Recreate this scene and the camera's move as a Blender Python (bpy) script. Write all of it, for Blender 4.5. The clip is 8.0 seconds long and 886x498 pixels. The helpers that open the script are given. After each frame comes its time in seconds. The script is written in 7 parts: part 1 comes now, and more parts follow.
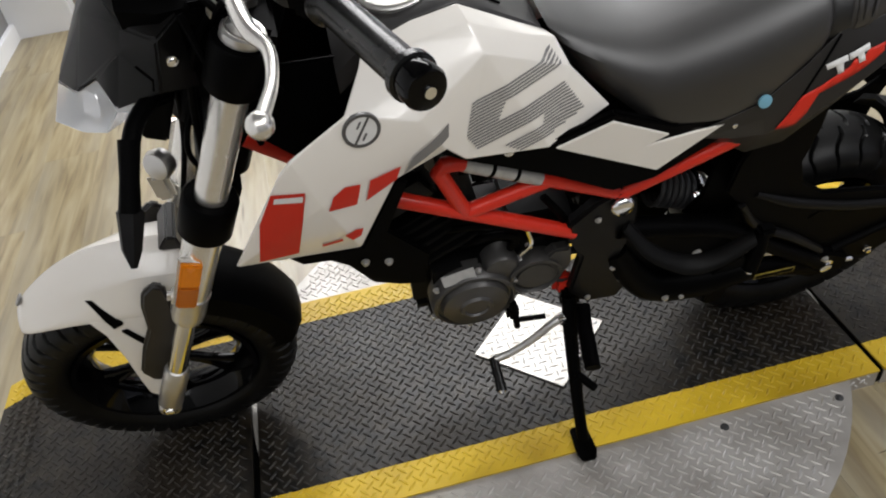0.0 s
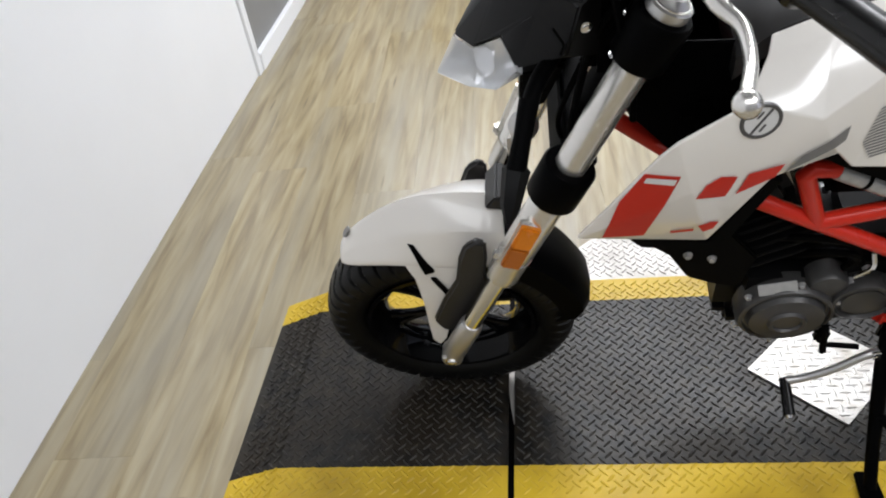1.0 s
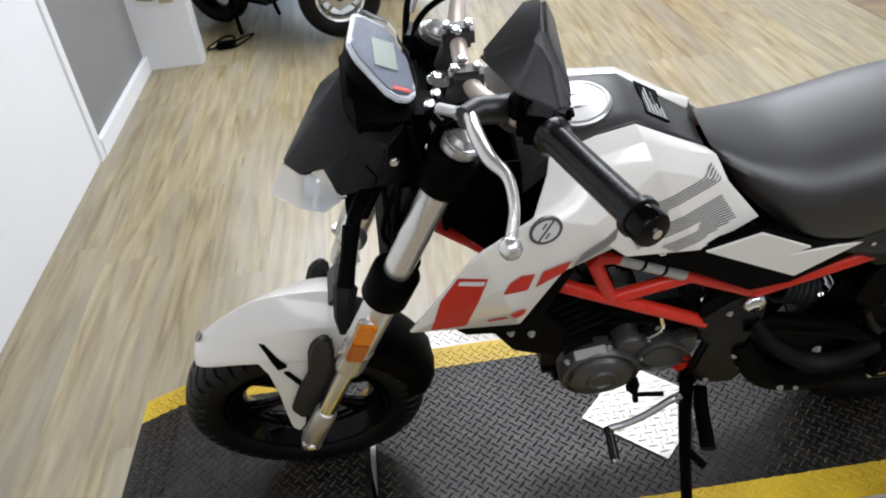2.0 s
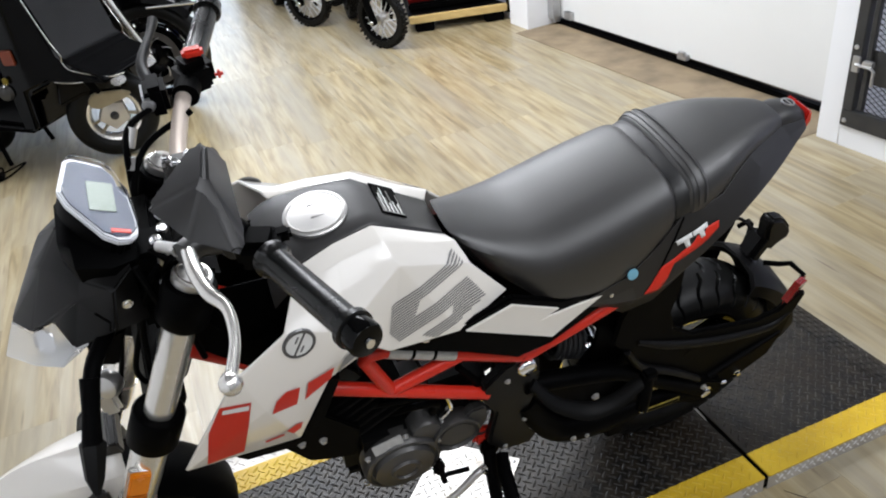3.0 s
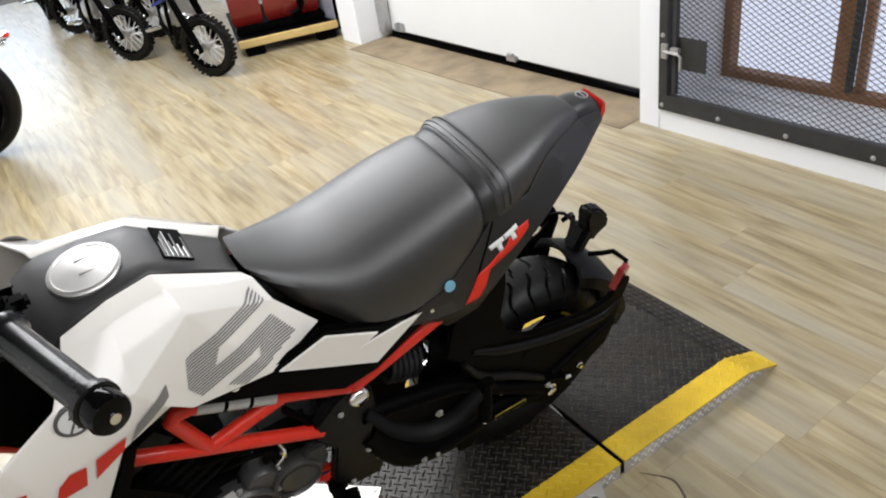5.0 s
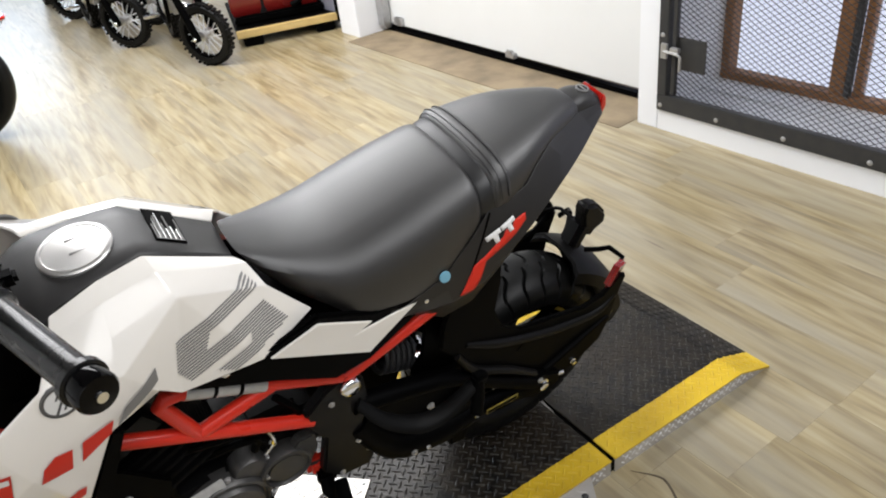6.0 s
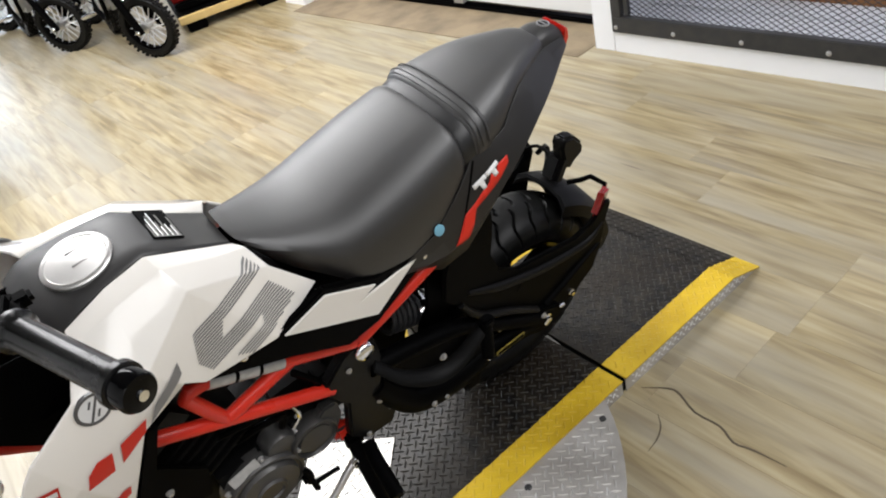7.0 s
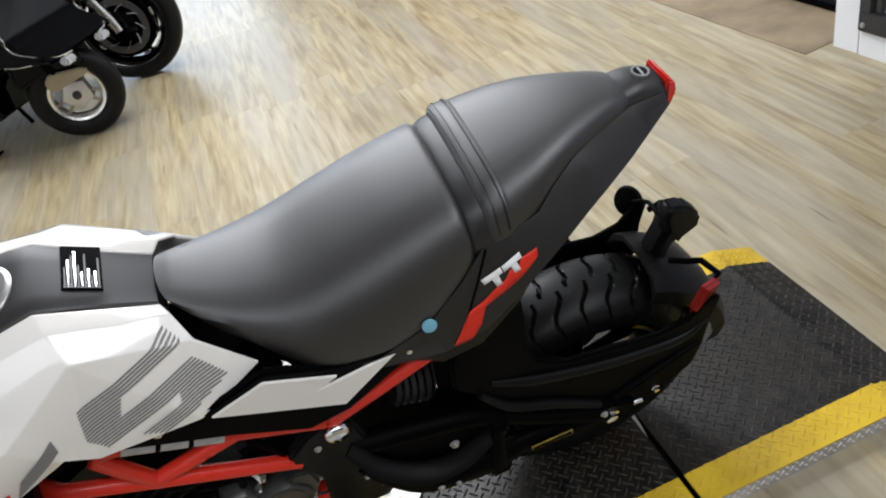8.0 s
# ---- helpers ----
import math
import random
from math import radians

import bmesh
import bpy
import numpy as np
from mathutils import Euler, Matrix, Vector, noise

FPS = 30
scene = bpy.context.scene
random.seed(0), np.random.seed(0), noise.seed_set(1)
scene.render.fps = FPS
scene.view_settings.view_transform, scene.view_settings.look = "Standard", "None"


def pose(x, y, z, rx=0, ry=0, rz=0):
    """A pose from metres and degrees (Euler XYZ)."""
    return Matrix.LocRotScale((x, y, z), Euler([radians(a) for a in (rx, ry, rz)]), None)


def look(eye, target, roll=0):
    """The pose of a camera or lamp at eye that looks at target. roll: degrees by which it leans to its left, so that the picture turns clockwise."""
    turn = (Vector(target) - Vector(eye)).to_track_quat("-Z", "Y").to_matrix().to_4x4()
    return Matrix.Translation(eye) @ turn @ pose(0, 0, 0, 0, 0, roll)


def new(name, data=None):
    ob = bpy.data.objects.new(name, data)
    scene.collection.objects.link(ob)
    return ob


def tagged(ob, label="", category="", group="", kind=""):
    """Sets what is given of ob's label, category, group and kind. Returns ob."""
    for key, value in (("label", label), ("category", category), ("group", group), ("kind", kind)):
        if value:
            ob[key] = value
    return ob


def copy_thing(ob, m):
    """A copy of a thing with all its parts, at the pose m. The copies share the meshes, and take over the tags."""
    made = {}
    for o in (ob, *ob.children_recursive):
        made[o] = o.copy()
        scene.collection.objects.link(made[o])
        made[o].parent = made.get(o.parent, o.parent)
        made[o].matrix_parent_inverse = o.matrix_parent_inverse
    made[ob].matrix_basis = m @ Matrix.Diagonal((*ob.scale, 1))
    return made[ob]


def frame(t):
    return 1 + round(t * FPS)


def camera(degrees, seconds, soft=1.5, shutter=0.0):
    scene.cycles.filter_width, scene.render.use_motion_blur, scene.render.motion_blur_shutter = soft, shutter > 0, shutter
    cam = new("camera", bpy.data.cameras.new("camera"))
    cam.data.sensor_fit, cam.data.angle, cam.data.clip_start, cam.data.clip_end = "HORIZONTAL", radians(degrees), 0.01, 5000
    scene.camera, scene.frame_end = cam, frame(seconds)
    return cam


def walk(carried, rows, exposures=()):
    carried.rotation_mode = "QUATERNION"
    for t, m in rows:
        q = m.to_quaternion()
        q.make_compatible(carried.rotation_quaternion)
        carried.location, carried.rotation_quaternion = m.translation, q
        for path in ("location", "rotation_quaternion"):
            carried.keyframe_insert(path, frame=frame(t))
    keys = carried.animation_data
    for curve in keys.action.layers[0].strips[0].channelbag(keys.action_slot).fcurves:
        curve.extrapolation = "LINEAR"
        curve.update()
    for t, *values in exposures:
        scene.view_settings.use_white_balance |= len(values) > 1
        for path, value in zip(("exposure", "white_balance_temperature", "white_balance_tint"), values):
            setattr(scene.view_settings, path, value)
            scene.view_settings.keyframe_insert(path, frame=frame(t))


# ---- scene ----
from mathutils.bvhtree import BVHTree

cam = camera(61.0, 8.0, soft=2.0)
PATH = [
    (0, (0.294, -0.868, 1.197), (0.5, 0.672, -0.063), -8.3),
    (0.5, (0.184, -0.829, 1.187), (0.139, 0.736, -0.057), -7.5),
    (1, (0.094, -0.851, 1.211), (-0.188, 0.696, -0.025), -9.4),
    (1.2, (0.086, -0.863, 1.22), (-0.205, 0.696, 0.002), -8.9),
    (2.3, (0.19, -0.898, 1.363), (0.44, 0.742, 0.245), -6.0),
    (2.5, (0.212, -0.897, 1.365), (0.544, 0.762, 0.299), -6.5),
    (3, (0.271, -0.915, 1.365), (0.802, 0.705, 0.318), -7.6),
    (3.5, (0.337, -0.915, 1.354), (1.078, 0.617, 0.304), -6.8),
    (4, (0.375, -0.908, 1.349), (1.183, 0.602, 0.317), -8.7),
    (4.5, (0.388, -0.911, 1.343), (1.212, 0.58, 0.294), -9.9),
    (6, (0.385, -0.905, 1.318), (1.225, 0.567, 0.255), -7.6),
    (6.5, (0.362, -0.898, 1.318), (1.197, 0.55, 0.22), -8.6),
    (7, (0.359, -0.908, 1.332), (1.186, 0.487, 0.162), -16.2),
    (7.5, (0.591, -0.875, 1.304), (1.183, 0.707, 0.234), -10.1),
    (8, (0.781, -0.772, 1.285), (1.047, 0.821, 0.106), -17.1),
]
walk(cam, [(t, look(eye, target, roll)) for t, eye, target, roll in PATH], [(0, -0.45, 6500, 10), (0.5, -0.42, 6400, 10), (1, -0.33, 6250, 10), (2.5, -0.39, 6100, 10), (3.5, -0.14, 6250, 10), (4.5, -0.15, 6350, 10), (7, -0.11, 6450, 10), (8, -0.38, 6150, 10)])

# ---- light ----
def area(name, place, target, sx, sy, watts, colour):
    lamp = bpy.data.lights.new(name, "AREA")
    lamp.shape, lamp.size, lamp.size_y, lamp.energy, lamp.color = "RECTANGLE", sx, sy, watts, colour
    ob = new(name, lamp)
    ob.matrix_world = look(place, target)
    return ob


world = bpy.data.worlds.new("world")
scene.world = world
world.use_nodes = True
world.node_tree.nodes["Background"].inputs[0].default_value = (0.75, 0.8, 0.9, 1)
world.node_tree.nodes["Background"].inputs[1].default_value = 0.03
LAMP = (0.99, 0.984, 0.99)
# The last two are fill added behind the camera to brighten the near side.
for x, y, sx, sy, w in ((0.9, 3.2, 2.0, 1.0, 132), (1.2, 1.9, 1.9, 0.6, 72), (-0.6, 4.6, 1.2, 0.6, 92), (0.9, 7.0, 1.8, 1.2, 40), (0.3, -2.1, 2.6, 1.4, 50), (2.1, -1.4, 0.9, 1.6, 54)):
    area("unseen_overhead_lamp", (x, y, 2.9), (x, y, 0), sx, sy, w, LAMP)

# ---- materials ----
MATS = {}


def material(name, colour, rough=0.5, metal=0.0, second=None, spec=0.5, scale=20.0, grain=400.0, bump=0.0, coat=0.0, coat_rough=0.06, rough_var=0.08, amount=0.5):
    """A surface with cloudy variation between two colours and a fine grain."""
    if name in MATS:
        return MATS[name]
    m = bpy.data.materials.new(name)
    m.use_nodes = True
    nt = m.node_tree
    n, ln = nt.nodes, nt.links
    b = n["Principled BSDF"]
    tc = n.new("ShaderNodeTexCoord")
    no = n.new("ShaderNodeTexNoise")
    no.inputs["Scale"].default_value, no.inputs["Detail"].default_value = scale, 6
    ln.new(tc.outputs["Object"], no.inputs["Vector"])
    ramp = n.new("ShaderNodeMapRange")
    ramp.inputs[1].default_value, ramp.inputs[2].default_value = 0.35, 0.7
    ramp.inputs[4].default_value = amount
    ln.new(no.outputs["Fac"], ramp.inputs[0])
    mix = n.new("ShaderNodeMix")
    mix.data_type = "RGBA"
    second = second or tuple(c * 0.8 for c in colour)
    mix.inputs[6].default_value, mix.inputs[7].default_value = (*colour, 1), (*second, 1)
    ln.new(ramp.outputs[0], mix.inputs[0])
    ln.new(mix.outputs[2], b.inputs["Base Color"])
    fine = n.new("ShaderNodeTexNoise")
    fine.inputs["Scale"].default_value, fine.inputs["Detail"].default_value = grain, 3
    ln.new(tc.outputs["Object"], fine.inputs["Vector"])
    rr = n.new("ShaderNodeMapRange")
    rr.inputs[3].default_value, rr.inputs[4].default_value = max(rough - rough_var, 0.02), rough + rough_var
    ln.new(no.outputs["Fac"], rr.inputs[0])
    ln.new(rr.outputs[0], b.inputs["Roughness"])
    b.inputs["Metallic"].default_value = metal
    b.inputs["Specular IOR Level"].default_value = spec
    b.inputs["Coat Weight"].default_value = coat
    b.inputs["Coat Roughness"].default_value = coat_rough
    if bump:
        bu = n.new("ShaderNodeBump")
        bu.inputs["Strength"].default_value, bu.inputs["Distance"].default_value = bump, 0.06 / grain
        ln.new(fine.outputs["Fac"], bu.inputs["Height"])
        ln.new(bu.outputs[0], b.inputs["Normal"])
    MATS[name] = m
    return m


def glass(name, colour=(1, 1, 1), rough=0.03, amount=1.0, ior=1.12):
    m = bpy.data.materials.new(name)
    m.use_nodes = True
    b = m.node_tree.nodes["Principled BSDF"]
    b.inputs["Base Color"].default_value = (*colour, 1)
    b.inputs["Roughness"].default_value = rough
    b.inputs["Transmission Weight"].default_value = amount
    b.inputs["IOR"].default_value = ior
    return m


def glow(name, colour, strength):
    m = bpy.data.materials.new(name)
    m.use_nodes = True
    b = m.node_tree.nodes["Principled BSDF"]
    b.inputs["Base Color"].default_value = (0, 0, 0, 1)
    b.inputs["Emission Color"].default_value = (*colour, 1)
    b.inputs["Emission Strength"].default_value = strength
    return m


WHITE = material("white_paint", (0.86, 0.825, 0.765), 0.2, coat=0.7, second=(0.83, 0.795, 0.735), scale=6)
BLACK = material("black_plastic", spec=0.035, colour=(0.0007, 0.0007, 0.0008), rough=0.5, second=(0.0014, 0.0014, 0.0016), bump=0.25, grain=900)
GREYBLACK = material("grey_black_plastic", (0.0032, 0.0031, 0.0032), 0.46, second=(0.0048, 0.0047, 0.0048), spec=0.14, bump=0.3, grain=900)
SHELL = material("headlight_shell_plastic", (0.0028, 0.0027, 0.0027), 0.40, second=(0.0045, 0.0044, 0.0043), spec=0.2, bump=0.3, grain=900)
HANGER = material("hanger_grey_black", (0.0028, 0.0028, 0.0027), 0.5, second=(0.004, 0.0039, 0.0038), spec=0.10, bump=0.3, grain=900)
FAIRING = material("fairing_plastic", (0.009, 0.0080, 0.0075), 0.45, second=(0.012, 0.0108, 0.010), spec=0.6, bump=0.35, grain=900)
MIRRORSHELL = material("mirror_shell_plastic", (0.016, 0.0153, 0.015), 0.4, second=(0.022, 0.0212, 0.0208), spec=0.5, bump=0.3, grain=900)
GLOSS = material("gloss_black", spec=0.16, colour=(0.0010, 0.0010, 0.0012), rough=0.08, coat=0.0, second=(0.0025, 0.0025, 0.0028), rough_var=0.03)
RED = material("red_frame_paint", (0.66, 0.030, 0.014), 0.3, spec=0.35, coat=0.15, second=(0.57, 0.023, 0.011), scale=12)
REDVINYL = material("red_vinyl", (0.60, 0.030, 0.015), 0.38, spec=0.25, second=(0.54, 0.025, 0.013))
RUBBER = material("tyre_rubber", spec=0.2, colour=(0.0025, 0.0025, 0.0024), rough=0.44, second=(0.005, 0.005, 0.0048), scale=30, bump=0.3, grain=600)
GRIP = material("grip_rubber", (0.004, 0.004, 0.004), 0.25, second=(0.006, 0.006, 0.006), spec=0.35, bump=0.15)
TANKGREY = material("tank_cover_grey", (0.016, 0.0152, 0.015), 0.46, second=(0.021, 0.020, 0.0195), spec=0.6, bump=0.35, grain=900)
SEAT = material("seat_vinyl", (0.0065, 0.0057, 0.0054), 0.50, second=(0.008, 0.007, 0.0066), spec=0.95, coat=0.3, coat_rough=0.42, scale=8, rough_var=0.04, bump=0.4, grain=1400)
SEATDARK = material("seat_side_vinyl", (0.008, 0.0082, 0.0088), 0.42, second=(0.010, 0.010, 0.0105), spec=0.6, bump=0.4, grain=1400)
SILVER = material("silver_fork", (0.80, 0.78, 0.74), 0.26, metal=0.85, second=(0.76, 0.74, 0.70), scale=15, rough_var=0.04)
CHROME = material("chrome", (0.85, 0.85, 0.85), 0.1, metal=1.0, second=(0.8, 0.8, 0.8), rough_var=0.03)
ALLOY = material("cast_alloy", (0.6, 0.59, 0.57), 0.35, metal=0.9, second=(0.5, 0.49, 0.48), bump=0.2)
BARS = material("bare_bar_alloy", (0.62, 0.53, 0.46), 0.42, metal=0.45, second=(0.56, 0.48, 0.41))
ENGINE = material("engine_grey", (0.07, 0.068, 0.066), 0.36, metal=0.5, second=(0.045, 0.044, 0.042), bump=0.4, grain=500)
ENGINEBLACK = material("engine_black", spec=0.12, colour=(0.003, 0.003, 0.0032), rough=0.4, second=(0.006, 0.006, 0.006), bump=0.3)
ORANGE = material("orange_reflector", (0.82, 0.25, 0.004), 0.25, spec=0.3, coat=0.15, second=(0.72, 0.19, 0.003), scale=60)
AMBER = material("amber_reflector", (0.48, 0.13, 0.006), 0.25, spec=0.3, coat=0.15, second=(0.40, 0.10, 0.005), scale=60)
REDDIM = material("dull_red_reflector", (0.26, 0.008, 0.006), 0.22, coat=0.3, second=(0.20, 0.006, 0.005))
REDLENS = material("red_lens", (0.62, 0.02, 0.012), 0.12, coat=0.6, second=(0.5, 0.012, 0.01))
GREYVINYL = material("grey_vinyl", (0.20, 0.195, 0.19), 0.4, second=(0.17, 0.165, 0.16))
BADGEDARK = material("badge_grey", (0.085, 0.083, 0.082), 0.35, second=(0.065, 0.064, 0.063))
BLUE = material("blue_sticker", (0.18, 0.42, 0.55), 0.4)
SPOKE = material("bright_spoke", (0.72, 0.72, 0.72), 0.3, metal=0.35, second=(0.6, 0.6, 0.6))
BEZEL = material("pale_bezel", (0.62, 0.63, 0.66), 0.22, second=(0.55, 0.56, 0.58))
LABEL = material("silver_label", (0.50, 0.50, 0.49), 0.4, metal=0.3, second=(0.33, 0.33, 0.33), scale=90)
WHITEVINYL = material("white_vinyl", (0.8, 0.8, 0.79), 0.4)
DIAL = material("dial_face", (0.075, 0.088, 0.118), 0.5, spec=0.2)
LCD = material("lcd_screen", (0.24, 0.28, 0.23), 0.3, spec=0.1, second=(0.15, 0.18, 0.14))
YELLOWVINYL = material("yellow_vinyl", (0.30, 0.22, 0.02), 0.45, second=(0.08, 0.06, 0.01), scale=120, amount=1.0)
FROSTED = glass("frosted_plastic", (0.86, 0.87, 0.89), 0.14, 0.72)
COVER = glass("instrument_cover", (0.94, 0.95, 0.97), 0.16, 1.0, 1.05)
CLEAR = glass("clear_plastic", (0.96, 0.97, 0.98), 0.07)

# ---- mesh helpers ----


def part(name, bm, mat, parent=None, label="", smooth=True, kind=""):
    """Links a bmesh as one mesh object under a thing or a part."""
    me = bpy.data.meshes.new(name)
    bmesh.ops.recalc_face_normals(bm, faces=bm.faces[:])
    bm.to_mesh(me)
    bm.free()
    for mm in mat if isinstance(mat, (list, tuple)) else (mat,):
        me.materials.append(mm)
    if smooth:
        me.shade_smooth()
        me.set_sharp_from_angle(angle=radians(38))
    ob = new(name, me)
    ob.parent = parent
    return tagged(ob, label, kind=kind)


def thing(name, label, category, m=None, group=""):
    ob = new(name)
    ob.empty_display_size = 0.1
    if m is not None:
        ob.matrix_world = m
    return tagged(ob, label, category, group)


def join(*bms):
    out = bmesh.new()
    me = bpy.data.meshes.new("join")
    for bm in bms:
        bm.to_mesh(me)
        out.from_mesh(me)
        bm.free()
    bpy.data.meshes.remove(me)
    return out


def moved(bm, m):
    bm.transform(m)
    return bm


def mirrored(bm):
    bm.transform(Matrix.Diagonal((1, -1, 1, 1)))
    bmesh.ops.reverse_faces(bm, faces=bm.faces[:])
    return bm


def rings(loops, cap=True, closed=False):
    """A skin over closed loops of equal count."""
    bm = bmesh.new()
    vs = [[bm.verts.new(p) for p in loop] for loop in loops]
    n = len(vs[0])
    pairs = list(zip(vs, vs[1:])) + ([(vs[-1], vs[0])] if closed else [])
    for a, b in pairs:
        for i in range(n):
            j = (i + 1) % n
            bm.faces.new((a[i], a[j], b[j], b[i]))
    if cap and not closed:
        bm.faces.new(vs[0][::-1])
        bm.faces.new(vs[-1])
    return bm


def spline(pts, steps):
    pts = [Vector(p) for p in pts]
    if steps <= 1 or len(pts) < 3:
        return pts
    ends = [2 * pts[0] - pts[1], *pts, 2 * pts[-1] - pts[-2]]
    out = []
    for a, b, c, d in zip(ends, ends[1:], ends[2:], ends[3:]):
        for k in range(steps):
            t = k / steps
            out.append(0.5 * ((2 * b) + (c - a) * t + (2 * a - 5 * b + 4 * c - d) * t * t + (3 * b - a - 3 * c + d) * t**3))
    return [*out, pts[-1]]


def tube(pts, r, n=12, steps=1, squash=1.0):
    """A round bar along a line; r is one radius or one for each given point."""
    count = len(pts)
    line = spline(pts, steps)
    if isinstance(r, (int, float)):
        r = [r] * count
    rad = np.interp(np.linspace(0, count - 1, len(line)), range(count), r).tolist()
    loops, side = [], None
    for k, p in enumerate(line):
        d = (line[min(k + 1, len(line) - 1)] - line[max(k - 1, 0)]).normalized()
        if side is None:
            side = d.cross(Vector((0, 0, 1)) if abs(d.z) < 0.9 else Vector((0, 1, 0))).normalized()
        side = (side - d * side.dot(d)).normalized()
        up = d.cross(side)
        loops.append([p + rad[k] * (math.cos(a) * side + squash * math.sin(a) * up) for a in np.linspace(0, 2 * math.pi, n, endpoint=False)])
    return rings(loops)


def lathe(profile, centre=(0, 0, 0), axis=(0, 1, 0), n=32, closed=False):
    """Turns pairs of (radius, distance along the axis) round the axis."""
    ax = Vector(axis).normalized()
    u = ax.orthogonal().normalized()
    v = ax.cross(u)
    c = Vector(centre)
    loops = [[c + ax * h + max(r, 1e-4) * (math.cos(a) * u + math.sin(a) * v) for a in np.linspace(0, 2 * math.pi, n, endpoint=False)] for r, h in profile]
    return rings(loops, cap=True, closed=closed)


def bevelled(bm, width, seg=2, angle=25):
    if width > 0:
        edges = [e for e in bm.edges if len(e.link_faces) == 2 and e.calc_face_angle(0) > radians(angle)]
        bmesh.ops.bevel(bm, geom=edges, offset=width, segments=seg, affect="EDGES", clamp_overlap=True)
    return bm


def extruded(outline, y0, y1, bevel=0.003, seg=2):
    """A plate whose outline lies in x and z, from y0 to y1."""
    bm = bmesh.new()
    f = bm.faces.new([bm.verts.new((x, y0, z)) for x, z in outline])
    got = bmesh.ops.extrude_face_region(bm, geom=[f])
    bmesh.ops.translate(bm, vec=(0, y1 - y0, 0), verts=[v for v in got["geom"] if isinstance(v, bmesh.types.BMVert)])
    bmesh.ops.recalc_face_normals(bm, faces=bm.faces[:])
    bevelled(bm, bevel, seg)
    bmesh.ops.triangulate(bm, faces=[f for f in bm.faces if len(f.verts) > 4])
    return bm


def boxy(centre, size, bevel=0.003, turn=None, seg=2):
    bm = bmesh.new()
    bmesh.ops.create_cube(bm, size=1)
    bm.transform(Matrix.Diagonal((*size, 1)))
    bevelled(bm, bevel, seg)
    if turn is not None:
        bm.transform(turn)
    bm.transform(Matrix.Translation(centre))
    return bm


def bolt(place, axis, r=0.006, h=0.005):
    """A flanged hexagon bolt head."""
    return join(lathe([(r * 1.35, 0), (r * 1.35, h * 0.3), (r * 1.1, h * 0.45)], place, axis, 14), lathe([(r, h * 0.3), (r, h), (r * 0.8, h * 1.15)], place, axis, 6))


def tyre(radius, width, rim, centre, wave=0, depth=0.004, across=0.6, groove=0.06):
    """A tyre round an axle along y, with slanted grooves cut into the tread."""
    cx, cy, cz = centre
    loops = []
    n, m = (840, 100) if wave else (72, 20)
    for i in range(n):
        a = 2 * math.pi * i / n
        loop = []
        for k in range(m):
            s = 2 * math.pi * k / m
            # a rounded crown and bulging walls
            y = width / 2 * math.copysign(abs(math.sin(s)) ** 0.8, math.sin(s))
            mid, half = (radius + rim) / 2, (radius - rim) / 2
            h = mid + half * math.copysign(abs(math.cos(s)) ** 0.85, math.cos(s))
            if wave and math.cos(s) > -0.12:
                t = abs(y) / (width / 2)
                ph = a * wave / (2 * math.pi) + across * t * (1 if y > 0 else -1) + 0.12 * math.sin(t * 7)
                ph += 0.25 if y > 0 else 0
                g = 1 - abs((ph % 1) - 0.5) / groove
                if g > 0 and 0.08 < t < 1.01:
                    h -= depth * min(1, g * 4)
            loop.append((cx + h * math.cos(a), cy + y, cz + h * math.sin(a)))
        loops.append(loop)
    return rings(loops, closed=True)

# ---- the room ----
FLOOR = -0.045


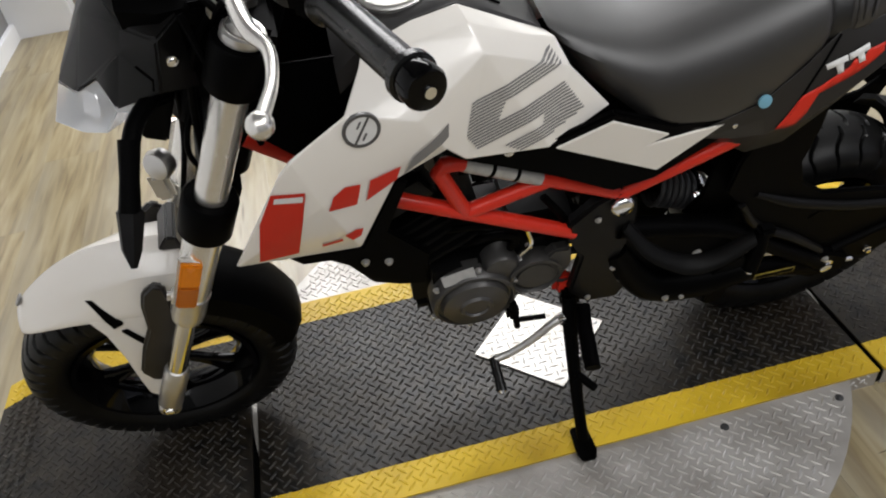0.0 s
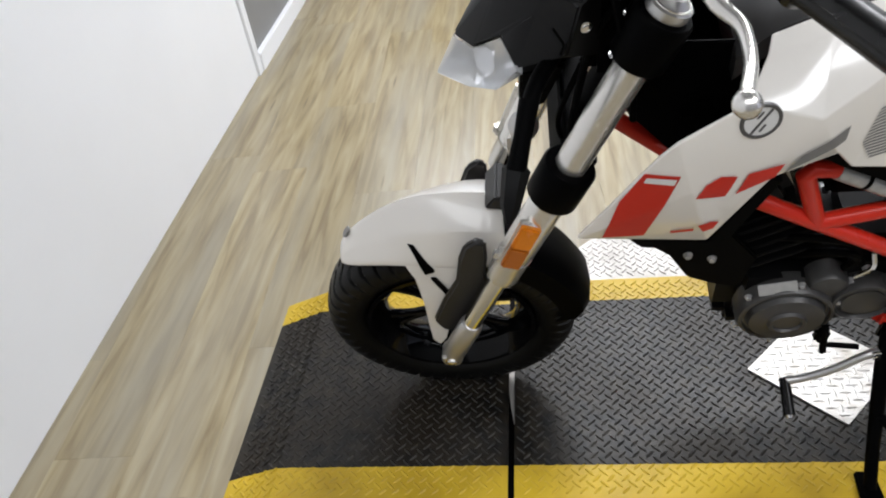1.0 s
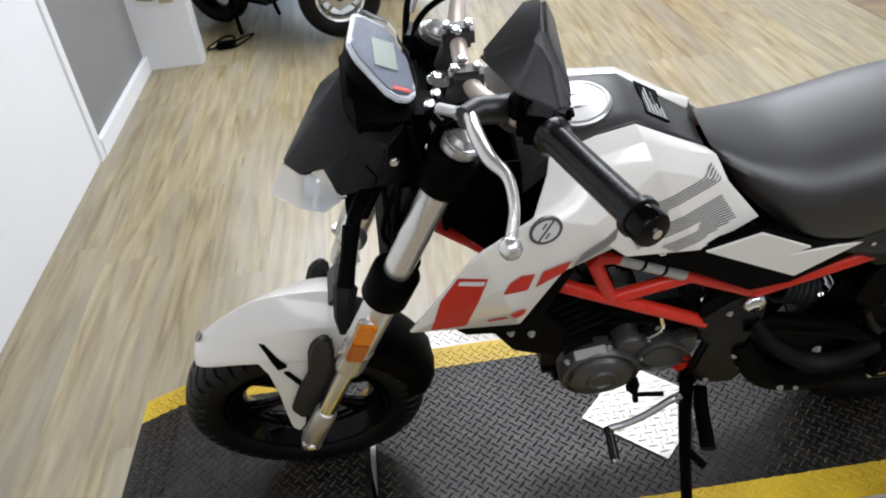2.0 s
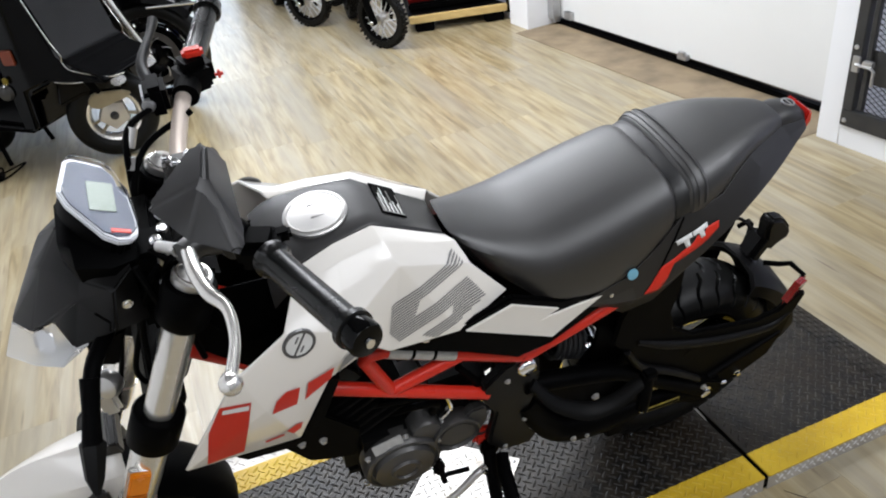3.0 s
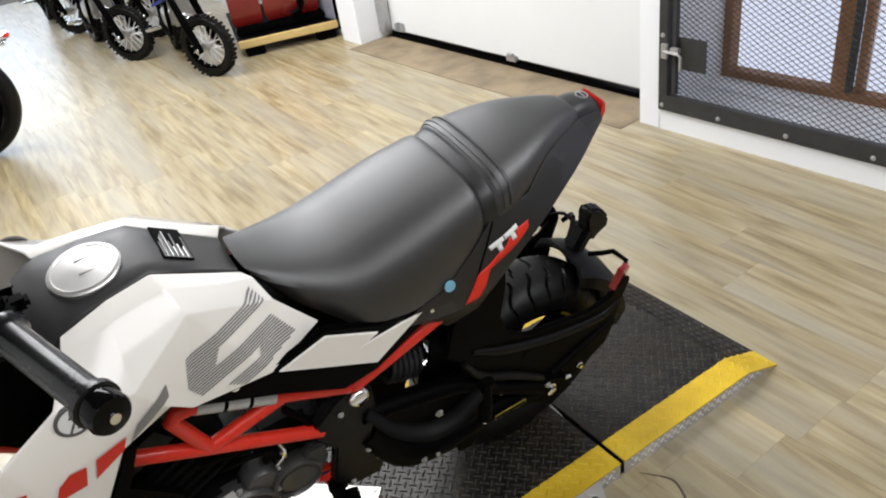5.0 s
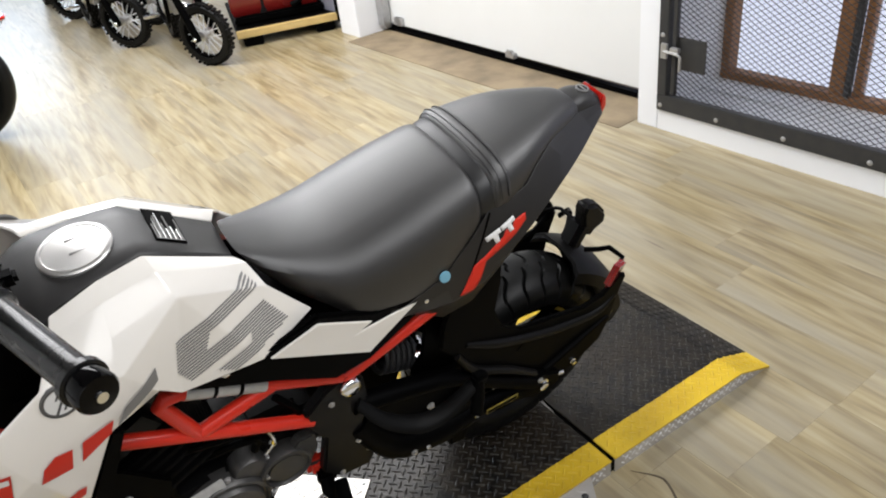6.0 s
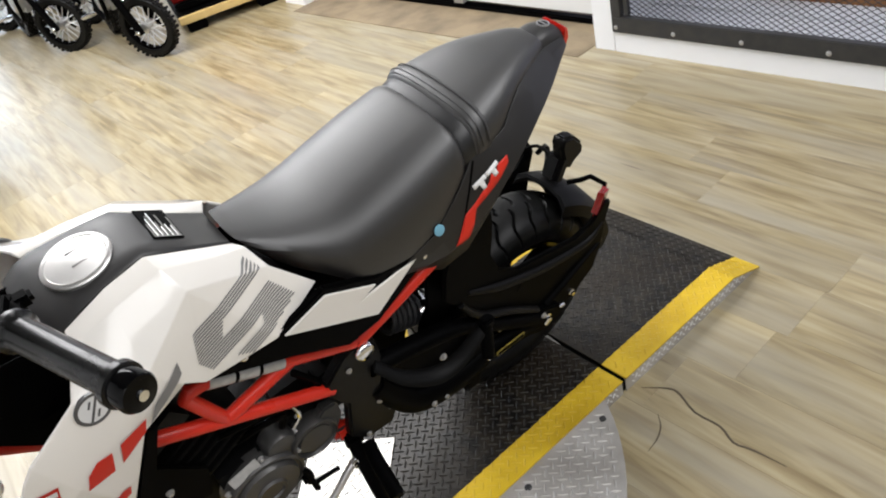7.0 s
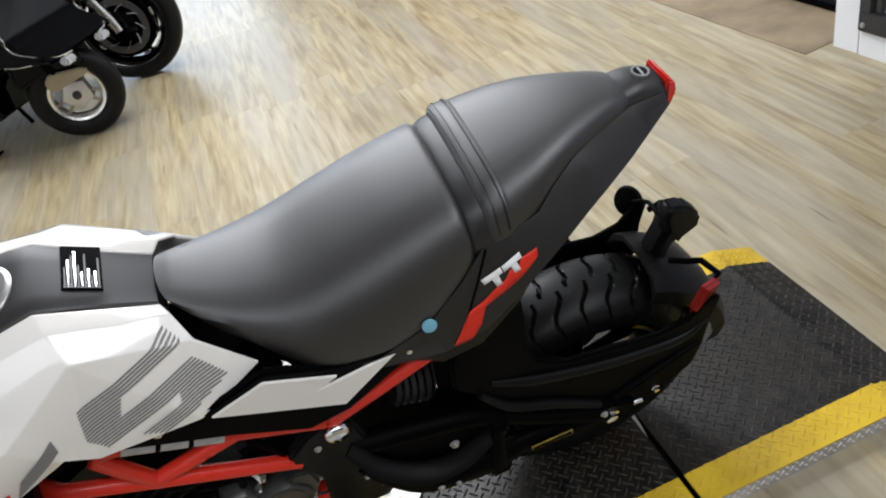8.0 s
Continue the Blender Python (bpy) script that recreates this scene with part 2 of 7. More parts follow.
def floor_material():
    m = bpy.data.materials.new("vinyl_plank")
    m.use_nodes = True
    n, ln = m.node_tree.nodes, m.node_tree.links
    b = n["Principled BSDF"]
    b.inputs["Specular IOR Level"].default_value = 0.75
    tc, info = n.new("ShaderNodeTexCoord"), n.new("ShaderNodeObjectInfo")
    geo = n.new("ShaderNodeNewGeometry")
    off = n.new("ShaderNodeVectorMath")
    off.operation = "ADD"
    mul = n.new("ShaderNodeVectorMath")
    mul.operation = "MULTIPLY"
    mul.inputs[1].default_value = (20.0, 1.7, 1.0)
    comb = n.new("ShaderNodeCombineXYZ")
    ten = n.new("ShaderNodeMath")
    ten.operation = "MULTIPLY"
    ten.inputs[1].default_value = 40
    ln.new(info.outputs["Random"], ten.inputs[0])
    ln.new(ten.outputs[0], comb.inputs[0])
    ln.new(ten.outputs[0], comb.inputs[1])
    ln.new(geo.outputs["Position"], mul.inputs[0])
    ln.new(mul.outputs[0], off.inputs[0])
    ln.new(comb.outputs[0], off.inputs[1])
    grain = n.new("ShaderNodeTexNoise")
    grain.inputs["Scale"].default_value, grain.inputs["Detail"].default_value, grain.inputs["Distortion"].default_value = 1.9, 7, 0.5
    ln.new(off.outputs[0], grain.inputs["Vector"])
    ramp = n.new("ShaderNodeValToRGB")
    e = ramp.color_ramp.elements
    e[0].position, e[0].color = 0.33, (0.19, 0.143, 0.070, 1)
    e[1].position, e[1].color = 0.70, (0.385, 0.325, 0.200, 1)
    mid = ramp.color_ramp.elements.new(0.5)
    mid.color = (0.295, 0.237, 0.128, 1)
    ln.new(grain.outputs["Fac"], ramp.inputs[0])
    # grey weathered patches
    patch = n.new("ShaderNodeTexNoise")
    patch.inputs["Scale"].default_value, patch.inputs["Detail"].default_value = 0.42, 9
    ln.new(off.outputs[0], patch.inputs["Vector"])
    pr = n.new("ShaderNodeMapRange")
    pr.inputs[1].default_value, pr.inputs[2].default_value, pr.inputs[4].default_value = 0.42, 0.68, 0.7
    ln.new(patch.outputs["Fac"], pr.inputs[0])
    mix = n.new("ShaderNodeMix")
    mix.data_type = "RGBA"
    mix.inputs[7].default_value = (0.29, 0.265, 0.205, 1)
    ln.new(pr.outputs[0], mix.inputs[0])
    ln.new(ramp.outputs[0], mix.inputs[6])
    # small dark knots
    spot = n.new("ShaderNodeTexVoronoi")
    spot.inputs["Scale"].default_value = 0.8
    ln.new(off.outputs[0], spot.inputs["Vector"])
    ring = n.new("ShaderNodeMapRange")
    ring.inputs[1].default_value, ring.inputs[2].default_value = 0.03, 0.09
    ring.inputs[3].default_value, ring.inputs[4].default_value = 0.75, 0.0
    ln.new(spot.outputs["Distance"], ring.inputs[0])
    knot = n.new("ShaderNodeMix")
    knot.data_type = "RGBA"
    knot.inputs[7].default_value = (0.11, 0.075, 0.045, 1)
    ln.new(ring.outputs[0], knot.inputs[0])
    ln.new(mix.outputs[2], knot.inputs[6])
    hue = n.new("ShaderNodeHueSaturation")
    val = n.new("ShaderNodeMapRange")
    val.inputs[3].default_value, val.inputs[4].default_value = 0.88, 1.08
    ln.new(info.outputs["Random"], val.inputs[0])
    ln.new(val.outputs[0], hue.inputs["Value"])
    ln.new(knot.outputs[2], hue.inputs["Color"])
    ln.new(hue.outputs[0], b.inputs["Base Color"])
    rr = n.new("ShaderNodeMapRange")
    rr.inputs[3].default_value, rr.inputs[4].default_value = 0.25, 0.40
    ln.new(patch.outputs["Fac"], rr.inputs[0])
    ln.new(rr.outputs[0], b.inputs["Roughness"])
    bu = n.new("ShaderNodeBump")
    bu.inputs["Strength"].default_value, bu.inputs["Distance"].default_value = 0.25, 0.001
    ln.new(grain.outputs["Fac"], bu.inputs["Height"])
    ln.new(bu.outputs[0], b.inputs["Normal"])
    return m


PLANK = floor_material()
WALLWHITE = material("white_wall_paint", (0.82, 0.835, 0.86), 0.5, second=(0.78, 0.79, 0.81), scale=2.5, bump=0.3, grain=150)
# Grey wall paint, darkened further to stand in for shade in the recess.
WALLGREYSHADE = material("grey_wall_paint_shaded", (0.24, 0.24, 0.24), 0.6, second=(0.20, 0.20, 0.20), scale=3, bump=0.3, grain=150)
DOORWHITE = material("door_white", (0.74, 0.75, 0.74), 0.4, second=(0.70, 0.71, 0.70), scale=3)
DARKSTEEL = material("dark_steel", (0.032, 0.033, 0.035), 0.5, metal=0.3, second=(0.06, 0.057, 0.053), scale=25, bump=0.3)
BROWNWOOD = material("brown_window_wood", (0.28, 0.12, 0.035), 0.55, second=(0.18, 0.075, 0.025), scale=9, bump=0.4)
THRESH = material("worn_threshold", (0.25, 0.19, 0.115), 0.6, second=(0.14, 0.105, 0.065), scale=7, amount=1.0, bump=0.5, grain=120)
# Unseen ceiling and south wall take a low grey to cut bounced light.
DIMGREY = material("dimmed_room_grey", (0.20, 0.203, 0.206), 0.8, second=(0.17, 0.173, 0.176), scale=3)
GALV = material("galvanised", (0.5, 0.5, 0.5), 0.45, metal=0.8, second=(0.36, 0.36, 0.36), scale=40)
SUBFLOOR = material("subfloor", (0.09, 0.07, 0.045), 0.8)


def slab(name, lo, hi, mat, label="", category="wall", bevel=0.0, parent=None):
    c = [(a + b) / 2 for a, b in zip(lo, hi)]
    ob = part(name, boxy(c, [b - a for a, b in zip(lo, hi)], bevel), mat, parent, smooth=bevel > 0)
    return tagged(ob, label, "" if parent else category, kind="" if parent else "structure")


floor = slab("floor", (-2.2, -3.2, FLOOR - 0.1), (4.0, 10.2, FLOOR - 0.004), SUBFLOOR, "pale weathered oak vinyl plank floor", "floor")
slab("ceiling", (-2.2, -3.2, 3.0), (4.0, 10.2, 3.1), DIMGREY, "plain grey ceiling out of view, toned down to cut bounce", "ceiling")
slab("wall_south", (-2.2, -3.2, FLOOR - 0.1), (4.0, -3.0, 3.0), DIMGREY, "plain grey wall out of view, toned down to cut bounce")
for lo, hi in (((-2.2, 10.0, FLOOR - 0.1), (4.0, 10.2, 0.5)), ((-2.2, 10.0, 2.5), (4.0, 10.2, 3.0)), ((-2.2, 10.0, 0.5), (-1.1, 10.2, 2.5)), ((2.3, 10.0, 0.5), (4.0, 10.2, 2.5))):
    slab("wall_north", lo, hi, WALLWHITE, "white painted far wall round the shop window")
slab("wall_west", (-1.25, -3.0, FLOOR - 0.003), (-1.05, 1.915, 3.0), WALLWHITE, "smooth white painted wall panel down to floor")
slab("wall_west_trim", (-1.25, 1.915, FLOOR - 0.003), (-1.04, 1.965, 3.0), WALLWHITE, "white painted end trim of the wall", "trim", 0.003)
slab("wall_west_grey", (-1.4, 1.965, FLOOR - 0.003), (-1.06, 2.87, 3.0), WALLGREYSHADE, "grey recessed wall, darkened as shade, above white baseboard")
slab("baseboard", (-1.06, 1.966, FLOOR - 0.003), (-1.035, 2.869, FLOOR + 0.075), WALLWHITE, "narrow white painted baseboard", "baseboard", 0.003)
slab("pilaster", (-1.4, 2.87, FLOOR - 0.003), (-0.775, 2.98, 3.0), WALLWHITE, "white painted wall end with cable socket", "wall", 0.003)
slab("wall_west_far", (-1.6, 2.98, FLOOR - 0.003), (-1.3, 10.0, 3.0), WALLGREYSHADE, "grey painted wall behind parked scooter")

# east side, turned a little: caged window bay, overhead door, pillar
EAST = pose(2.654, 1.243, 0, 0, 0, 4.5)


def east(name, lo, hi, mat, label, category="wall", bevel=0.0):
    ob = slab(name, lo, hi, mat, label, category, bevel)
    ob.matrix_world = EAST
    return ob


east("wall_east_sill", (0, -4.3, FLOOR - 0.003), (0.15, -0.105, 0.045), WALLWHITE, "white painted low kerb below the cage", bevel=0.003)
east("wall_east_post", (0, -0.105, FLOOR - 0.003), (0.24, 0, 3.0), WALLWHITE, "white painted post between cage and door", bevel=0.004)
east("wall_east_head", (0, -4.3, 2.2), (0.2, -0.105, 3.0), WALLWHITE, "white painted wall above the cage")
east("wall_east_back", (0.4, -4.3, 1.9), (0.55, -0.001, 3.0), WALLWHITE, "white wall above the window")
east("wall_east_below", (0.15, -4.3, FLOOR - 0.003), (0.55, -0.001, 0.04), WALLWHITE, "white painted ledge behind the cage")
east("wall_east_cheek", (0.24, -0.105, 0.041), (0.55, 0, 3.0), WALLWHITE, "white painted side of the window bay")
east("wall_east_pillar", (-0.005, 2.22, FLOOR - 0.003), (0.4, 2.44, 3.0), WALLWHITE, "white painted pillar beside overhead door", bevel=0.004)
east("wall_east_far", (0.06, 2.44, FLOOR - 0.003), (0.4, 9.2, 3.0), WALLWHITE, "white painted wall behind dirt bikes")
east("wall_east_lintel", (0.2, 0.001, 2.4), (0.4, 2.219, 3.0), WALLWHITE, "white wall above the overhead door")
east("threshold", (-0.10, 0.02, FLOOR - 0.003), (0.5, 2.215, FLOOR + 0.0025), THRESH, "worn brown bare strip of floor before the door", "threshold")


def overhead_door():
    d = thing("door_1", "white sectional overhead garage door, closed, black bottom seal", "garage door", EAST)
    d["kind"] = "structure"
    for k in range(4):
        part("panel", boxy((0.235, 1.11, 0.0 + 0.27 + k * 0.545), (0.04, 2.2, 0.54), 0.004), DOORWHITE, d)
    part("seal", boxy((0.225, 1.11, FLOOR + 0.013), (0.05, 2.2, 0.026), 0.006), BLACK, d, "black rubber seal")
    for y in (0.03, 2.19):
        part("track", join(boxy((0.19, y, 1.2), (0.045, 0.05, 2.45), 0.003), boxy((0.175, y, 0.1), (0.05, 0.07, 0.2), 0.003)), GALV, d, "galvanised track")
    part("lift_handle", join(boxy((0.205, 1.02, 0.005), (0.03, 0.07, 0.03), 0.003), boxy((0.195, 1.02, 0.025), (0.02, 0.045, 0.02), 0.003)), GALV, d)
    part("track_foot", join(boxy((0.195, 0.10, 0.055), (0.02, 0.04, 0.18), 0.004), boxy((0.185, 0.10, -0.03), (0.03, 0.05, 0.03), 0.003)), GALV, d, "galvanised track foot")
    for y in (2.1, 2.12):
        part("roller_bracket", boxy((0.205, y - 0.05, 0.03), (0.03, 0.06, 0.05), 0.003), GALV, d)


overhead_door()


def expanded_mesh(y0, y1, z0, z1, dy=0.034, dz=0.0102, r=0.0011, x=0.02):
    """Strands of expanded metal, each a flat bar between two knots."""
    vs, fs = [], []
    rows, cols = int((z1 - z0) / dz), int((y1 - y0) / (dy / 2))
    for i in range(rows):
        for j in range(cols):
            up = (i + j) % 2
            a = (y0 + j * dy / 2, z0 + (i + (1 - up)) * dz)
            b = (y0 + (j + 1) * dy / 2, z0 + (i + up) * dz)
            k = len(vs)
            for y, z in (a, b):
                vs += [(x - 0.0015, y, z - r), (x + 0.0015, y, z - r), (x + 0.0015, y, z + r), (x - 0.0015, y, z + r)]
            fs += [(k + q, k + (q + 1) % 4, k + 4 + (q + 1) % 4, k + 4 + q) for q in range(4)]
    me = bpy.data.meshes.new("expanded_metal")
    me.from_pydata(vs, [], fs)
    me.materials.append(DARKSTEEL)
    return me


def cage():
    c = thing("security_cage", "dark steel window cage with expanded metal mesh, closed", "cage", EAST)
    for lo, hi in (((-0.012, -2.6, 0.045), (0.02, -0.105, 0.113)), ((-0.012, -0.15, 0.113), (0.02, -0.105, 2.2)), ((-0.012, -2.6, 0.113), (0.02, -2.55, 2.2))):
        part("rail", boxy([(a + b) / 2 for a, b in zip(lo, hi)], [b - a for a, b in zip(lo, hi)], 0.003), DARKSTEEL, c)
    part("inner_rail", boxy((0.004, -0.175, 1.16), (0.02, 0.02, 2.08), 0.002), DARKSTEEL, c)
    ob = new("mesh_sheet", expanded_mesh(-2.55, -0.15, 0.1, 2.1))
    ob.parent = c
    tagged(ob, "expanded metal mesh", kind="stuff")
    for y in (-0.125, -0.39, -0.67, -0.98, -1.3):
        part("bolt", bolt((-0.012, y, 0.068), (-1, 0, 0), 0.007, 0.006), GALV, c)
    part("lock_plate", boxy((0.012, -0.245, 0.29), (0.006, 0.13, 0.13), 0.002), DARKSTEEL, c)
    part("latch", join(boxy((-0.02, -0.14, 0.30), (0.012, 0.03, 0.06), 0.002), tube([(-0.025, -0.14, 0.30), (-0.03, -0.21, 0.30), (-0.03, -0.222, 0.29), (-0.03, -0.222, 0.235)], 0.006, 8), boxy((-0.02, -0.19, 0.31), (0.02, 0.04, 0.02), 0.002)), GALV, c, "bright latch handle")
    part("bolt", bolt((-0.012, -0.125, 0.36), (-1, 0, 0), 0.007, 0.006), GALV, c)


cage()


def bay_window():
    w = thing("window_1", "brown wooden window with bright daylight panes", "window", EAST)
    w["kind"] = "structure"
    f = part("window_frame", join(boxy((0.46, -1.3, 0.058), (0.07, 2.4, 0.045), 0.004), boxy((0.46, -0.125, 0.98), (0.07, 0.04, 1.85), 0.004), boxy((0.46, -2.5, 0.98), (0.07, 0.04, 1.85), 0.004)), BROWNWOOD, w)
    part("mullion", join(boxy((0.455, -0.62, 0.98), (0.06, 0.06, 1.8), 0.004), boxy((0.47, -0.69, 0.98), (0.05, 0.03, 1.8), 0.003)), BROWNWOOD, w)
    part("mullion", boxy((0.455, -1.5, 0.98), (0.06, 0.1, 1.8), 0.004), BROWNWOOD, w)
    part("dark_stop", boxy((0.44, -0.66, 0.98), (0.03, 0.022, 1.8), 0.002), DARKSTEEL, w)
    part("window_sill", boxy((0.36, -1.3, 0.044), (0.14, 2.4, 0.008), 0.002), WALLWHITE, w)
    part("pane", boxy((0.485, -0.37, 0.98), (0.004, 0.46, 1.8), 0), CLEAR, w).visible_shadow = False
    part("pane", boxy((0.485, -1.08, 0.98), (0.004, 0.75, 1.8), 0), CLEAR, w).visible_shadow = False
    b = part("backdrop", boxy((0.64, -1.3, 1.0), (0.01, 4.0, 3.2), 0), glow("overcast_daylight", (0.70, 0.725, 0.87), 1.25), None, "pale overcast daylight outside")
    b.matrix_world = EAST
    tagged(b, category="backdrop", kind="structure")


bay_window()


def shop_window():
    w = thing("window_2", "wide shop window with bright overcast daylight", "window")
    w["kind"] = "structure"
    for x in (-1.07, 0.03, 1.17, 2.27):
        part("mullion", boxy((x, 10.1, 1.5), (0.06, 0.08, 2.0), 0.004), DOORWHITE, w)
    for z in (0.53, 2.47):
        part("window_rail", boxy((0.6, 10.1, z), (3.28, 0.07, 0.06), 0.004), DOORWHITE, w)
    for x in (-0.52, 0.60, 1.72):
        part("pane", boxy((x, 10.12, 1.5), (1.06, 0.005, 1.88), 0), CLEAR, w).visible_shadow = False
    b = part("backdrop", boxy((0.6, 10.6, 1.5), (6.5, 0.01, 4.5), 0), glow("window_daylight", (0.78, 0.90, 1.05), 5.0), None, "bright overcast daylight outside")
    tagged(b, category="backdrop", kind="structure")


shop_window()

# ---- the turntable ----


def deck_material(name, low, high, metal):
    m = bpy.data.materials.new(name)
    m.use_nodes = True
    n, ln = m.node_tree.nodes, m.node_tree.links
    b = n["Principled BSDF"]
    b.inputs["Specular IOR Level"].default_value = 0.35
    tc = n.new("ShaderNodeTexCoord")
    sep = n.new("ShaderNodeSeparateXYZ")
    ln.new(tc.outputs["Object"], sep.inputs[0])
    worn = n.new("ShaderNodeTexNoise")
    worn.inputs["Scale"].default_value, worn.inputs["Detail"].default_value = 34, 10
    ln.new(tc.outputs["Object"], worn.inputs["Vector"])
    big = n.new("ShaderNodeTexNoise")
    big.inputs["Scale"].default_value, big.inputs["Detail"].default_value = 4.5, 6
    ln.new(tc.outputs["Object"], big.inputs["Vector"])
    # distance from the middle line of the deck
    d = n.new("ShaderNodeMath")
    d.operation = "SUBTRACT"
    d.inputs[1].default_value = 0.2225
    ln.new(sep.outputs[1], d.inputs[0])
    ab = n.new("ShaderNodeMath")
    ab.operation = "ABSOLUTE"
    ln.new(d.outputs[0], ab.inputs[0])
    jit = n.new("ShaderNodeMath")
    jit.operation = "MULTIPLY_ADD"
    jit.inputs[1].default_value = 0.006
    ln.new(worn.outputs["Fac"], jit.inputs[0])
    ln.new(ab.outputs[0], jit.inputs[2])
    st = n.new("ShaderNodeMath")
    st.operation = "GREATER_THAN"
    st.inputs[1].default_value = 0.2255
    ln.new(jit.outputs[0], st.inputs[0])
    dark = n.new("ShaderNodeValToRGB")
    e = dark.color_ramp.elements
    e[0].position, e[0].color = 0.38, (*low, 1)
    e[1].position, e[1].color = 0.78, (*high, 1)
    ln.new(worn.outputs["Fac"], dark.inputs[0])
    yel = n.new("ShaderNodeValToRGB")
    e = yel.color_ramp.elements
    e[0].position, e[0].color = 0.3, (0.36, 0.23, 0.012, 1)
    e[1].position, e[1].color = 0.62, (0.66, 0.45, 0.025, 1)
    ln.new(big.outputs["Fac"], yel.inputs[0])
    soil = n.new("ShaderNodeMapRange")
    soil.inputs[1].default_value, soil.inputs[2].default_value, soil.inputs[4].default_value = 0.46, 0.66, 0.75
    ln.new(big.outputs["Fac"], soil.inputs[0])
    grime = n.new("ShaderNodeMix")
    grime.data_type = "RGBA"
    grime.inputs[7].default_value = (0.0135, 0.0085, 0.0035, 1)
    ln.new(soil.outputs[0], grime.inputs[0])
    ln.new(dark.outputs[0], grime.inputs[6])
    mix = n.new("ShaderNodeMix")
    mix.data_type = "RGBA"
    ln.new(st.outputs[0], mix.inputs[0])
    ln.new(grime.outputs[2], mix.inputs[6])
    ln.new(yel.outputs[0], mix.inputs[7])
    ln.new(mix.outputs[2], b.inputs["Base Color"])
    rr = n.new("ShaderNodeMapRange")
    rr.inputs[3].default_value, rr.inputs[4].default_value = 0.30, 0.50
    ln.new(big.outputs["Fac"], rr.inputs[0])
    ln.new(rr.outputs[0], b.inputs["Roughness"])
    me = n.new("ShaderNodeMath")
    me.operation = "MULTIPLY_ADD"
    me.inputs[1].default_value, me.inputs[2].default_value = -metal, metal
    ln.new(st.outputs[0], me.inputs[0])
    ln.new(me.outputs[0], b.inputs["Metallic"])
    fine = n.new("ShaderNodeTexNoise")
    fine.inputs["Scale"].default_value = 220
    ln.new(tc.outputs["Object"], fine.inputs["Vector"])
    bu = n.new("ShaderNodeBump")
    bu.inputs["Strength"].default_value, bu.inputs["Distance"].default_value = 0.3, 0.001
    ln.new(fine.outputs["Fac"], bu.inputs["Height"])
    ln.new(bu.outputs[0], b.inputs["Normal"])
    return m


DECK = deck_material("painted_tread_plate", (0.0032, 0.0028, 0.0023), (0.028, 0.022, 0.014), 0.1)
WORNTREAD = deck_material("worn_tread", (0.009, 0.0085, 0.0078), (0.052, 0.045, 0.036), 0.2)
BAREPLATE = material("bare_tread_plate", (0.52, 0.50, 0.47), 0.42, metal=0.4, second=(0.30, 0.28, 0.25), scale=9, amount=0.9, bump=0.4, grain=250)
BRIGHTPLATE = material("bright_tread_plate", (0.34, 0.332, 0.32), 0.36, metal=0.85, second=(0.26, 0.24, 0.21), scale=22, amount=0.9, bump=0.3, grain=120)


def treads(inside, height, x0, x1, y0, y1, pitch=0.0178, turn=math.pi / 4, long=0.0122, wide=0.0031, tall=0.002):
    """Raised lozenges in alternating directions wherever inside(x, y) holds; height(x, y) is the plate."""
    vs, fs = [], []
    n = int(math.hypot(x1 - x0, y1 - y0) / pitch / 2) + 2
    for i in range(-n, n):
        for j in range(-n, n):
            x = (x0 + x1) / 2 + (i * math.cos(turn) - j * math.sin(turn)) * pitch
            y = (y0 + y1) / 2 + (i * math.sin(turn) + j * math.cos(turn)) * pitch
            if not (x0 <= x <= x1 and y0 <= y <= y1 and inside(x, y)):
                continue
            a = turn + (math.pi / 2 if (i + j) % 2 else 0)
            u, v = Vector((math.cos(a), math.sin(a), 0)), Vector((-math.sin(a), math.cos(a), 0))
            c, k = Vector((x, y, 0)), len(vs)
            for p, up in ((u * long, 0), (u * long * 0.45 + v * wide, 0), (-u * long * 0.45 + v * wide, 0), (-u * long, 0), (-u * long * 0.45 - v * wide, 0), (u * long * 0.45 - v * wide, 0), (u * long * 0.6, tall), (-u * long * 0.6, tall)):
                q = c + p
                vs.append((q.x, q.y, height(q.x, q.y) + up - 0.0002))
            fs += [(k + a, k + b, k + 6) for a, b in ((0, 1), (5, 0))] + [(k + a, k + b, k + 7) for a, b in ((2, 3), (3, 4))]
            fs += [(k + 1, k + 2, k + 7, k + 6), (k + 4, k + 5, k + 6, k + 7)]
    bm = bmesh.new()
    me = bpy.data.meshes.new("treads")
    me.from_pydata(vs, [], fs)
    bm.from_mesh(me)
    bpy.data.meshes.remove(me)
    return bm


X0, XA, XB, X1 = -0.575, -0.46, 1.65, 1.765
Y0, Y1 = -0.072, 0.517


def deck_height(x, y):
    if x < XA:
        return FLOOR * (XA - x) / (XA - X0) + 0.002
    if x > XB:
        return FLOOR * (x - XB) / (X1 - XB) + 0.002
    return 0.0


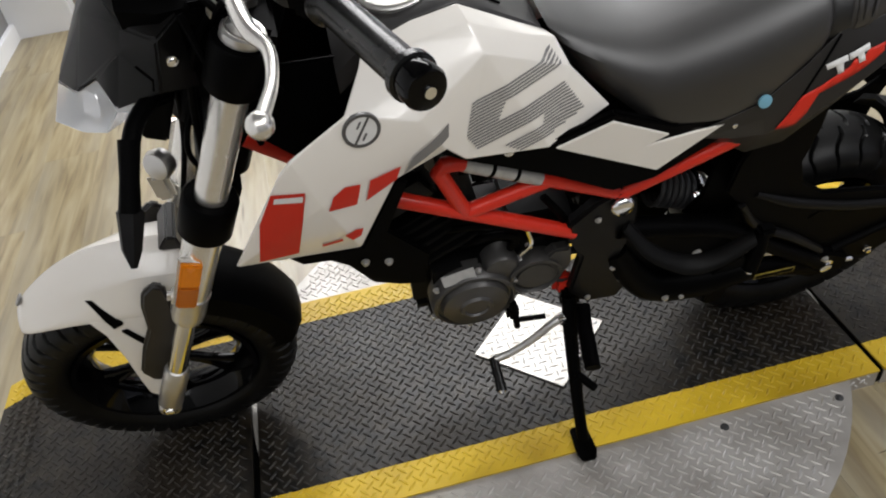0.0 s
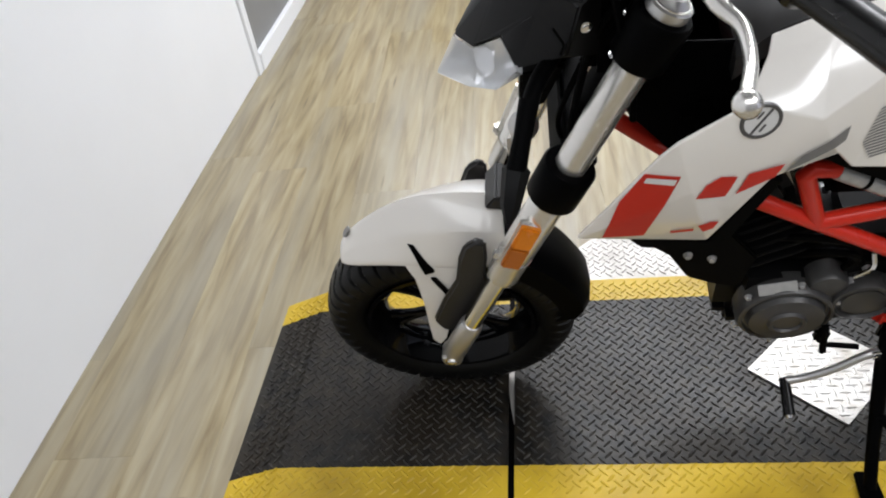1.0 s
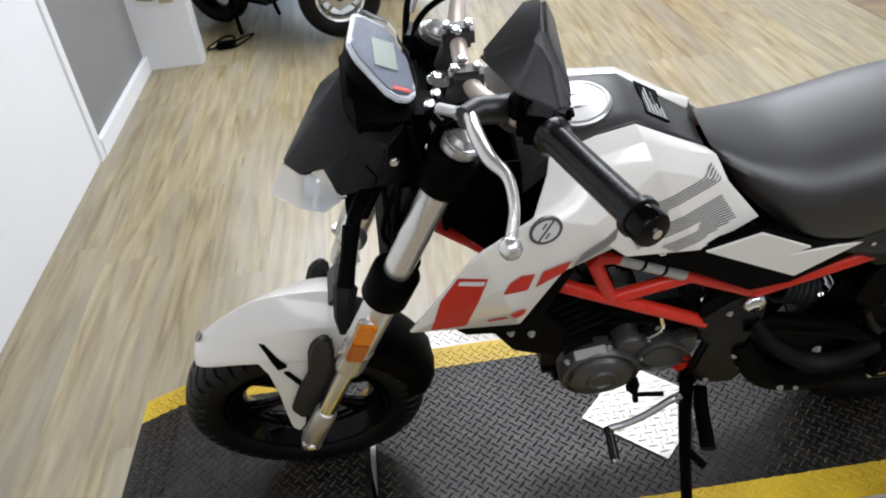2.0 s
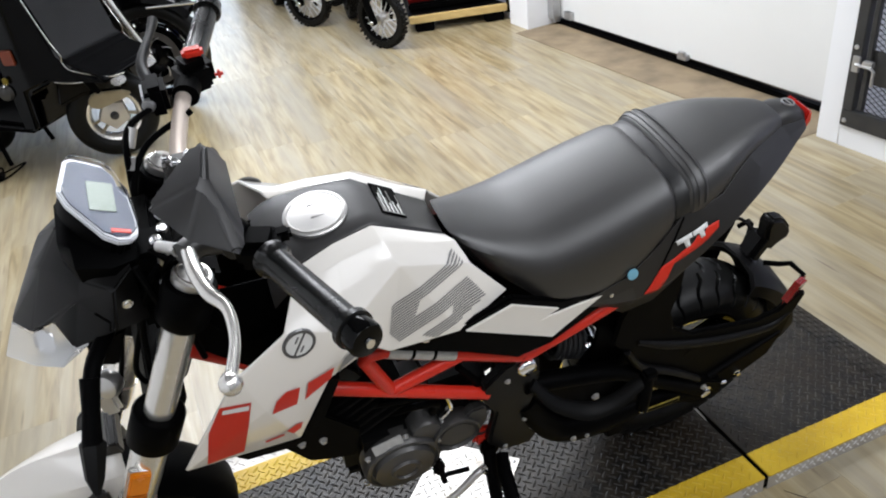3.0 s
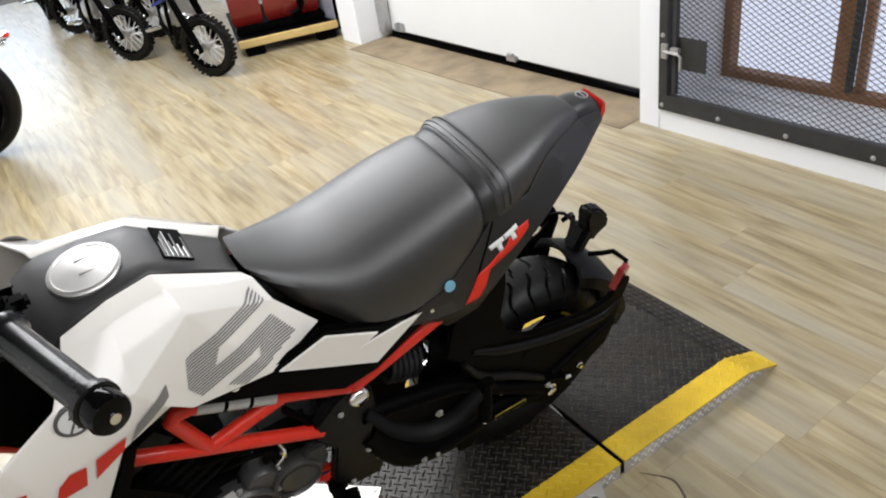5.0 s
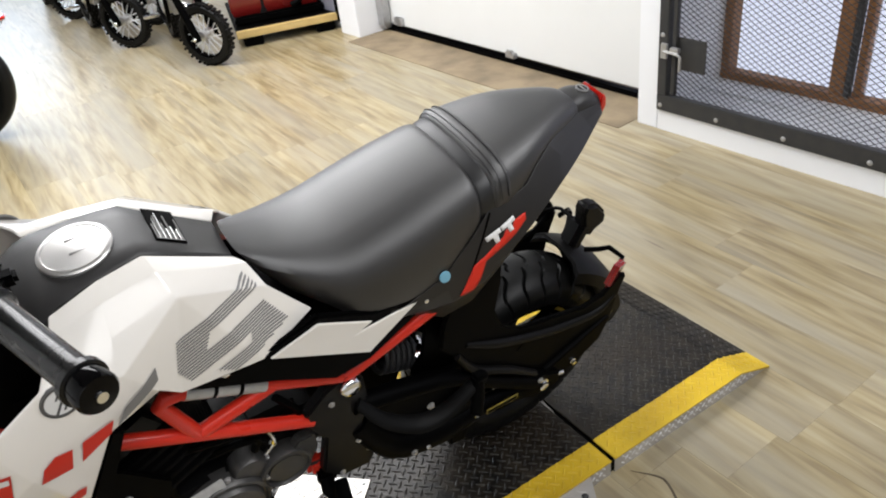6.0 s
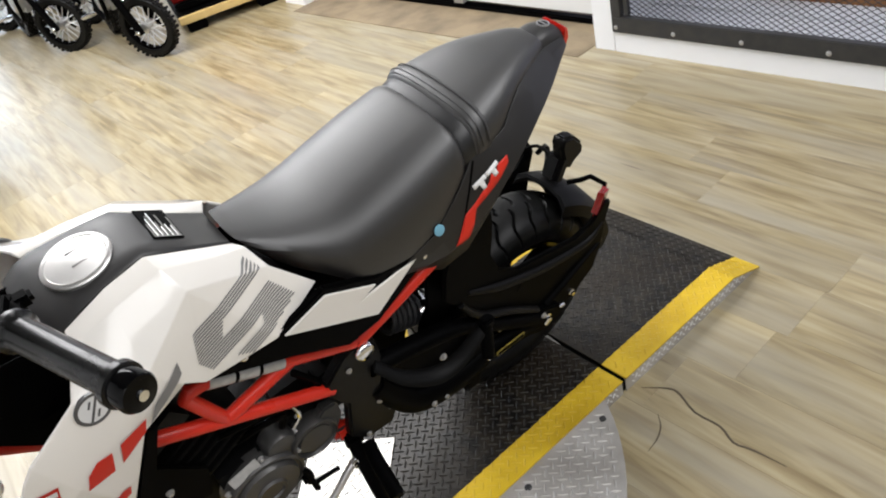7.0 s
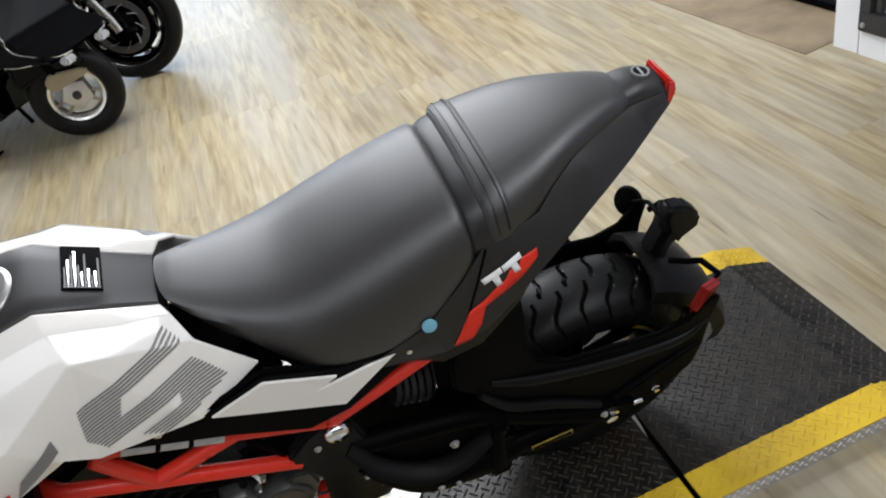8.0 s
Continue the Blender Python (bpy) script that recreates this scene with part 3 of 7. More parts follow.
def turntable():
    t = thing("turntable_platform", "black tread-plate motorcycle turntable with yellow edges and ramps", "turntable")
    for name, a, b in (("ramp_deck", X0, -0.006), ("centre_deck", 0.006, 1.214), ("ramp_deck", 1.226, X1)):
        xs = sorted({a, b, *[x for x in (XA, XB) if a < x < b]})
        loops = [[(x, Y0, deck_height(x, 0)), (x, Y1, deck_height(x, 0)), (x, Y1, deck_height(x, 0) - 0.004), (x, Y0, deck_height(x, 0) - 0.004)] for x in xs]
        deck = part(name, rings(loops), DECK, t, smooth=False)
        tr = part("tread", treads(lambda x, y: a + 0.012 < x < b - 0.012 and Y0 + 0.011 < y < Y1 - 0.011, deck_height, a, b, Y0, Y1), WORNTREAD, deck, smooth=False)
        tagged(tr, "raised lozenge treads", kind="stuff")
        for y in (Y0, Y1):
            s = 1 if y == Y1 else -1
            zs = [(x, deck_height(x, 0) - 0.0042) for x in xs]
            outline = zs + [(b, FLOOR - 0.001), (a, FLOOR - 0.001)] if a != X0 else zs + [(b, FLOOR - 0.001)]
            if b == X1:
                outline = zs[:-1] + [(X1 - 0.004, FLOOR - 0.001), (a, FLOOR - 0.001)]
            part("side_plate", extruded(outline, y - 0.002 * s, y - 0.006 * s, 0), BAREPLATE, t, "bare tread-plate side", smooth=False)
            st = treads(lambda x, y: a + 0.015 < x < b - 0.012 and y < deck_height(x, 0) - 0.008 and y > FLOOR + 0.006, lambda x, y: 0, a, b, FLOOR, 0, pitch=0.0150, long=0.0072, wide=0.0020, tall=0.0022)
            st.transform(Matrix(((1, 0, 0, 0), (0, 0, s * 0.8, y - 0.0018 * s), (0, 1, 0, 0), (0, 0, 0, 1))))
            # Brighter metal than the plate beneath, standing in for glints on the treads.
            tagged(part("side_tread", st, SPOKE, t, smooth=False), kind="stuff")
    for x in (0.0, 1.22):
        part("hinge_gap", boxy((x, (Y0 + Y1) / 2, -0.022), (0.02, Y1 - Y0 - 0.006, 0.03), 0), BLACK, t, "dark hinge gap", smooth=False)
    return t


turntable()


def turntable_disc():
    t = thing("turntable_disc", "round bare tread-plate disc under the platform", "turntable disc")
    c, r = (0.61, 0.2225), 0.617
    part("disc", lathe([(r, -0.011), (r, -0.007), (r - 0.001, -0.006)], (*c, 0), (0, 0, 1), 96), BAREPLATE, t, smooth=False)
    inside = lambda x, y: (x - c[0]) ** 2 + (y - c[1]) ** 2 < (r - 0.015) ** 2 and not Y0 - 0.014 < y < Y1 + 0.014
    tr = treads(inside, lambda x, y: -0.006, 0, 1.24, -0.4, 0.85)
    tagged(part("tread", tr, BAREPLATE, t, smooth=False), kind="stuff")
    part("skirt", lathe([(r - 0.03, FLOOR), (r - 0.03, -0.0115)], (*c, 0), (0, 0, 1), 64), BLACK, t)
    for x, y in ((1.107, -0.103), (0.875, -0.1), (0.3, -0.1), (0.16, -0.12)):
        part("bolt", bolt((x, y, -0.006), (0, 0, 1), 0.006, 0.004), DARKSTEEL, t)


turntable_disc()


def bright_plate():
    t = thing("bright_plate", "loose square of shiny bare tread plate on the deck", "metal plate", pose(0.62, 0.222, 0.0035, 0, 0, 46))
    part("sheet", boxy((0, 0, 0), (0.205, 0.205, 0.003), 0.0005), BRIGHTPLATE, t, smooth=False)
    tr = treads(lambda x, y: True, lambda x, y: 0.0016, -0.088, 0.09, -0.088, 0.09, tall=0.0007)
    tagged(part("tread", tr, BRIGHTPLATE, t, smooth=False), kind="stuff")
    for x, y in ((-0.09, 0.09), (0.09, -0.09)):
        part("screw", bolt((x, y, 0.0016), (0, 0, 1), 0.004, 0.002), GALV, t)


bright_plate()

# ---- the motorcycle: x runs from front to rear, y from its left to its right, z up ----
BIKE = pose(0, 0.2545, 0, 0, 0, -1.72) @ pose(0, 0, 0, 14, 0, 0)
moto = thing("motorcycle", "small white motorcycle with red trellis frame on side stand", "motorcycle", BIKE)
RAKE = math.atan(0.4545)
AXLE_F, AXLE_R, TYRE_R = Vector((-0.096, 0, 0.243)), Vector((1.112, 0, 0.245)), 0.240
STEER = Matrix.Translation((-0.055, 0, 0.25)) @ Matrix.Rotation(radians(2.0), 4, Vector((math.sin(RAKE), 0, math.cos(RAKE)))) @ Matrix.Translation((0.055, 0, -0.25))


def fork_x(z):
    return AXLE_F.x + 0.4545 * (z - AXLE_F.z)


def steer_part(name, bm, mat, parent=moto, label="", smooth=True):
    return part(name, moved(bm, STEER), mat, parent, label, smooth)


def alloy_wheel(centre, name, width, steered):
    put = steer_part if steered else part
    c = tuple(centre)
    rim = lathe([(0.150, -width), (0.158, -width), (0.160, -width + 0.008), (0.140, -width * 0.5), (0.132, 0), (0.140, width * 0.5), (0.160, width - 0.008), (0.158, width), (0.150, width), (0.128, width * 0.45), (0.122, 0), (0.128, -width * 0.45)], c, (0, 1, 0), 64, closed=True)
    hub = lathe([(0.014, -0.055), (0.032, -0.055), (0.036, -0.03), (0.030, 0), (0.036, 0.03), (0.032, 0.055), (0.014, 0.055)], c, (0, 1, 0), 32)
    wheel = put(name, join(rim, hub), GLOSS, moto, "black cast alloy wheel")
    for k in range(6):
        a = 2 * math.pi * k / 6 + 0.3
        for da in (-0.14, 0.14):
            d0, d1 = Vector((math.cos(a), 0, math.sin(a))), Vector((math.cos(a + da), 0, math.sin(a + da)))
            put("spoke", tube([centre + d0 * 0.028, centre + (d0 + d1) * 0.042, centre + d1 * 0.132], [0.011, 0.009, 0.010], 8, 3, 0.75), GLOSS, wheel)
    put("tyre", tyre(0.2355 if steered else TYRE_R, 0.110 if steered else 0.136, 0.152, c, 46 if steered else 32, 0.010, groove=0.12 if steered else 0.06), RUBBER, wheel, "black grooved road tyre")
    disc = lathe([(0.055, 0.0), (0.098, 0.0), (0.098, 0.004), (0.055, 0.004)], Vector(c) + Vector((0, 0.062, 0)), (0, 1, 0), 48, closed=True)
    put("brake_disc", disc, CHROME, wheel, "steel brake disc")
    return wheel


alloy_wheel(AXLE_F, "front_wheel", 0.045, True)
rear = alloy_wheel(AXLE_R, "rear_wheel", 0.05, False)
part("sprocket", lathe([(0.03, 0), (0.082, 0), (0.085, 0.002), (0.082, 0.005), (0.03, 0.005)], AXLE_R + Vector((0, -0.085, 0)), (0, 1, 0), 40, closed=True), ALLOY, rear)


def fork():
    for s in (-1, 1):
        y = 0.115 * s
        up = Vector((math.sin(RAKE), 0, math.cos(RAKE)))
        at = lambda z: Vector((fork_x(z), y, z))
        leg = steer_part("fork_leg", join(tube([at(0.555), at(0.57), at(0.70), at(0.72), at(0.97)], [0.0245, 0.0255, 0.0255, 0.021, 0.021], 28), lathe([(0.0165, -0.05), (0.0235, -0.046), (0.0255, -0.03), (0.0255, 0.01), (0.0265, 0.014)], at(0.545), up, 28)), SILVER, moto, "silver upper fork tube")
        steer_part("stanchion", tube([at(0.34), at(0.56)], 0.0155, 24), CHROME, leg, "bare polished stanchion")
        clamp = join(tube([at(0.250), at(0.262), at(0.358), at(0.368)], [0.017, 0.0205, 0.0205, 0.0175], 24), lathe([(0.016, -0.02), (0.019, -0.014), (0.019, 0.012), (0.016, 0.016)], (AXLE_F.x + 0.008, y, AXLE_F.z + 0.018), (0, s, 0), 24))
        steer_part("axle_clamp", clamp, ALLOY, leg, "cast alloy axle clamp")
        steer_part("axle_bolt", bolt((AXLE_F.x + 0.008, y + 0.016 * s, AXLE_F.z + 0.020), (0, s, 0), 0.009, 0.006), CHROME, leg)
        seat_at = Matrix.Translation((fork_x(0.609) - 0.013, y + 0.0285 * s, 0.609)) @ Matrix.Rotation(RAKE * 0.93, 4, "Y")
        ref = steer_part("side_reflector", moved(boxy((0, 0, 0.023), (0.028, 0.010, 0.047), 0.0025), seat_at), ORANGE, leg, "orange side reflector")
        steer_part("lower_half", moved(boxy((0, 0, -0.0245), (0.028, 0.010, 0.047), 0.0025), seat_at), AMBER, ref, "darker amber half")
        steer_part("reflector_bracket", moved(join(boxy((-0.002, -0.008 * s, 0), (0.030, 0.010, 0.100), 0.003), boxy((-0.010, -0.016 * s, -0.045), (0.030, 0.020, 0.024), 0.006)), seat_at), SILVER, leg)
        steer_part("cap", lathe([(0.024, 0), (0.024, 0.01), (0.017, 0.014), (0.012, 0.02)], at(0.958), up, 24), ALLOY, leg, "bare fork cap")
    for z, h, name, r in ((0.712, 0.064, "lower_clamp", 0.036), (0.928, 0.062, "upper_clamp", 0.033)):
        bms = []
        for s in (-1, 1):
            up = Vector((math.sin(RAKE), 0, math.cos(RAKE)))
            bms.append(lathe([(r - 0.003, -h / 2), (r, -h / 2 + 0.004), (r, h / 2 - 0.004), (r - 0.003, h / 2)], (fork_x(z), 0.115 * s, z), up, 28))
        bms.append(moved(boxy((0, 0, 0), (0.05, 0.2, h * 0.8), 0.008), Matrix.Translation((fork_x(z) + 0.018, 0, z)) @ Matrix.Rotation(RAKE, 4, "Y")))
        steer_part(name, join(*bms), BLACK, moto)
    steer_part("steering_stem", tube([(0.10 + 0.045, 0, 0.68), (0.265, 0, 0.95)], 0.028, 20), BLACK, moto)
    for s in (-1, 1):
        g = extruded([(-0.033, 0.540), (-0.013, 0.554), (0.002, 0.545), (0.000, 0.506), (-0.007, 0.464), (-0.002, 0.412), (-0.009, 0.388), (-0.039, 0.323), (-0.084, 0.292), (-0.103, 0.302), (-0.112, 0.330), (-0.085, 0.395), (-0.057, 0.448), (-0.045, 0.509)], 0.0745, 0.0885, 0.005, 3)
        if s < 0:
            mirrored(g)
        steer_part("fork_guard", g, FAIRING, moto, "dark plastic fork guard")


fork()


def front_fender():
    """White mudguard that rises from its nose to the fork, with a skirt in front of each leg."""
    prof = [(-0.262, 0.446, 0.014, 0.006, 0.020, 0.014), (-0.251, 0.472, 0.020, 0.012, 0.032, 0.034), (-0.225, 0.502, 0.026, 0.024, 0.043, 0.054), (-0.175, 0.541, 0.033, 0.038, 0.054, 0.080), (-0.12, 0.568, 0.041, 0.042, 0.062, 0.106), (-0.06, 0.570, 0.050, 0.033, 0.066, 0.113), (-0.01, 0.566, 0.054, 0.030, 0.066, 0.110), (0.03, 0.556, 0.052, 0.030, 0.064, 0.104)]
    loops = []
    for x, z, wc, h, ws, d in prof:
        half = [(0.0, 0.0), (0.5 * wc, -0.40 * h), (wc, -h), (wc + 0.5 * (ws - wc), -h - 0.4 * (d - h)), (ws - 0.001, -h - 0.75 * (d - h)), (ws, -d)]
        loops.append([Vector((x, -a, z + b)) for a, b in half[::-1]] + [Vector((x, a, z + b)) for a, b in half[1:]])
    bm = bmesh.new()
    vs = [[bm.verts.new(p) for p in loop] for loop in loops]
    for a, b in zip(vs, vs[1:]):
        for i in range(len(a) - 1):
            bm.faces.new((a[i], a[i + 1], b[i + 1], b[i]))
    ob = steer_part("front_fender", bm, WHITE, moto, "white front mudguard")
    mod = ob.modifiers.new("thick", "SOLIDIFY")
    mod.thickness, mod.offset = 0.004, 0
    sub = ob.modifiers.new("round", "SUBSURF")
    sub.levels = sub.render_levels = 2
    crease = ob.data.attributes.new("crease_edge", "FLOAT", "EDGE")
    for e in ob.data.edges:
        a, b = (v % 11 for v in e.vertices)
        if a == b and a in (3, 5, 7):
            crease.data[e.index].value = 0.75 if a != 5 else 0.6
    for s in (-1, 1):
        skirt = extruded([(-0.142, 0.468), (-0.03, 0.470), (-0.045, 0.41), (-0.083, 0.32), (-0.101, 0.255), (-0.114, 0.237), (-0.127, 0.247), (-0.127, 0.30), (-0.125, 0.366), (-0.129, 0.43), (-0.136, 0.452)], 0, 0.005, 0.002)
        out = lambda x, z: float(np.interp(z, (0.23, 0.43, 0.461, 0.477, 0.50, 0.53), (0.080, 0.0675, 0.0665, 0.061, 0.051, 0.038))) - max(0, -0.115 - x) * 0.22
        for v in skirt.verts:
            v.co.y = s * (out(v.co.x, v.co.z) + v.co.y - 0.003)
        steer_part("skirt", skirt, WHITE, ob, "white side skirt")
        for slot in ([(-0.129, 0.508), (-0.119, 0.507), (-0.111, 0.493), (-0.103, 0.478), (-0.092, 0.456), (-0.108, 0.450), (-0.114, 0.470), (-0.122, 0.492)], [(-0.101, 0.438), (-0.092, 0.437), (-0.071, 0.392), (-0.079, 0.384)]):
            vent = extruded(slot, -0.004, 0.0042, 0.0)
            for v in vent.verts:
                v.co.y = s * (out(v.co.x, v.co.z) + v.co.y)
            steer_part("vent", vent, BLACK, ob, "black slot")
    steer_part("nose_emblem", lathe([(0.010, 0), (0.010, 0.003), (0.007, 0.003)], (-0.2395, 0, 0.4875), (-1, 0, 0.9), 20), GREYVINYL, ob, "small round emblem")
    # black hugger behind the wheel
    loops = []
    for a in np.linspace(radians(75), radians(7), 16):
        r = TYRE_R + 0.018 - 0.02 * max(0, (radians(15) - a) / radians(8)) ** 2
        c = Vector((AXLE_F.x + r * math.cos(a), 0, AXLE_F.z + r * math.sin(a)))
        out = Vector((math.cos(a), 0, math.sin(a)))
        w = 0.062
        loops.append([c + out * h + Vector((0, y, 0)) for y, h in ((-w, -0.045), (-w * 0.96, -0.005), (-w * 0.6, 0.008), (0, 0.012), (w * 0.6, 0.008), (w * 0.96, -0.005), (w, -0.045), (w * 0.9, -0.02), (w * 0.5, 0.002), (0, 0.005), (-w * 0.5, 0.002), (-w * 0.9, -0.02))])
    steer_part("rear_hugger", rings(loops), BLACK, ob, "black plastic inner guard")
    steer_part("fork_brace", extruded([(0.0, 0.560), (0.02, 0.585), (0.034, 0.582), (0.036, 0.552)], -0.03, 0.045, 0.003), FAIRING, ob)


front_fender()


def headlight():
    # corners of one half; the front tip of the shell lies on the middle line
    N = dict(c0=(-0.006, 0, 0.868), c1=(0.044, 0, 0.941), c2=(0.099, 0, 1.0), c3=(0.165, 0, 0.995), a0=(0.020, -0.036, 0.873), a1=(0.057, -0.063, 0.906), a2=(0.066, -0.031, 0.969), a3=(0.099, -0.079, 0.947), a4=(0.110, -0.076, 0.972), b1=(0.073, -0.100, 0.888), b2=(0.128, -0.109, 0.905), b3=(0.144, -0.104, 0.967), b4=(0.168, -0.082, 0.975), b5=(0.165, -0.085, 0.885), d0=(0.06, 0, 0.855), l0=(-0.036, 0, 0.811), l1=(0.006, -0.048, 0.825), l2=(0.046, -0.088, 0.850), l3=(0.075, -0.06, 0.845), l4=(0.075, 0, 0.835), k1=(0.10, -0.07, 0.80), k2=(0.13, -0.07, 0.865), k3=(0.13, 0, 0.86), k4=(0.07, -0.055, 0.80), k5=(0.07, 0, 0.795), k6=(0.10, 0, 0.79))

    def halves(faces, bevel):
        out = []
        for s in (-1, 1):
            bm = bmesh.new()
            vs = {}
            for f in faces:
                for k in f:
                    if k not in vs:
                        x, y, z = N[k]
                        vs[k] = bm.verts.new((x, -y * s, z))
                bm.faces.new([vs[k] for k in f])
            out.append(bm)
        bm = join(*out)
        bmesh.ops.remove_doubles(bm, verts=bm.verts[:], dist=1e-5)
        bmesh.ops.recalc_face_normals(bm, faces=bm.faces[:])
        return bevelled(bm, bevel, 2, 8)

    w = str.split
    shell = halves([w(f) for f in ("c0 a0 a2", "c0 a2 c1", "a0 a1 a3", "a0 a3 a2", "a3 a4 a2", "a1 b1 a3", "b1 b2 a3", "a3 b2 b3", "a3 b3 a4", "c1 a2 c2", "a2 a4 c2", "a4 b3 c2", "c2 b3 b4 c3", "b3 b2 b5 b4", "c0 d0 a0", "a0 d0 a1", "a1 d0 b1", "b1 d0 b2", "b2 d0 b5")], 0.0025)
    head = steer_part("headlight", shell, SHELL, moto, "dark faceted headlight shell")
    lens = halves([w(f) for f in ("c0 l0 l1 a0", "a0 l1 l2 a1", "a1 l2 b1", "b1 l2 l3", "l0 l4 l3 l1", "l1 l3 l2")], 0.002)
    for v in lens.verts:
        v.co.z -= 0.0015
    steer_part("lens", lens, FROSTED, head, "clear frosted headlight lens").visible_shadow = False
    for s in (-1, 1):
        steer_part("reflector_bowl", lathe([(0.019, 0.0), (0.021, 0.002), (0.019, 0.004), (0.012, -0.006), (0.003, -0.009)], (0.036, 0.048 * s, 0.862), (-0.6, 0.7 * s, 0.35), 20), CHROME, head, "bright reflector")
        steer_part("shell_seam", tube([(0.115, 0.1085 * s, 0.945), (0.126, 0.1105 * s, 0.925), (0.122, 0.1105 * s, 0.912)], 0.0016, 6), BLACK, head)
        steer_part("shell_screw", bolt((0.150, 0.098 * s, 0.935), (0.2, s, 0), 0.005, 0.004), CHROME, head)
    steer_part("chin", halves([w(f) for f in ("k4 k1 k6 k5", "k1 k2 k3 k6", "k4 l3 k2 k1", "k5 l4 l3 k4", "l4 k3 k2 l3")], 0.003), BLACK, head, "black chin bracket")
    cowl = rings([[Vector((x, y, z)) for y, z in ((-hw, z0), (-hw, z1), (-hw * 0.7, z1 + 0.012), (hw * 0.7, z1 + 0.012), (hw, z1), (hw, z0))] for x, hw, z0, z1 in ((0.098, 0.05, 0.985, 0.99), (0.112, 0.078, 0.955, 0.992), (0.15, 0.086, 0.94, 0.985), (0.18, 0.07, 0.94, 0.975))])
    steer_part("cowl", bevelled(cowl, 0.004, 2, 12), BLACK, head, "black cowl under the instrument")
    # instrument: a wide pod tilted to the rider
    tilt = Matrix.Translation((0.156, -0.005, 1.012)) @ Matrix.Rotation(radians(28), 4, "Y")
    outline = [(-0.034, 0.108), (0.006, 0.098), (0.020, 0.075), (0.024, 0.05), (0.034, 0.03), (0.040, -0.04), (0.038, -0.062), (0.028, -0.076), (0.012, -0.080), (-0.006, -0.070), (-0.046, -0.01), (-0.056, 0.02), (-0.044, 0.10)]

    def pod(scale, z0, z1, bev):
        bm = extruded([(x * scale * 0.86, y * scale * 0.81) for x, y in outline], z0, z1, bev)
        bm.transform(Matrix(((1, 0, 0, 0), (0, 0, 1, 0), (0, 1, 0, 0), (0, 0, 0, 1))))
        return moved(bm, tilt)

    dash = steer_part("instrument", pod(1.0, -0.03, 0.0, 0.006), BLACK, moto, "digital instrument pod")
    steer_part("bezel", pod(1.04, -0.004, 0.004, 0.002), BEZEL, dash, "pale bezel")
    steer_part("face", pod(0.94, 0.0045, 0.006, 0.0), DIAL, dash, "pale grey dial face", smooth=False)
    steer_part("screen", moved(boxy((-0.002, 0.012, 0.0072), (0.030, 0.056, 0.001), 0), tilt), LCD, dash, "blank lcd")
    steer_part("warning_mark", moved(boxy((0.014, -0.052, 0.0072), (0.022, 0.008, 0.001), 0), tilt), REDVINYL, dash, "red mark")
    steer_part("cover", pod(1.0, 0.010, 0.014, 0.003), COVER, dash, "clear cover").visible_shadow = False
    for s in (-1, 1):
        sig = steer_part("front_indicator", join(tube([(0.115, 0.085 * s, 0.89), (0.095, 0.13 * s, 0.892), (0.084, 0.158 * s, 0.88)], 0.010, 10, 3), tube([(0.086, 0.150 * s, 0.887), (0.076, 0.18 * s, 0.86), (0.067, 0.205 * s, 0.836)], [0.012, 0.0105, 0.012], 10)), BLACK, moto, "black hanging indicator")
        a, b, c = Vector((0.068, 0.20 * s, 0.838)), Vector((0.058, 0.232 * s, 0.808)), Vector((0.055, 0.246 * s, 0.794))
        steer_part("indicator_lens", tube([a, a.lerp(b, 0.1), b, c], [0.012, 0.0165, 0.012, 0.004], 6, 1, 0.7), GREYBLACK, sig, "smoked indicator lens")


headlight()


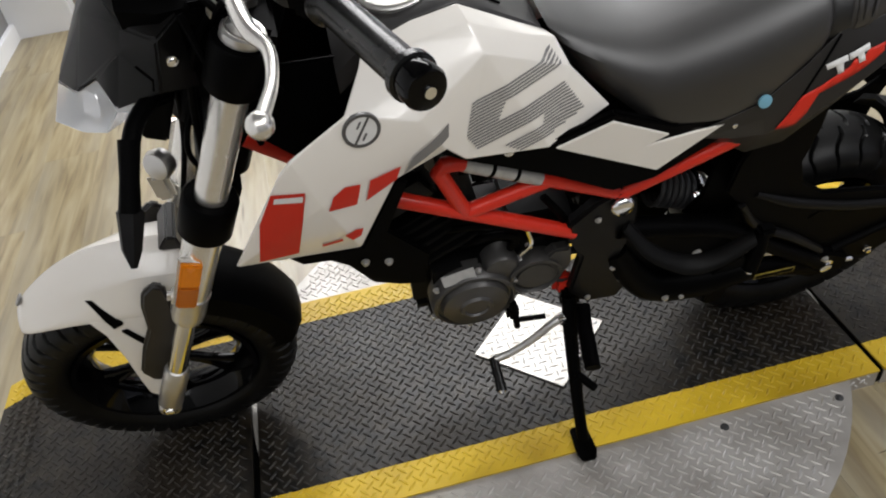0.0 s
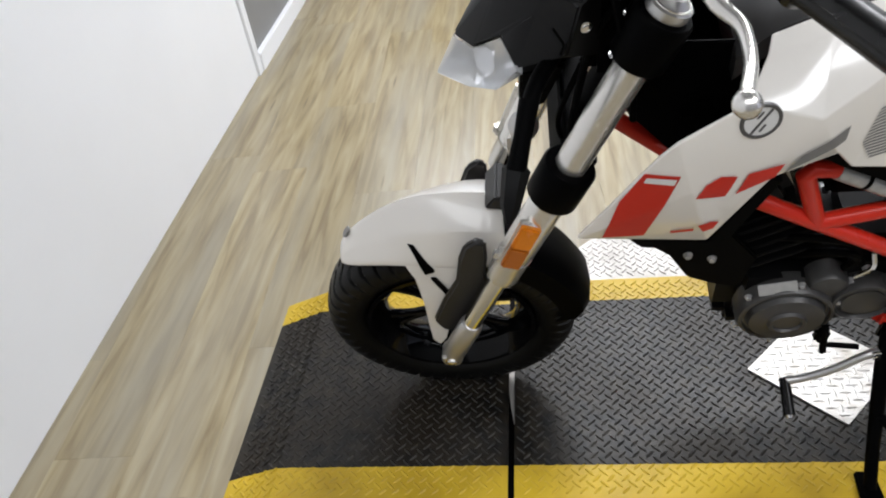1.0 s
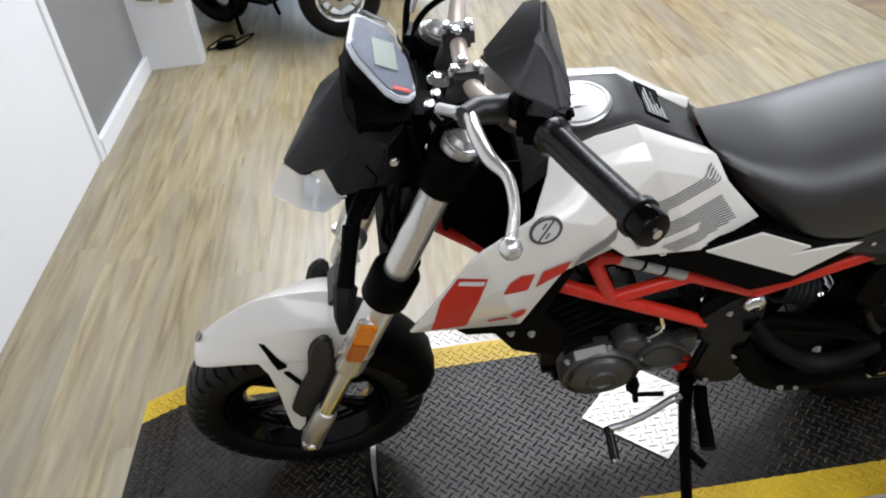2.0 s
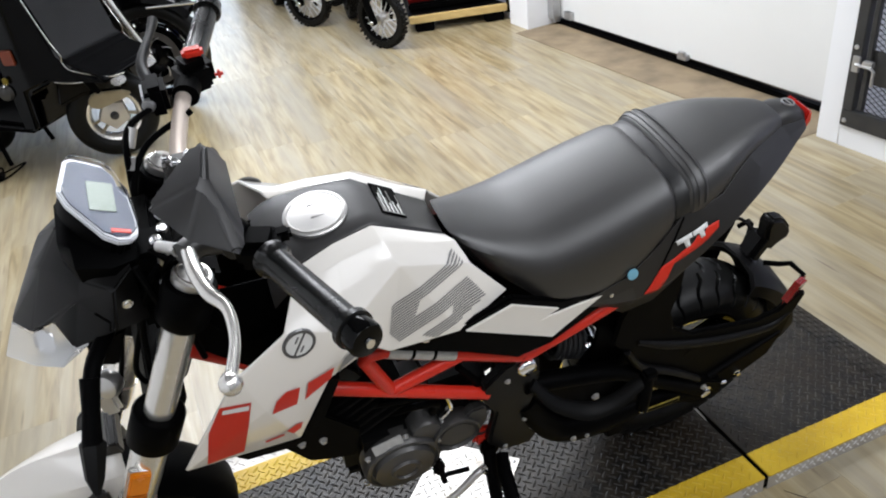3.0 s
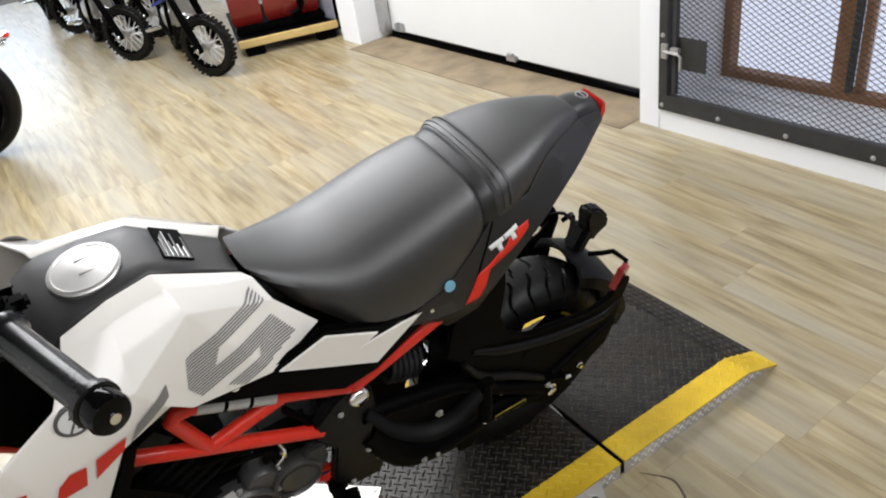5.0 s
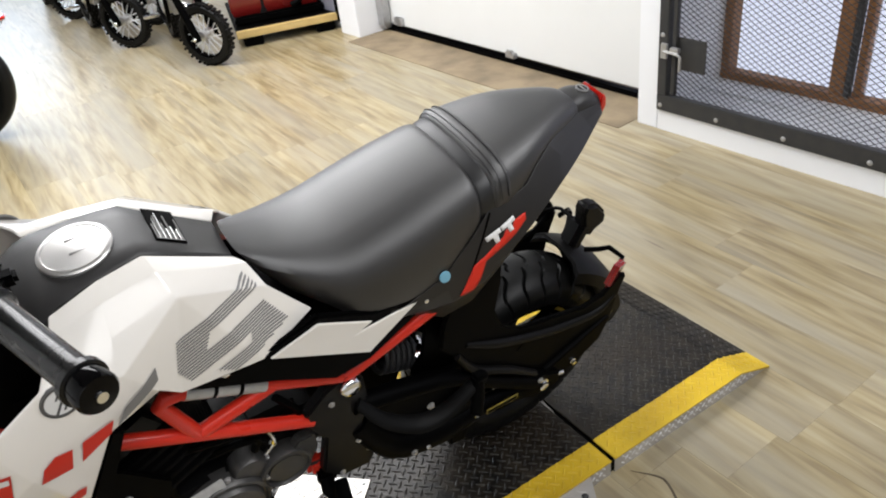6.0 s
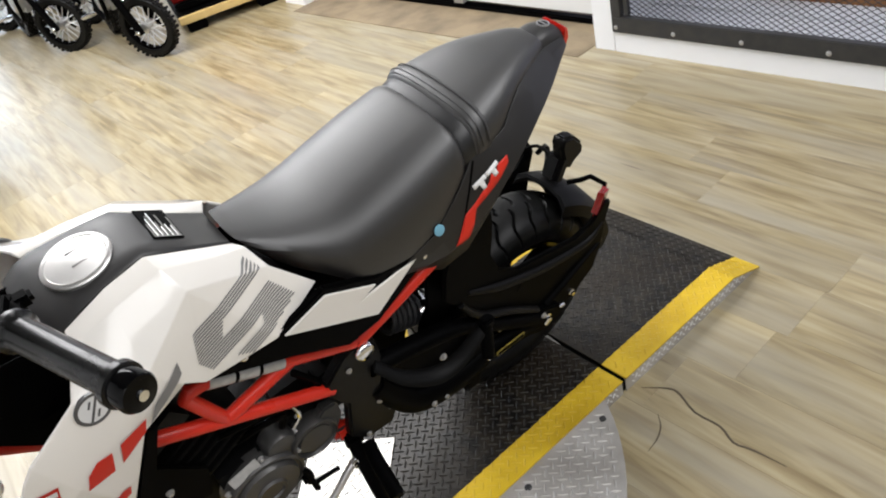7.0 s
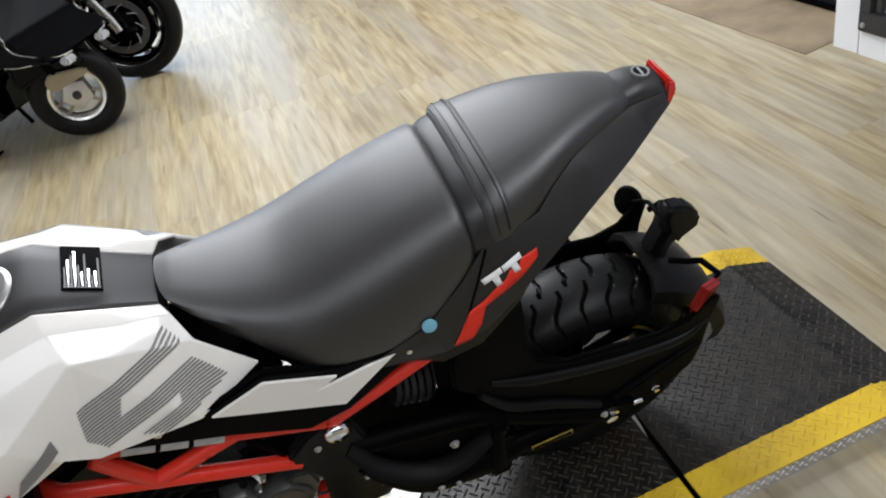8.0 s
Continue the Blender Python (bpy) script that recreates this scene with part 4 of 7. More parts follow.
def handlebar():
    line = [(0.385, -0.362, 1.056), (0.326, -0.20, 1.036), (0.285, -0.13, 1.018), (0.256, -0.05, 1.0), (0.252, 0.05, 1.0), (0.262, 0.12, 1.006), (0.291, 0.225, 1.022), (0.345, 0.36, 1.046)]
    bar = part("handlebar", tube(line, 0.0112, 16, 5), BARS, moto, "bare alloy handlebar")
    V = Vector

    def along(a, b, t):
        return V(a).lerp(V(b), t)

    for a, b, right in (((0.326, -0.20, 1.036), (0.385, -0.362, 1.056), False), ((0.30, 0.245, 1.026), (0.355, 0.385, 1.05), True)):
        pts = [along(a, b, t) for t in (0.0, 0.03, 0.06, 0.08, 0.5, 0.86)]
        grip = part("grip", tube(pts, [0.022, 0.022, 0.0175, 0.0165, 0.0165, 0.0165], 24), GRIP, moto, "black rubber grip")
        pts = [along(a, b, t) for t in (0.845, 0.85, 0.89, 0.90, 0.99, 1.01, 1.02)]
        part("grip_flange", tube(pts[:4], [0.0175, 0.0215, 0.0215, 0.0175], 24), GRIP, grip)
        part("bar_end", tube(pts[3:], [0.0185, 0.019, 0.017, 0.010], 24), GLOSS, grip, "gloss black bar end")
        part("end_screw", lathe([(0.005, 0), (0.005, 0.003)], along(a, b, 1.02), V(b) - V(a), 12), CHROME, grip)
    # risers and clamp
    for y in (-0.045, 0.045):
        part("riser", join(tube([(0.235, y, 0.955), (0.252, y, 1.0)], 0.018, 16), boxy((0.253, y, 1.004), (0.042, 0.028, 0.03), 0.006)), ENGINE, bar, "dark alloy bar riser")
        for dx in (-0.014, 0.014):
            part("riser_bolt", bolt((0.253 + dx, y, 1.018), (0, 0, 1), 0.005, 0.006), CHROME, bar)
    # left: switch block, clutch perch and lever
    part("switch_block", join(moved(boxy((0, 0, 0), (0.048, 0.045, 0.042), 0.010), Matrix.Translation((0.318, -0.178, 1.034)) @ Matrix.Rotation(radians(-22), 4, "Z")), boxy((0.345, -0.172, 1.04), (0.02, 0.018, 0.014), 0.004)), BLACK, moto)
    perch = part("clutch_perch", join(tube([(0.296, -0.150, 1.024), (0.287, -0.128, 1.018)], 0.019, 16), tube([(0.285, -0.14, 1.028), (0.255, -0.145, 1.035), (0.238, -0.16, 1.038)], [0.017, 0.016, 0.014], 14)), MIRRORSHELL, moto, "dark grey clutch perch with rubber boot")
    lever = join(tube([(0.245, -0.148, 1.04), (0.247, -0.19, 1.042), (0.256, -0.23, 1.042), (0.270, -0.257, 1.04), (0.270, -0.30, 1.04), (0.260, -0.342, 1.043)], [0.008, 0.009, 0.008, 0.0062, 0.0055, 0.0062], 14, 4), lathe([(0.002, -0.0115), (0.0075, -0.009), (0.011, -0.003), (0.011, 0.003), (0.0075, 0.009), (0.002, 0.0115)], (0.258, -0.353, 1.045), (0, 1, 0.1), 20))
    part("clutch_lever", lever, SILVER, perch, "polished clutch lever with ball end")
    # right: throttle housing with red switches, brake lever and reservoir
    box = part("throttle_housing", moved(boxy((0, 0, 0), (0.052, 0.05, 0.05), 0.011), Matrix.Translation((0.302, 0.232, 1.024)) @ Matrix.Rotation(radians(21), 4, "Z")), BLACK, moto)
    part("stop_switch", moved(boxy((0, 0, 0), (0.03, 0.018, 0.014), 0.004), Matrix.Translation((0.308, 0.236, 1.054))), REDVINYL, box, "red stop switch")
    part("start_button", boxy((0.336, 0.222, 1.02), (0.012, 0.012, 0.012), 0.004), REDVINYL, box, "red start button")
    br = part("brake_master", join(tube([(0.283, 0.185, 1.018), (0.29, 0.21, 1.02)], 0.019, 14), boxy((0.245, 0.185, 1.03), (0.03, 0.05, 0.045), 0.007)), BLACK, moto)
    part("brake_lever", tube([(0.24, 0.21, 1.035), (0.235, 0.26, 1.04), (0.255, 0.33, 1.045), (0.265, 0.37, 1.048)], [0.009, 0.008, 0.006, 0.008], 10, 4), GREYBLACK, br, "dark brake lever")
    part("brake_hose", tube([(0.24, 0.165, 1.025), (0.20, 0.13, 1.02), (0.185, 0.10, 0.97), (0.17, 0.08, 0.85)], 0.005, 8, 5), BLACK, br)
    part("fluid_window", boxy((0.2285, 0.185, 1.03), (0.004, 0.036, 0.026), 0.002), BEZEL, br, "pale fluid window")
    part("hose_fitting", join(tube([(0.205, 0.133, 1.02), (0.194, 0.118, 1.0)], 0.0075, 12), tube([(0.192, 0.112, 0.99), (0.187, 0.103, 0.975)], 0.0065, 12)), ALLOY, br, "bright hose fitting")
    part("banjo", lathe([(0.009, -0.008), (0.009, 0.008)], (0.235, 0.165, 1.03), (0.5, 1, 0), 10), GALV, br)
    # mirror on its stalk, folded inwards
    mir = part("mirror_stalk", join(tube([(0.30, -0.16, 1.045), (0.292, -0.20, 1.10), (0.288, -0.26, 1.17), (0.285, -0.29, 1.19)], 0.007, 10, 4), lathe([(0.014, 0), (0.014, 0.02), (0.009, 0.028)], (0.30, -0.158, 1.035), (0, 0, 1), 12)), BLACK, moto)
    top = bmesh.new()
    P = [top.verts.new(p) for p in ((0.235, -0.30, 1.218), (0.283, -0.254, 1.235), (0.300, -0.247, 1.226), (0.310, -0.256, 1.214), (0.309, -0.347, 1.197), (0.300, -0.362, 1.196), (0.262, -0.340, 1.207), (0.290, -0.312, 1.244), (0.297, -0.268, 1.248))]
    for f in ((0, 1, 8, 7), (1, 2, 8), (2, 3, 8), (3, 4, 7, 8), (4, 5, 7), (5, 6, 7), (6, 0, 7)):
        top.faces.new([P[i] for i in f])
    low = top.faces.new([P[i] for i in (6, 5, 4, 3, 2, 1, 0)])
    bmesh.ops.recalc_face_normals(top, faces=top.faces[:])
    shell = part("mirror_shell", bevelled(top, 0.005, 3, 8), MIRRORSHELL, mir, "grey-black faceted mirror shell")


handlebar()


def tank():
    # centre cover
    rows = [(0.318, 0.085, 0.872, 0.862), (0.34, 0.082, 0.892, 0.880), (0.363, 0.0745, 0.899, 0.8925), (0.388, 0.0685, 0.903, 0.8975), (0.413, 0.0635, 0.9065, 0.9022), (0.444, 0.0585, 0.9085, 0.9053), (0.471, 0.053, 0.909, 0.9062), (0.506, 0.047, 0.8855, 0.8833), (0.541, 0.044, 0.863, 0.8612), (0.580, 0.0405, 0.838, 0.836)]
    loops = [[Vector((x, y, z)) for y, z in ((-w, ze - 0.03), (-w, ze), (-w * 0.93, ze + 0.003), (-w * 0.5, zc), (0, zc + 0.002), (w * 0.5, zc), (w * 0.93, ze + 0.003), (w, ze), (w, ze - 0.03))] for x, w, zc, ze in rows]
    part("tank_cover", rings(loops), TANKGREY, moto, "matte dark grey tank cover")
    c, ax = Vector((0.406, -0.001, 0.9045)), Vector((-0.08, 0, 1))
    cap = part("fuel_cap", lathe([(0.046, -0.004), (0.046, 0.003), (0.0435, 0.0055), (0.040, 0.006), (0.0385, 0.0045), (0.030, 0.005), (0.012, 0.0065), (0.002, 0.007)], c, ax, 48), ALLOY, moto, "silver fuel cap")
    for y in (-0.013, 0.013):
        part("cap_groove", boxy((0.408, y, 0.9105), (0.020, 0.0022, 0.002), 0), GREYVINYL, cap)
    turn = Matrix.Translation((0.5145, 0.014, 0.8815)) @ Matrix.Rotation(radians(33), 4, "Y")
    badge = part("tank_plate", moved(boxy((0, 0, 0), (0.043, 0.070, 0.0025), 0.0008), turn), BLACK, moto, "small gloss black plate with bare silver bars")
    for k, high in enumerate((0.030, 0.042, 0.050, 0.056, 0.034, 0.022, 0.052, 0.028, 0.018, 0.024, 0.046)):
        part("bar", moved(boxy((-0.0175 + k * 0.0035, -0.031 + high / 2, 0.0016), (0.0019, high, 0.0006), 0), turn), CHROME if k % 2 else GREYVINYL, badge)
    part("bar", moved(boxy((0, -0.0315, 0.0016), (0.038, 0.002, 0.0006), 0), turn), GREYVINYL, badge)
    # faceted white side panels
    V = dict(A=(0.352, -0.0785, 0.889), B=(0.413, -0.0645, 0.9028), C=(0.471, -0.054, 0.9068), D=(0.541, -0.045, 0.8618), E=(0.582, -0.0415, 0.8375), T=(0.345, -0.106, 0.884), U=(0.411, -0.094, 0.894), W=(0.478, -0.080, 0.8965), X=(0.548, -0.069, 0.857), Y=(0.592, -0.062, 0.839), F=(0.605, -0.090, 0.812), G=(0.657, -0.107, 0.749), H=(0.49, -0.112, 0.873), I=(0.571, -0.13, 0.716), J=(0.455, -0.146, 0.742), K=(0.430, -0.154, 0.775), L=(0.363, -0.168, 0.757), M=(0.303, -0.168, 0.640), N=(0.139, -0.168, 0.652), O=(0.231, -0.183, 0.814), P=(0.248, -0.183, 0.833), Q=(0.318, -0.166, 0.868), R=(0.40, -0.160, 0.835), S=(0.27, -0.187, 0.755))
    faces = ("NMS", "MLS", "NSO", "OSP", "PSRQ", "SLKR", "ABUT", "BCWU", "CDXW", "DEYX", "TQRU", "URH", "UHW", "WHX", "XHF", "XFY", "FHI", "GFI", "IHJ", "JHK", "KHR")
    for s in (-1, 1):
        bm = bmesh.new()
        vs = {k: bm.verts.new((x, -y * s, z)) for k, (x, y, z) in V.items()}
        for f in faces:
            bm.faces.new([vs[k] for k in f])
        bmesh.ops.recalc_face_normals(bm, faces=bm.faces[:])
        ref = bm.faces[0]
        if ref.normal.y * s < 0:
            bmesh.ops.reverse_faces(bm, faces=bm.faces[:])
        me = bpy.data.meshes.new("tank_panel")
        bm.to_mesh(me)
        bm.free()
        me.materials.append(WHITE)
        ob = new("tank_panel", me)
        ob.parent = moto
        tagged(ob, "white faceted tank side panel with stripe decals")
        so = ob.modifiers.new("thick", "SOLIDIFY")
        so.thickness, so.offset = 0.006, -1
        be = ob.modifiers.new("edge", "BEVEL")
        be.width, be.segments, be.limit_method, be.angle_limit = 0.006, 3, "ANGLE", radians(9)
        me.shade_smooth()
        yield s, ob, V, faces


PANELS = {s: (ob, V, faces) for s, ob, V, faces in tank()}
_, PV, PF = PANELS[-1]
CORNERS = list(PV)
TREE = BVHTree.FromPolygons([Vector(PV[k]) for k in CORNERS], [[CORNERS.index(c) for c in f] for f in PF])


def on_panel(x, z):
    hit = TREE.ray_cast(Vector((x, -1, z)), Vector((0, 1, 0)))
    if hit[0]:
        return hit[0].y
    near = TREE.find_nearest(Vector((x, -0.14, z)))
    return near[0].y


def decal(name, outlines, mat, label, s=-1, lift=0.0016):
    """A thin film that follows the side panel; outlines in x and z."""
    bms = []
    for outline in outlines:
        bm = bmesh.new()
        bm.faces.new([bm.verts.new((x, 0, z)) for x, z in outline])
        bmesh.ops.triangulate(bm, faces=bm.faces[:])
        for _ in range(5):
            long = [e for e in bm.edges if e.calc_length() > 0.014]
            if not long:
                break
            bmesh.ops.subdivide_edges(bm, edges=long, cuts=1)
            bmesh.ops.triangulate(bm, faces=bm.faces[:])
        for v in bm.verts:
            v.co.y = (on_panel(v.co.x, v.co.z) - lift) * -s
        bms.append(bm)
    return part(name, join(*bms), mat, PANELS[s][0], label)


def flank_decals():
    for s in (-1, 1):
        # a slanted S of parallel stripes: t runs down the figure, from a to b along each stripe
        o, u, v = Vector((0.4687, 0.8186)), Vector((0.1112, 0.0187)), Vector((-0.0108, -0.0422))
        lines = []
        for k in range(24):
            t = 0.02 + k * 0.105
            if t < 0.5:
                spans = [(0.0, 1.0 + 0.33 * t)]
            elif t < 1.05:
                spans = [(0.0, 0.44 - 0.1 * (t - 0.5))]
            elif t < 1.62:
                spans = [(0.28 * (t - 1.0), 1.24 + 0.31 * (t - 1.08))]
            elif t < 1.95:
                spans = [(1.02, 1.24 + 0.31 * (t - 1.08))]
            else:
                spans = [(0.52 + 0.5 * (t - 1.95), min(1.24 + 0.31 * (t - 1.08), 1.58 - 1.3 * (t - 2.15)))]
            for p, q in spans:
                c0, c1, w = o + v * t + u * p, o + v * t + u * q, v * 0.029
                lines.append([tuple(c0 - w), tuple(c1 - w), tuple(c1 + w), tuple(c0 + w)])
        decal("stripe_decal", lines, GREYVINYL, "fine grey parallel stripes", s)
        decal("red_sticker", [[(0.1895, 0.735), (0.2152, 0.787), (0.255, 0.7845), (0.2225, 0.6605), (0.1705, 0.657)]], REDVINYL, "red sticker with white bar", s)
        decal("sticker_bar", [[(0.218, 0.781), (0.2515, 0.780), (0.249, 0.770), (0.215, 0.772)]], WHITEVINYL, "white bar", s, 0.0024)
        decal("red_sticker", [[(0.2753, 0.744), (0.285, 0.766), (0.3007, 0.776), (0.3195, 0.7715), (0.310, 0.738)]], REDVINYL, "red sticker", s)
        decal("red_sticker", [[(0.3316, 0.772), (0.371, 0.777), (0.363, 0.758), (0.3218, 0.7385)]], REDVINYL, "red sticker", s)
        decal("red_sticker", [[(0.254, 0.670), (0.282, 0.6745), (0.282, 0.669), (0.255, 0.6645)], [(0.286, 0.681), (0.301, 0.687), (0.311, 0.684), (0.306, 0.670), (0.294, 0.666)]], REDVINYL, "small red mark", s)
        decal("grey_wedge", [[(0.436, 0.812), (0.434, 0.793), (0.402, 0.776), (0.372, 0.762), (0.388, 0.785)]], GREYVINYL, "grey wedge decal", s)
        hit = TREE.ray_cast(Vector((0.333, -1, 0.846)), Vector((0, 1, 0)))
        p, nrm = hit[0], hit[1] if hit[1].y < 0 else -hit[1]
        if s > 0:
            p, nrm = Vector((p.x, -p.y, p.z)), Vector((nrm.x, -nrm.y, nrm.z))
        bd = part("badge", lathe([(0.0225, -0.002), (0.0225, 0.002), (0.0218, 0.0028), (0.0185, 0.0028), (0.0180, 0.0018)], p, nrm, 40), BADGEDARK, moto, "round dark grey ring badge")
        part("badge_face", lathe([(0.0189, 0.0), (0.0189, 0.0020), (0.003, 0.0021)], p, nrm, 32), WHITEVINYL, bd, "white badge face")
        flat = Matrix.Translation(p + nrm * 0.0026) @ nrm.to_track_quat("Z", "Y").to_matrix().to_4x4() @ Matrix.Rotation(radians(0), 4, "Z")
        slant = flat @ Matrix.Rotation(radians(-34), 4, "Z")
        part("badge_figure", join(*[moved(boxy((x, y, 0), (wide, l, 0.0008), 0.0), slant) for x, y, wide, l in ((0, 0, 0.0026, 0.036), (0.0065, -0.006, 0.0022, 0.010), (-0.0065, 0.006, 0.0022, 0.010))]), BADGEDARK, bd)
        tri = [(0.578, 0.714), (0.653, 0.744), (0.735, 0.702), (0.708, 0.689), (0.814, 0.702), (0.728, 0.634)]
        w = extruded(tri, 0, 0.004, 0.001)
        for q in w.verts:
            q.co.y = s * (0.128 + 0.006 * min(1, (q.co.x - 0.55) / 0.2) + q.co.y)
        part("side_panel_white", w, WHITE, moto, "white pointed side panel")
        w = extruded([(0.44, 0.77), (0.455, 0.745), (0.57, 0.722), (0.655, 0.755), (0.74, 0.715), (0.825, 0.708), (0.845, 0.685), (0.73, 0.612), (0.67, 0.60), (0.58, 0.655), (0.46, 0.715), (0.42, 0.74)], 0, 0.012, 0.003)
        for q in w.verts:
            q.co.y = s * (0.116 + 0.006 * min(1, (q.co.x - 0.55) / 0.2) + q.co.y)
        part("side_cover", w, BLACK, moto, "black side cover")
        lip = extruded([(0.20, 0.647), (0.303, 0.637), (0.362, 0.755), (0.378, 0.745), (0.33, 0.628), (0.29, 0.614), (0.22, 0.622)], 0, 0.05, 0.004)
        for q in lip.verts:
            q.co.y = s * (0.115 + q.co.y)
        part("shroud_lip", lip, BLACK, moto, "black lower shroud lip")
        part("side_screw", bolt((0.515, s * 0.129, 0.722), (0, s, 0), 0.005, 0.004), CHROME, moto)


flank_decals()


def body_fill():
    # Black blocks and plates added to close see-through gaps inside the bike.
    part("tank_body", boxy((0.44, 0, 0.775), (0.22, 0.16, 0.14), 0.03), BLACK, moto, "black tank underside")
    part("inner_fender", boxy((0.79, 0.05, 0.53), (0.26, 0.09, 0.28), 0.02), BLACK, moto)
    part("shock_gap_fill", extruded([(0.695, 0.24), (0.695, 0.66), (0.90, 0.69), (0.975, 0.66), (0.945, 0.52), (0.895, 0.42), (0.855, 0.30), (0.855, 0.24)], 0.010, 0.030, 0.006), BLACK, moto, "black plate behind the shock absorber")
    part("airbox", boxy((0.56, 0, 0.66), (0.20, 0.15, 0.13), 0.02), BLACK, moto, "black airbox")
    part("front_gap_fill", boxy((0.315, 0, 0.70), (0.09, 0.18, 0.17), 0.02), BLACK, moto)
    part("under_tray", extruded([(0.64, 0.73), (0.90, 0.74), (1.12, 0.82), (1.10, 0.77), (1.03, 0.71), (0.95, 0.66), (0.86, 0.63), (0.70, 0.61)], -0.07, 0.07, 0.01), BLACK, moto, "black seat tray")


body_fill()


def blackout_panels():
    # Black plates added to hide red frame tubes that lie in shade.
    for s in (-1, 1):
        part("blackout_panel", extruded([(0.205, 0.85), (0.24, 0.875), (0.34, 0.87), (0.345, 0.70), (0.275, 0.685), (0.205, 0.77)], 0.058 * s, 0.064 * s, 0.002), BLACK, moto, "added black panel hiding shaded frame tubes")


blackout_panels()


def seat_ring(x, w, top, bottom):
    """One cross-section: a crowned top, soft shoulders and sides that fall to the base."""
    half = [(0.0, 0.0), (0.32, -0.014), (0.57, -0.055), (0.75, -0.14), (0.875, -0.28), (0.95, -0.5), (1.0, -0.8), (0.985, -1.0)]
    d = top - bottom
    left = [Vector((x, -a * w, top + b * d)) for a, b in half]
    right = [Vector((x, a * w, top + b * d)) for a, b in half[1:]]
    return right[::-1] + left


def skin(rows):
    """A skin over cross-sections (x, half width, top, bottom), smoothed along x."""
    line = spline([Vector(r[1:4]) for r in rows], 4)
    xs = spline([Vector((r[0], 0, 0)) for r in rows], 4)
    return rings([seat_ring(a.x, *b) for a, b in zip(xs, line)])


def slanted(bm, x_end, z_ref, rate):
    """Leans the front end of a seat back towards its base."""
    for v in bm.verts:
        v.co.x += max(0.0, (z_ref - v.co.z)) * rate * max(0.0, 1 - (v.co.x - x_end) / 0.14)
    return bm


def seat():
    rows = [(0.583, 0.051, 0.847, 0.775), (0.60, 0.073, 0.833, 0.758), (0.65, 0.103, 0.816, 0.735), (0.72, 0.127, 0.811, 0.706), (0.79, 0.135, 0.827, 0.700), (0.86, 0.133, 0.846, 0.722), (0.915, 0.123, 0.857, 0.765), (0.936, 0.117, 0.858, 0.784), (0.944, 0.108, 0.850, 0.790)]
    part("rider_seat", slanted(skin(rows), 0.58, 0.847, 0.62), SEAT, moto, "black vinyl rider seat")
    rows = [(0.936, 0.104, 0.845, 0.79), (0.945, 0.113, 0.8535, 0.79), (0.962, 0.115, 0.858, 0.797), (0.972, 0.112, 0.857, 0.80)]
    part("seat_gap", skin(rows), SEATDARK, moto, "dark seat step")
    rows = [(0.962, 0.110, 0.856, 0.80), (0.970, 0.1175, 0.865, 0.802), (1.0, 0.114, 0.871, 0.808), (1.03, 0.106, 0.8755, 0.818), (1.055, 0.095, 0.879, 0.834), (1.09, 0.078, 0.8815, 0.848), (1.13, 0.060, 0.881, 0.849), (1.165, 0.045, 0.877, 0.848), (1.185, 0.035, 0.871, 0.848), (1.192, 0.030, 0.864, 0.847)]
    part("pillion_seat", skin(rows), SEAT, moto, "black vinyl pillion seat")
    rows = [(0.955, 0.110, 0.806, 0.76), (1.0, 0.109, 0.812, 0.78), (1.03, 0.103, 0.822, 0.79), (1.055, 0.093, 0.838, 0.80), (1.09, 0.077, 0.852, 0.81), (1.14, 0.054, 0.853, 0.82), (1.20, 0.032, 0.853, 0.83)]
    part("seat_base", skin(rows), BLACK, moto, "black recess under the pillion seat")
    # strap across the seat
    loops = []
    for x in (0.968, 0.971, 0.992, 0.995):
        lift = 0.0022 if 0.97 < x < 0.994 else 0.0004
        base = seat_ring(x, 0.1178 - (x - 0.968) * 0.1, 0.8655 + (x - 0.97) * 0.2, 0.804)
        loops.append([p + Vector((0, math.copysign(lift, p.y) if abs(p.y) > 0.08 else 0, lift)) for p in base])
    st = part("seat_strap", rings(loops), SEAT, moto, "black stitched seat strap")
    for x in (0.975, 0.9885):
        line = [p + Vector((0, math.copysign(0.0026, p.y) if abs(p.y) > 0.08 else 0, 0.0028)) for p in seat_ring(x, 0.1178 - (x - 0.968) * 0.1, 0.8655 + (x - 0.97) * 0.2, 0.804)][1:-1]
        part("stitching", tube(line, 0.0008, 6, 3), SEATDARK, st, "dark stitching")


seat()


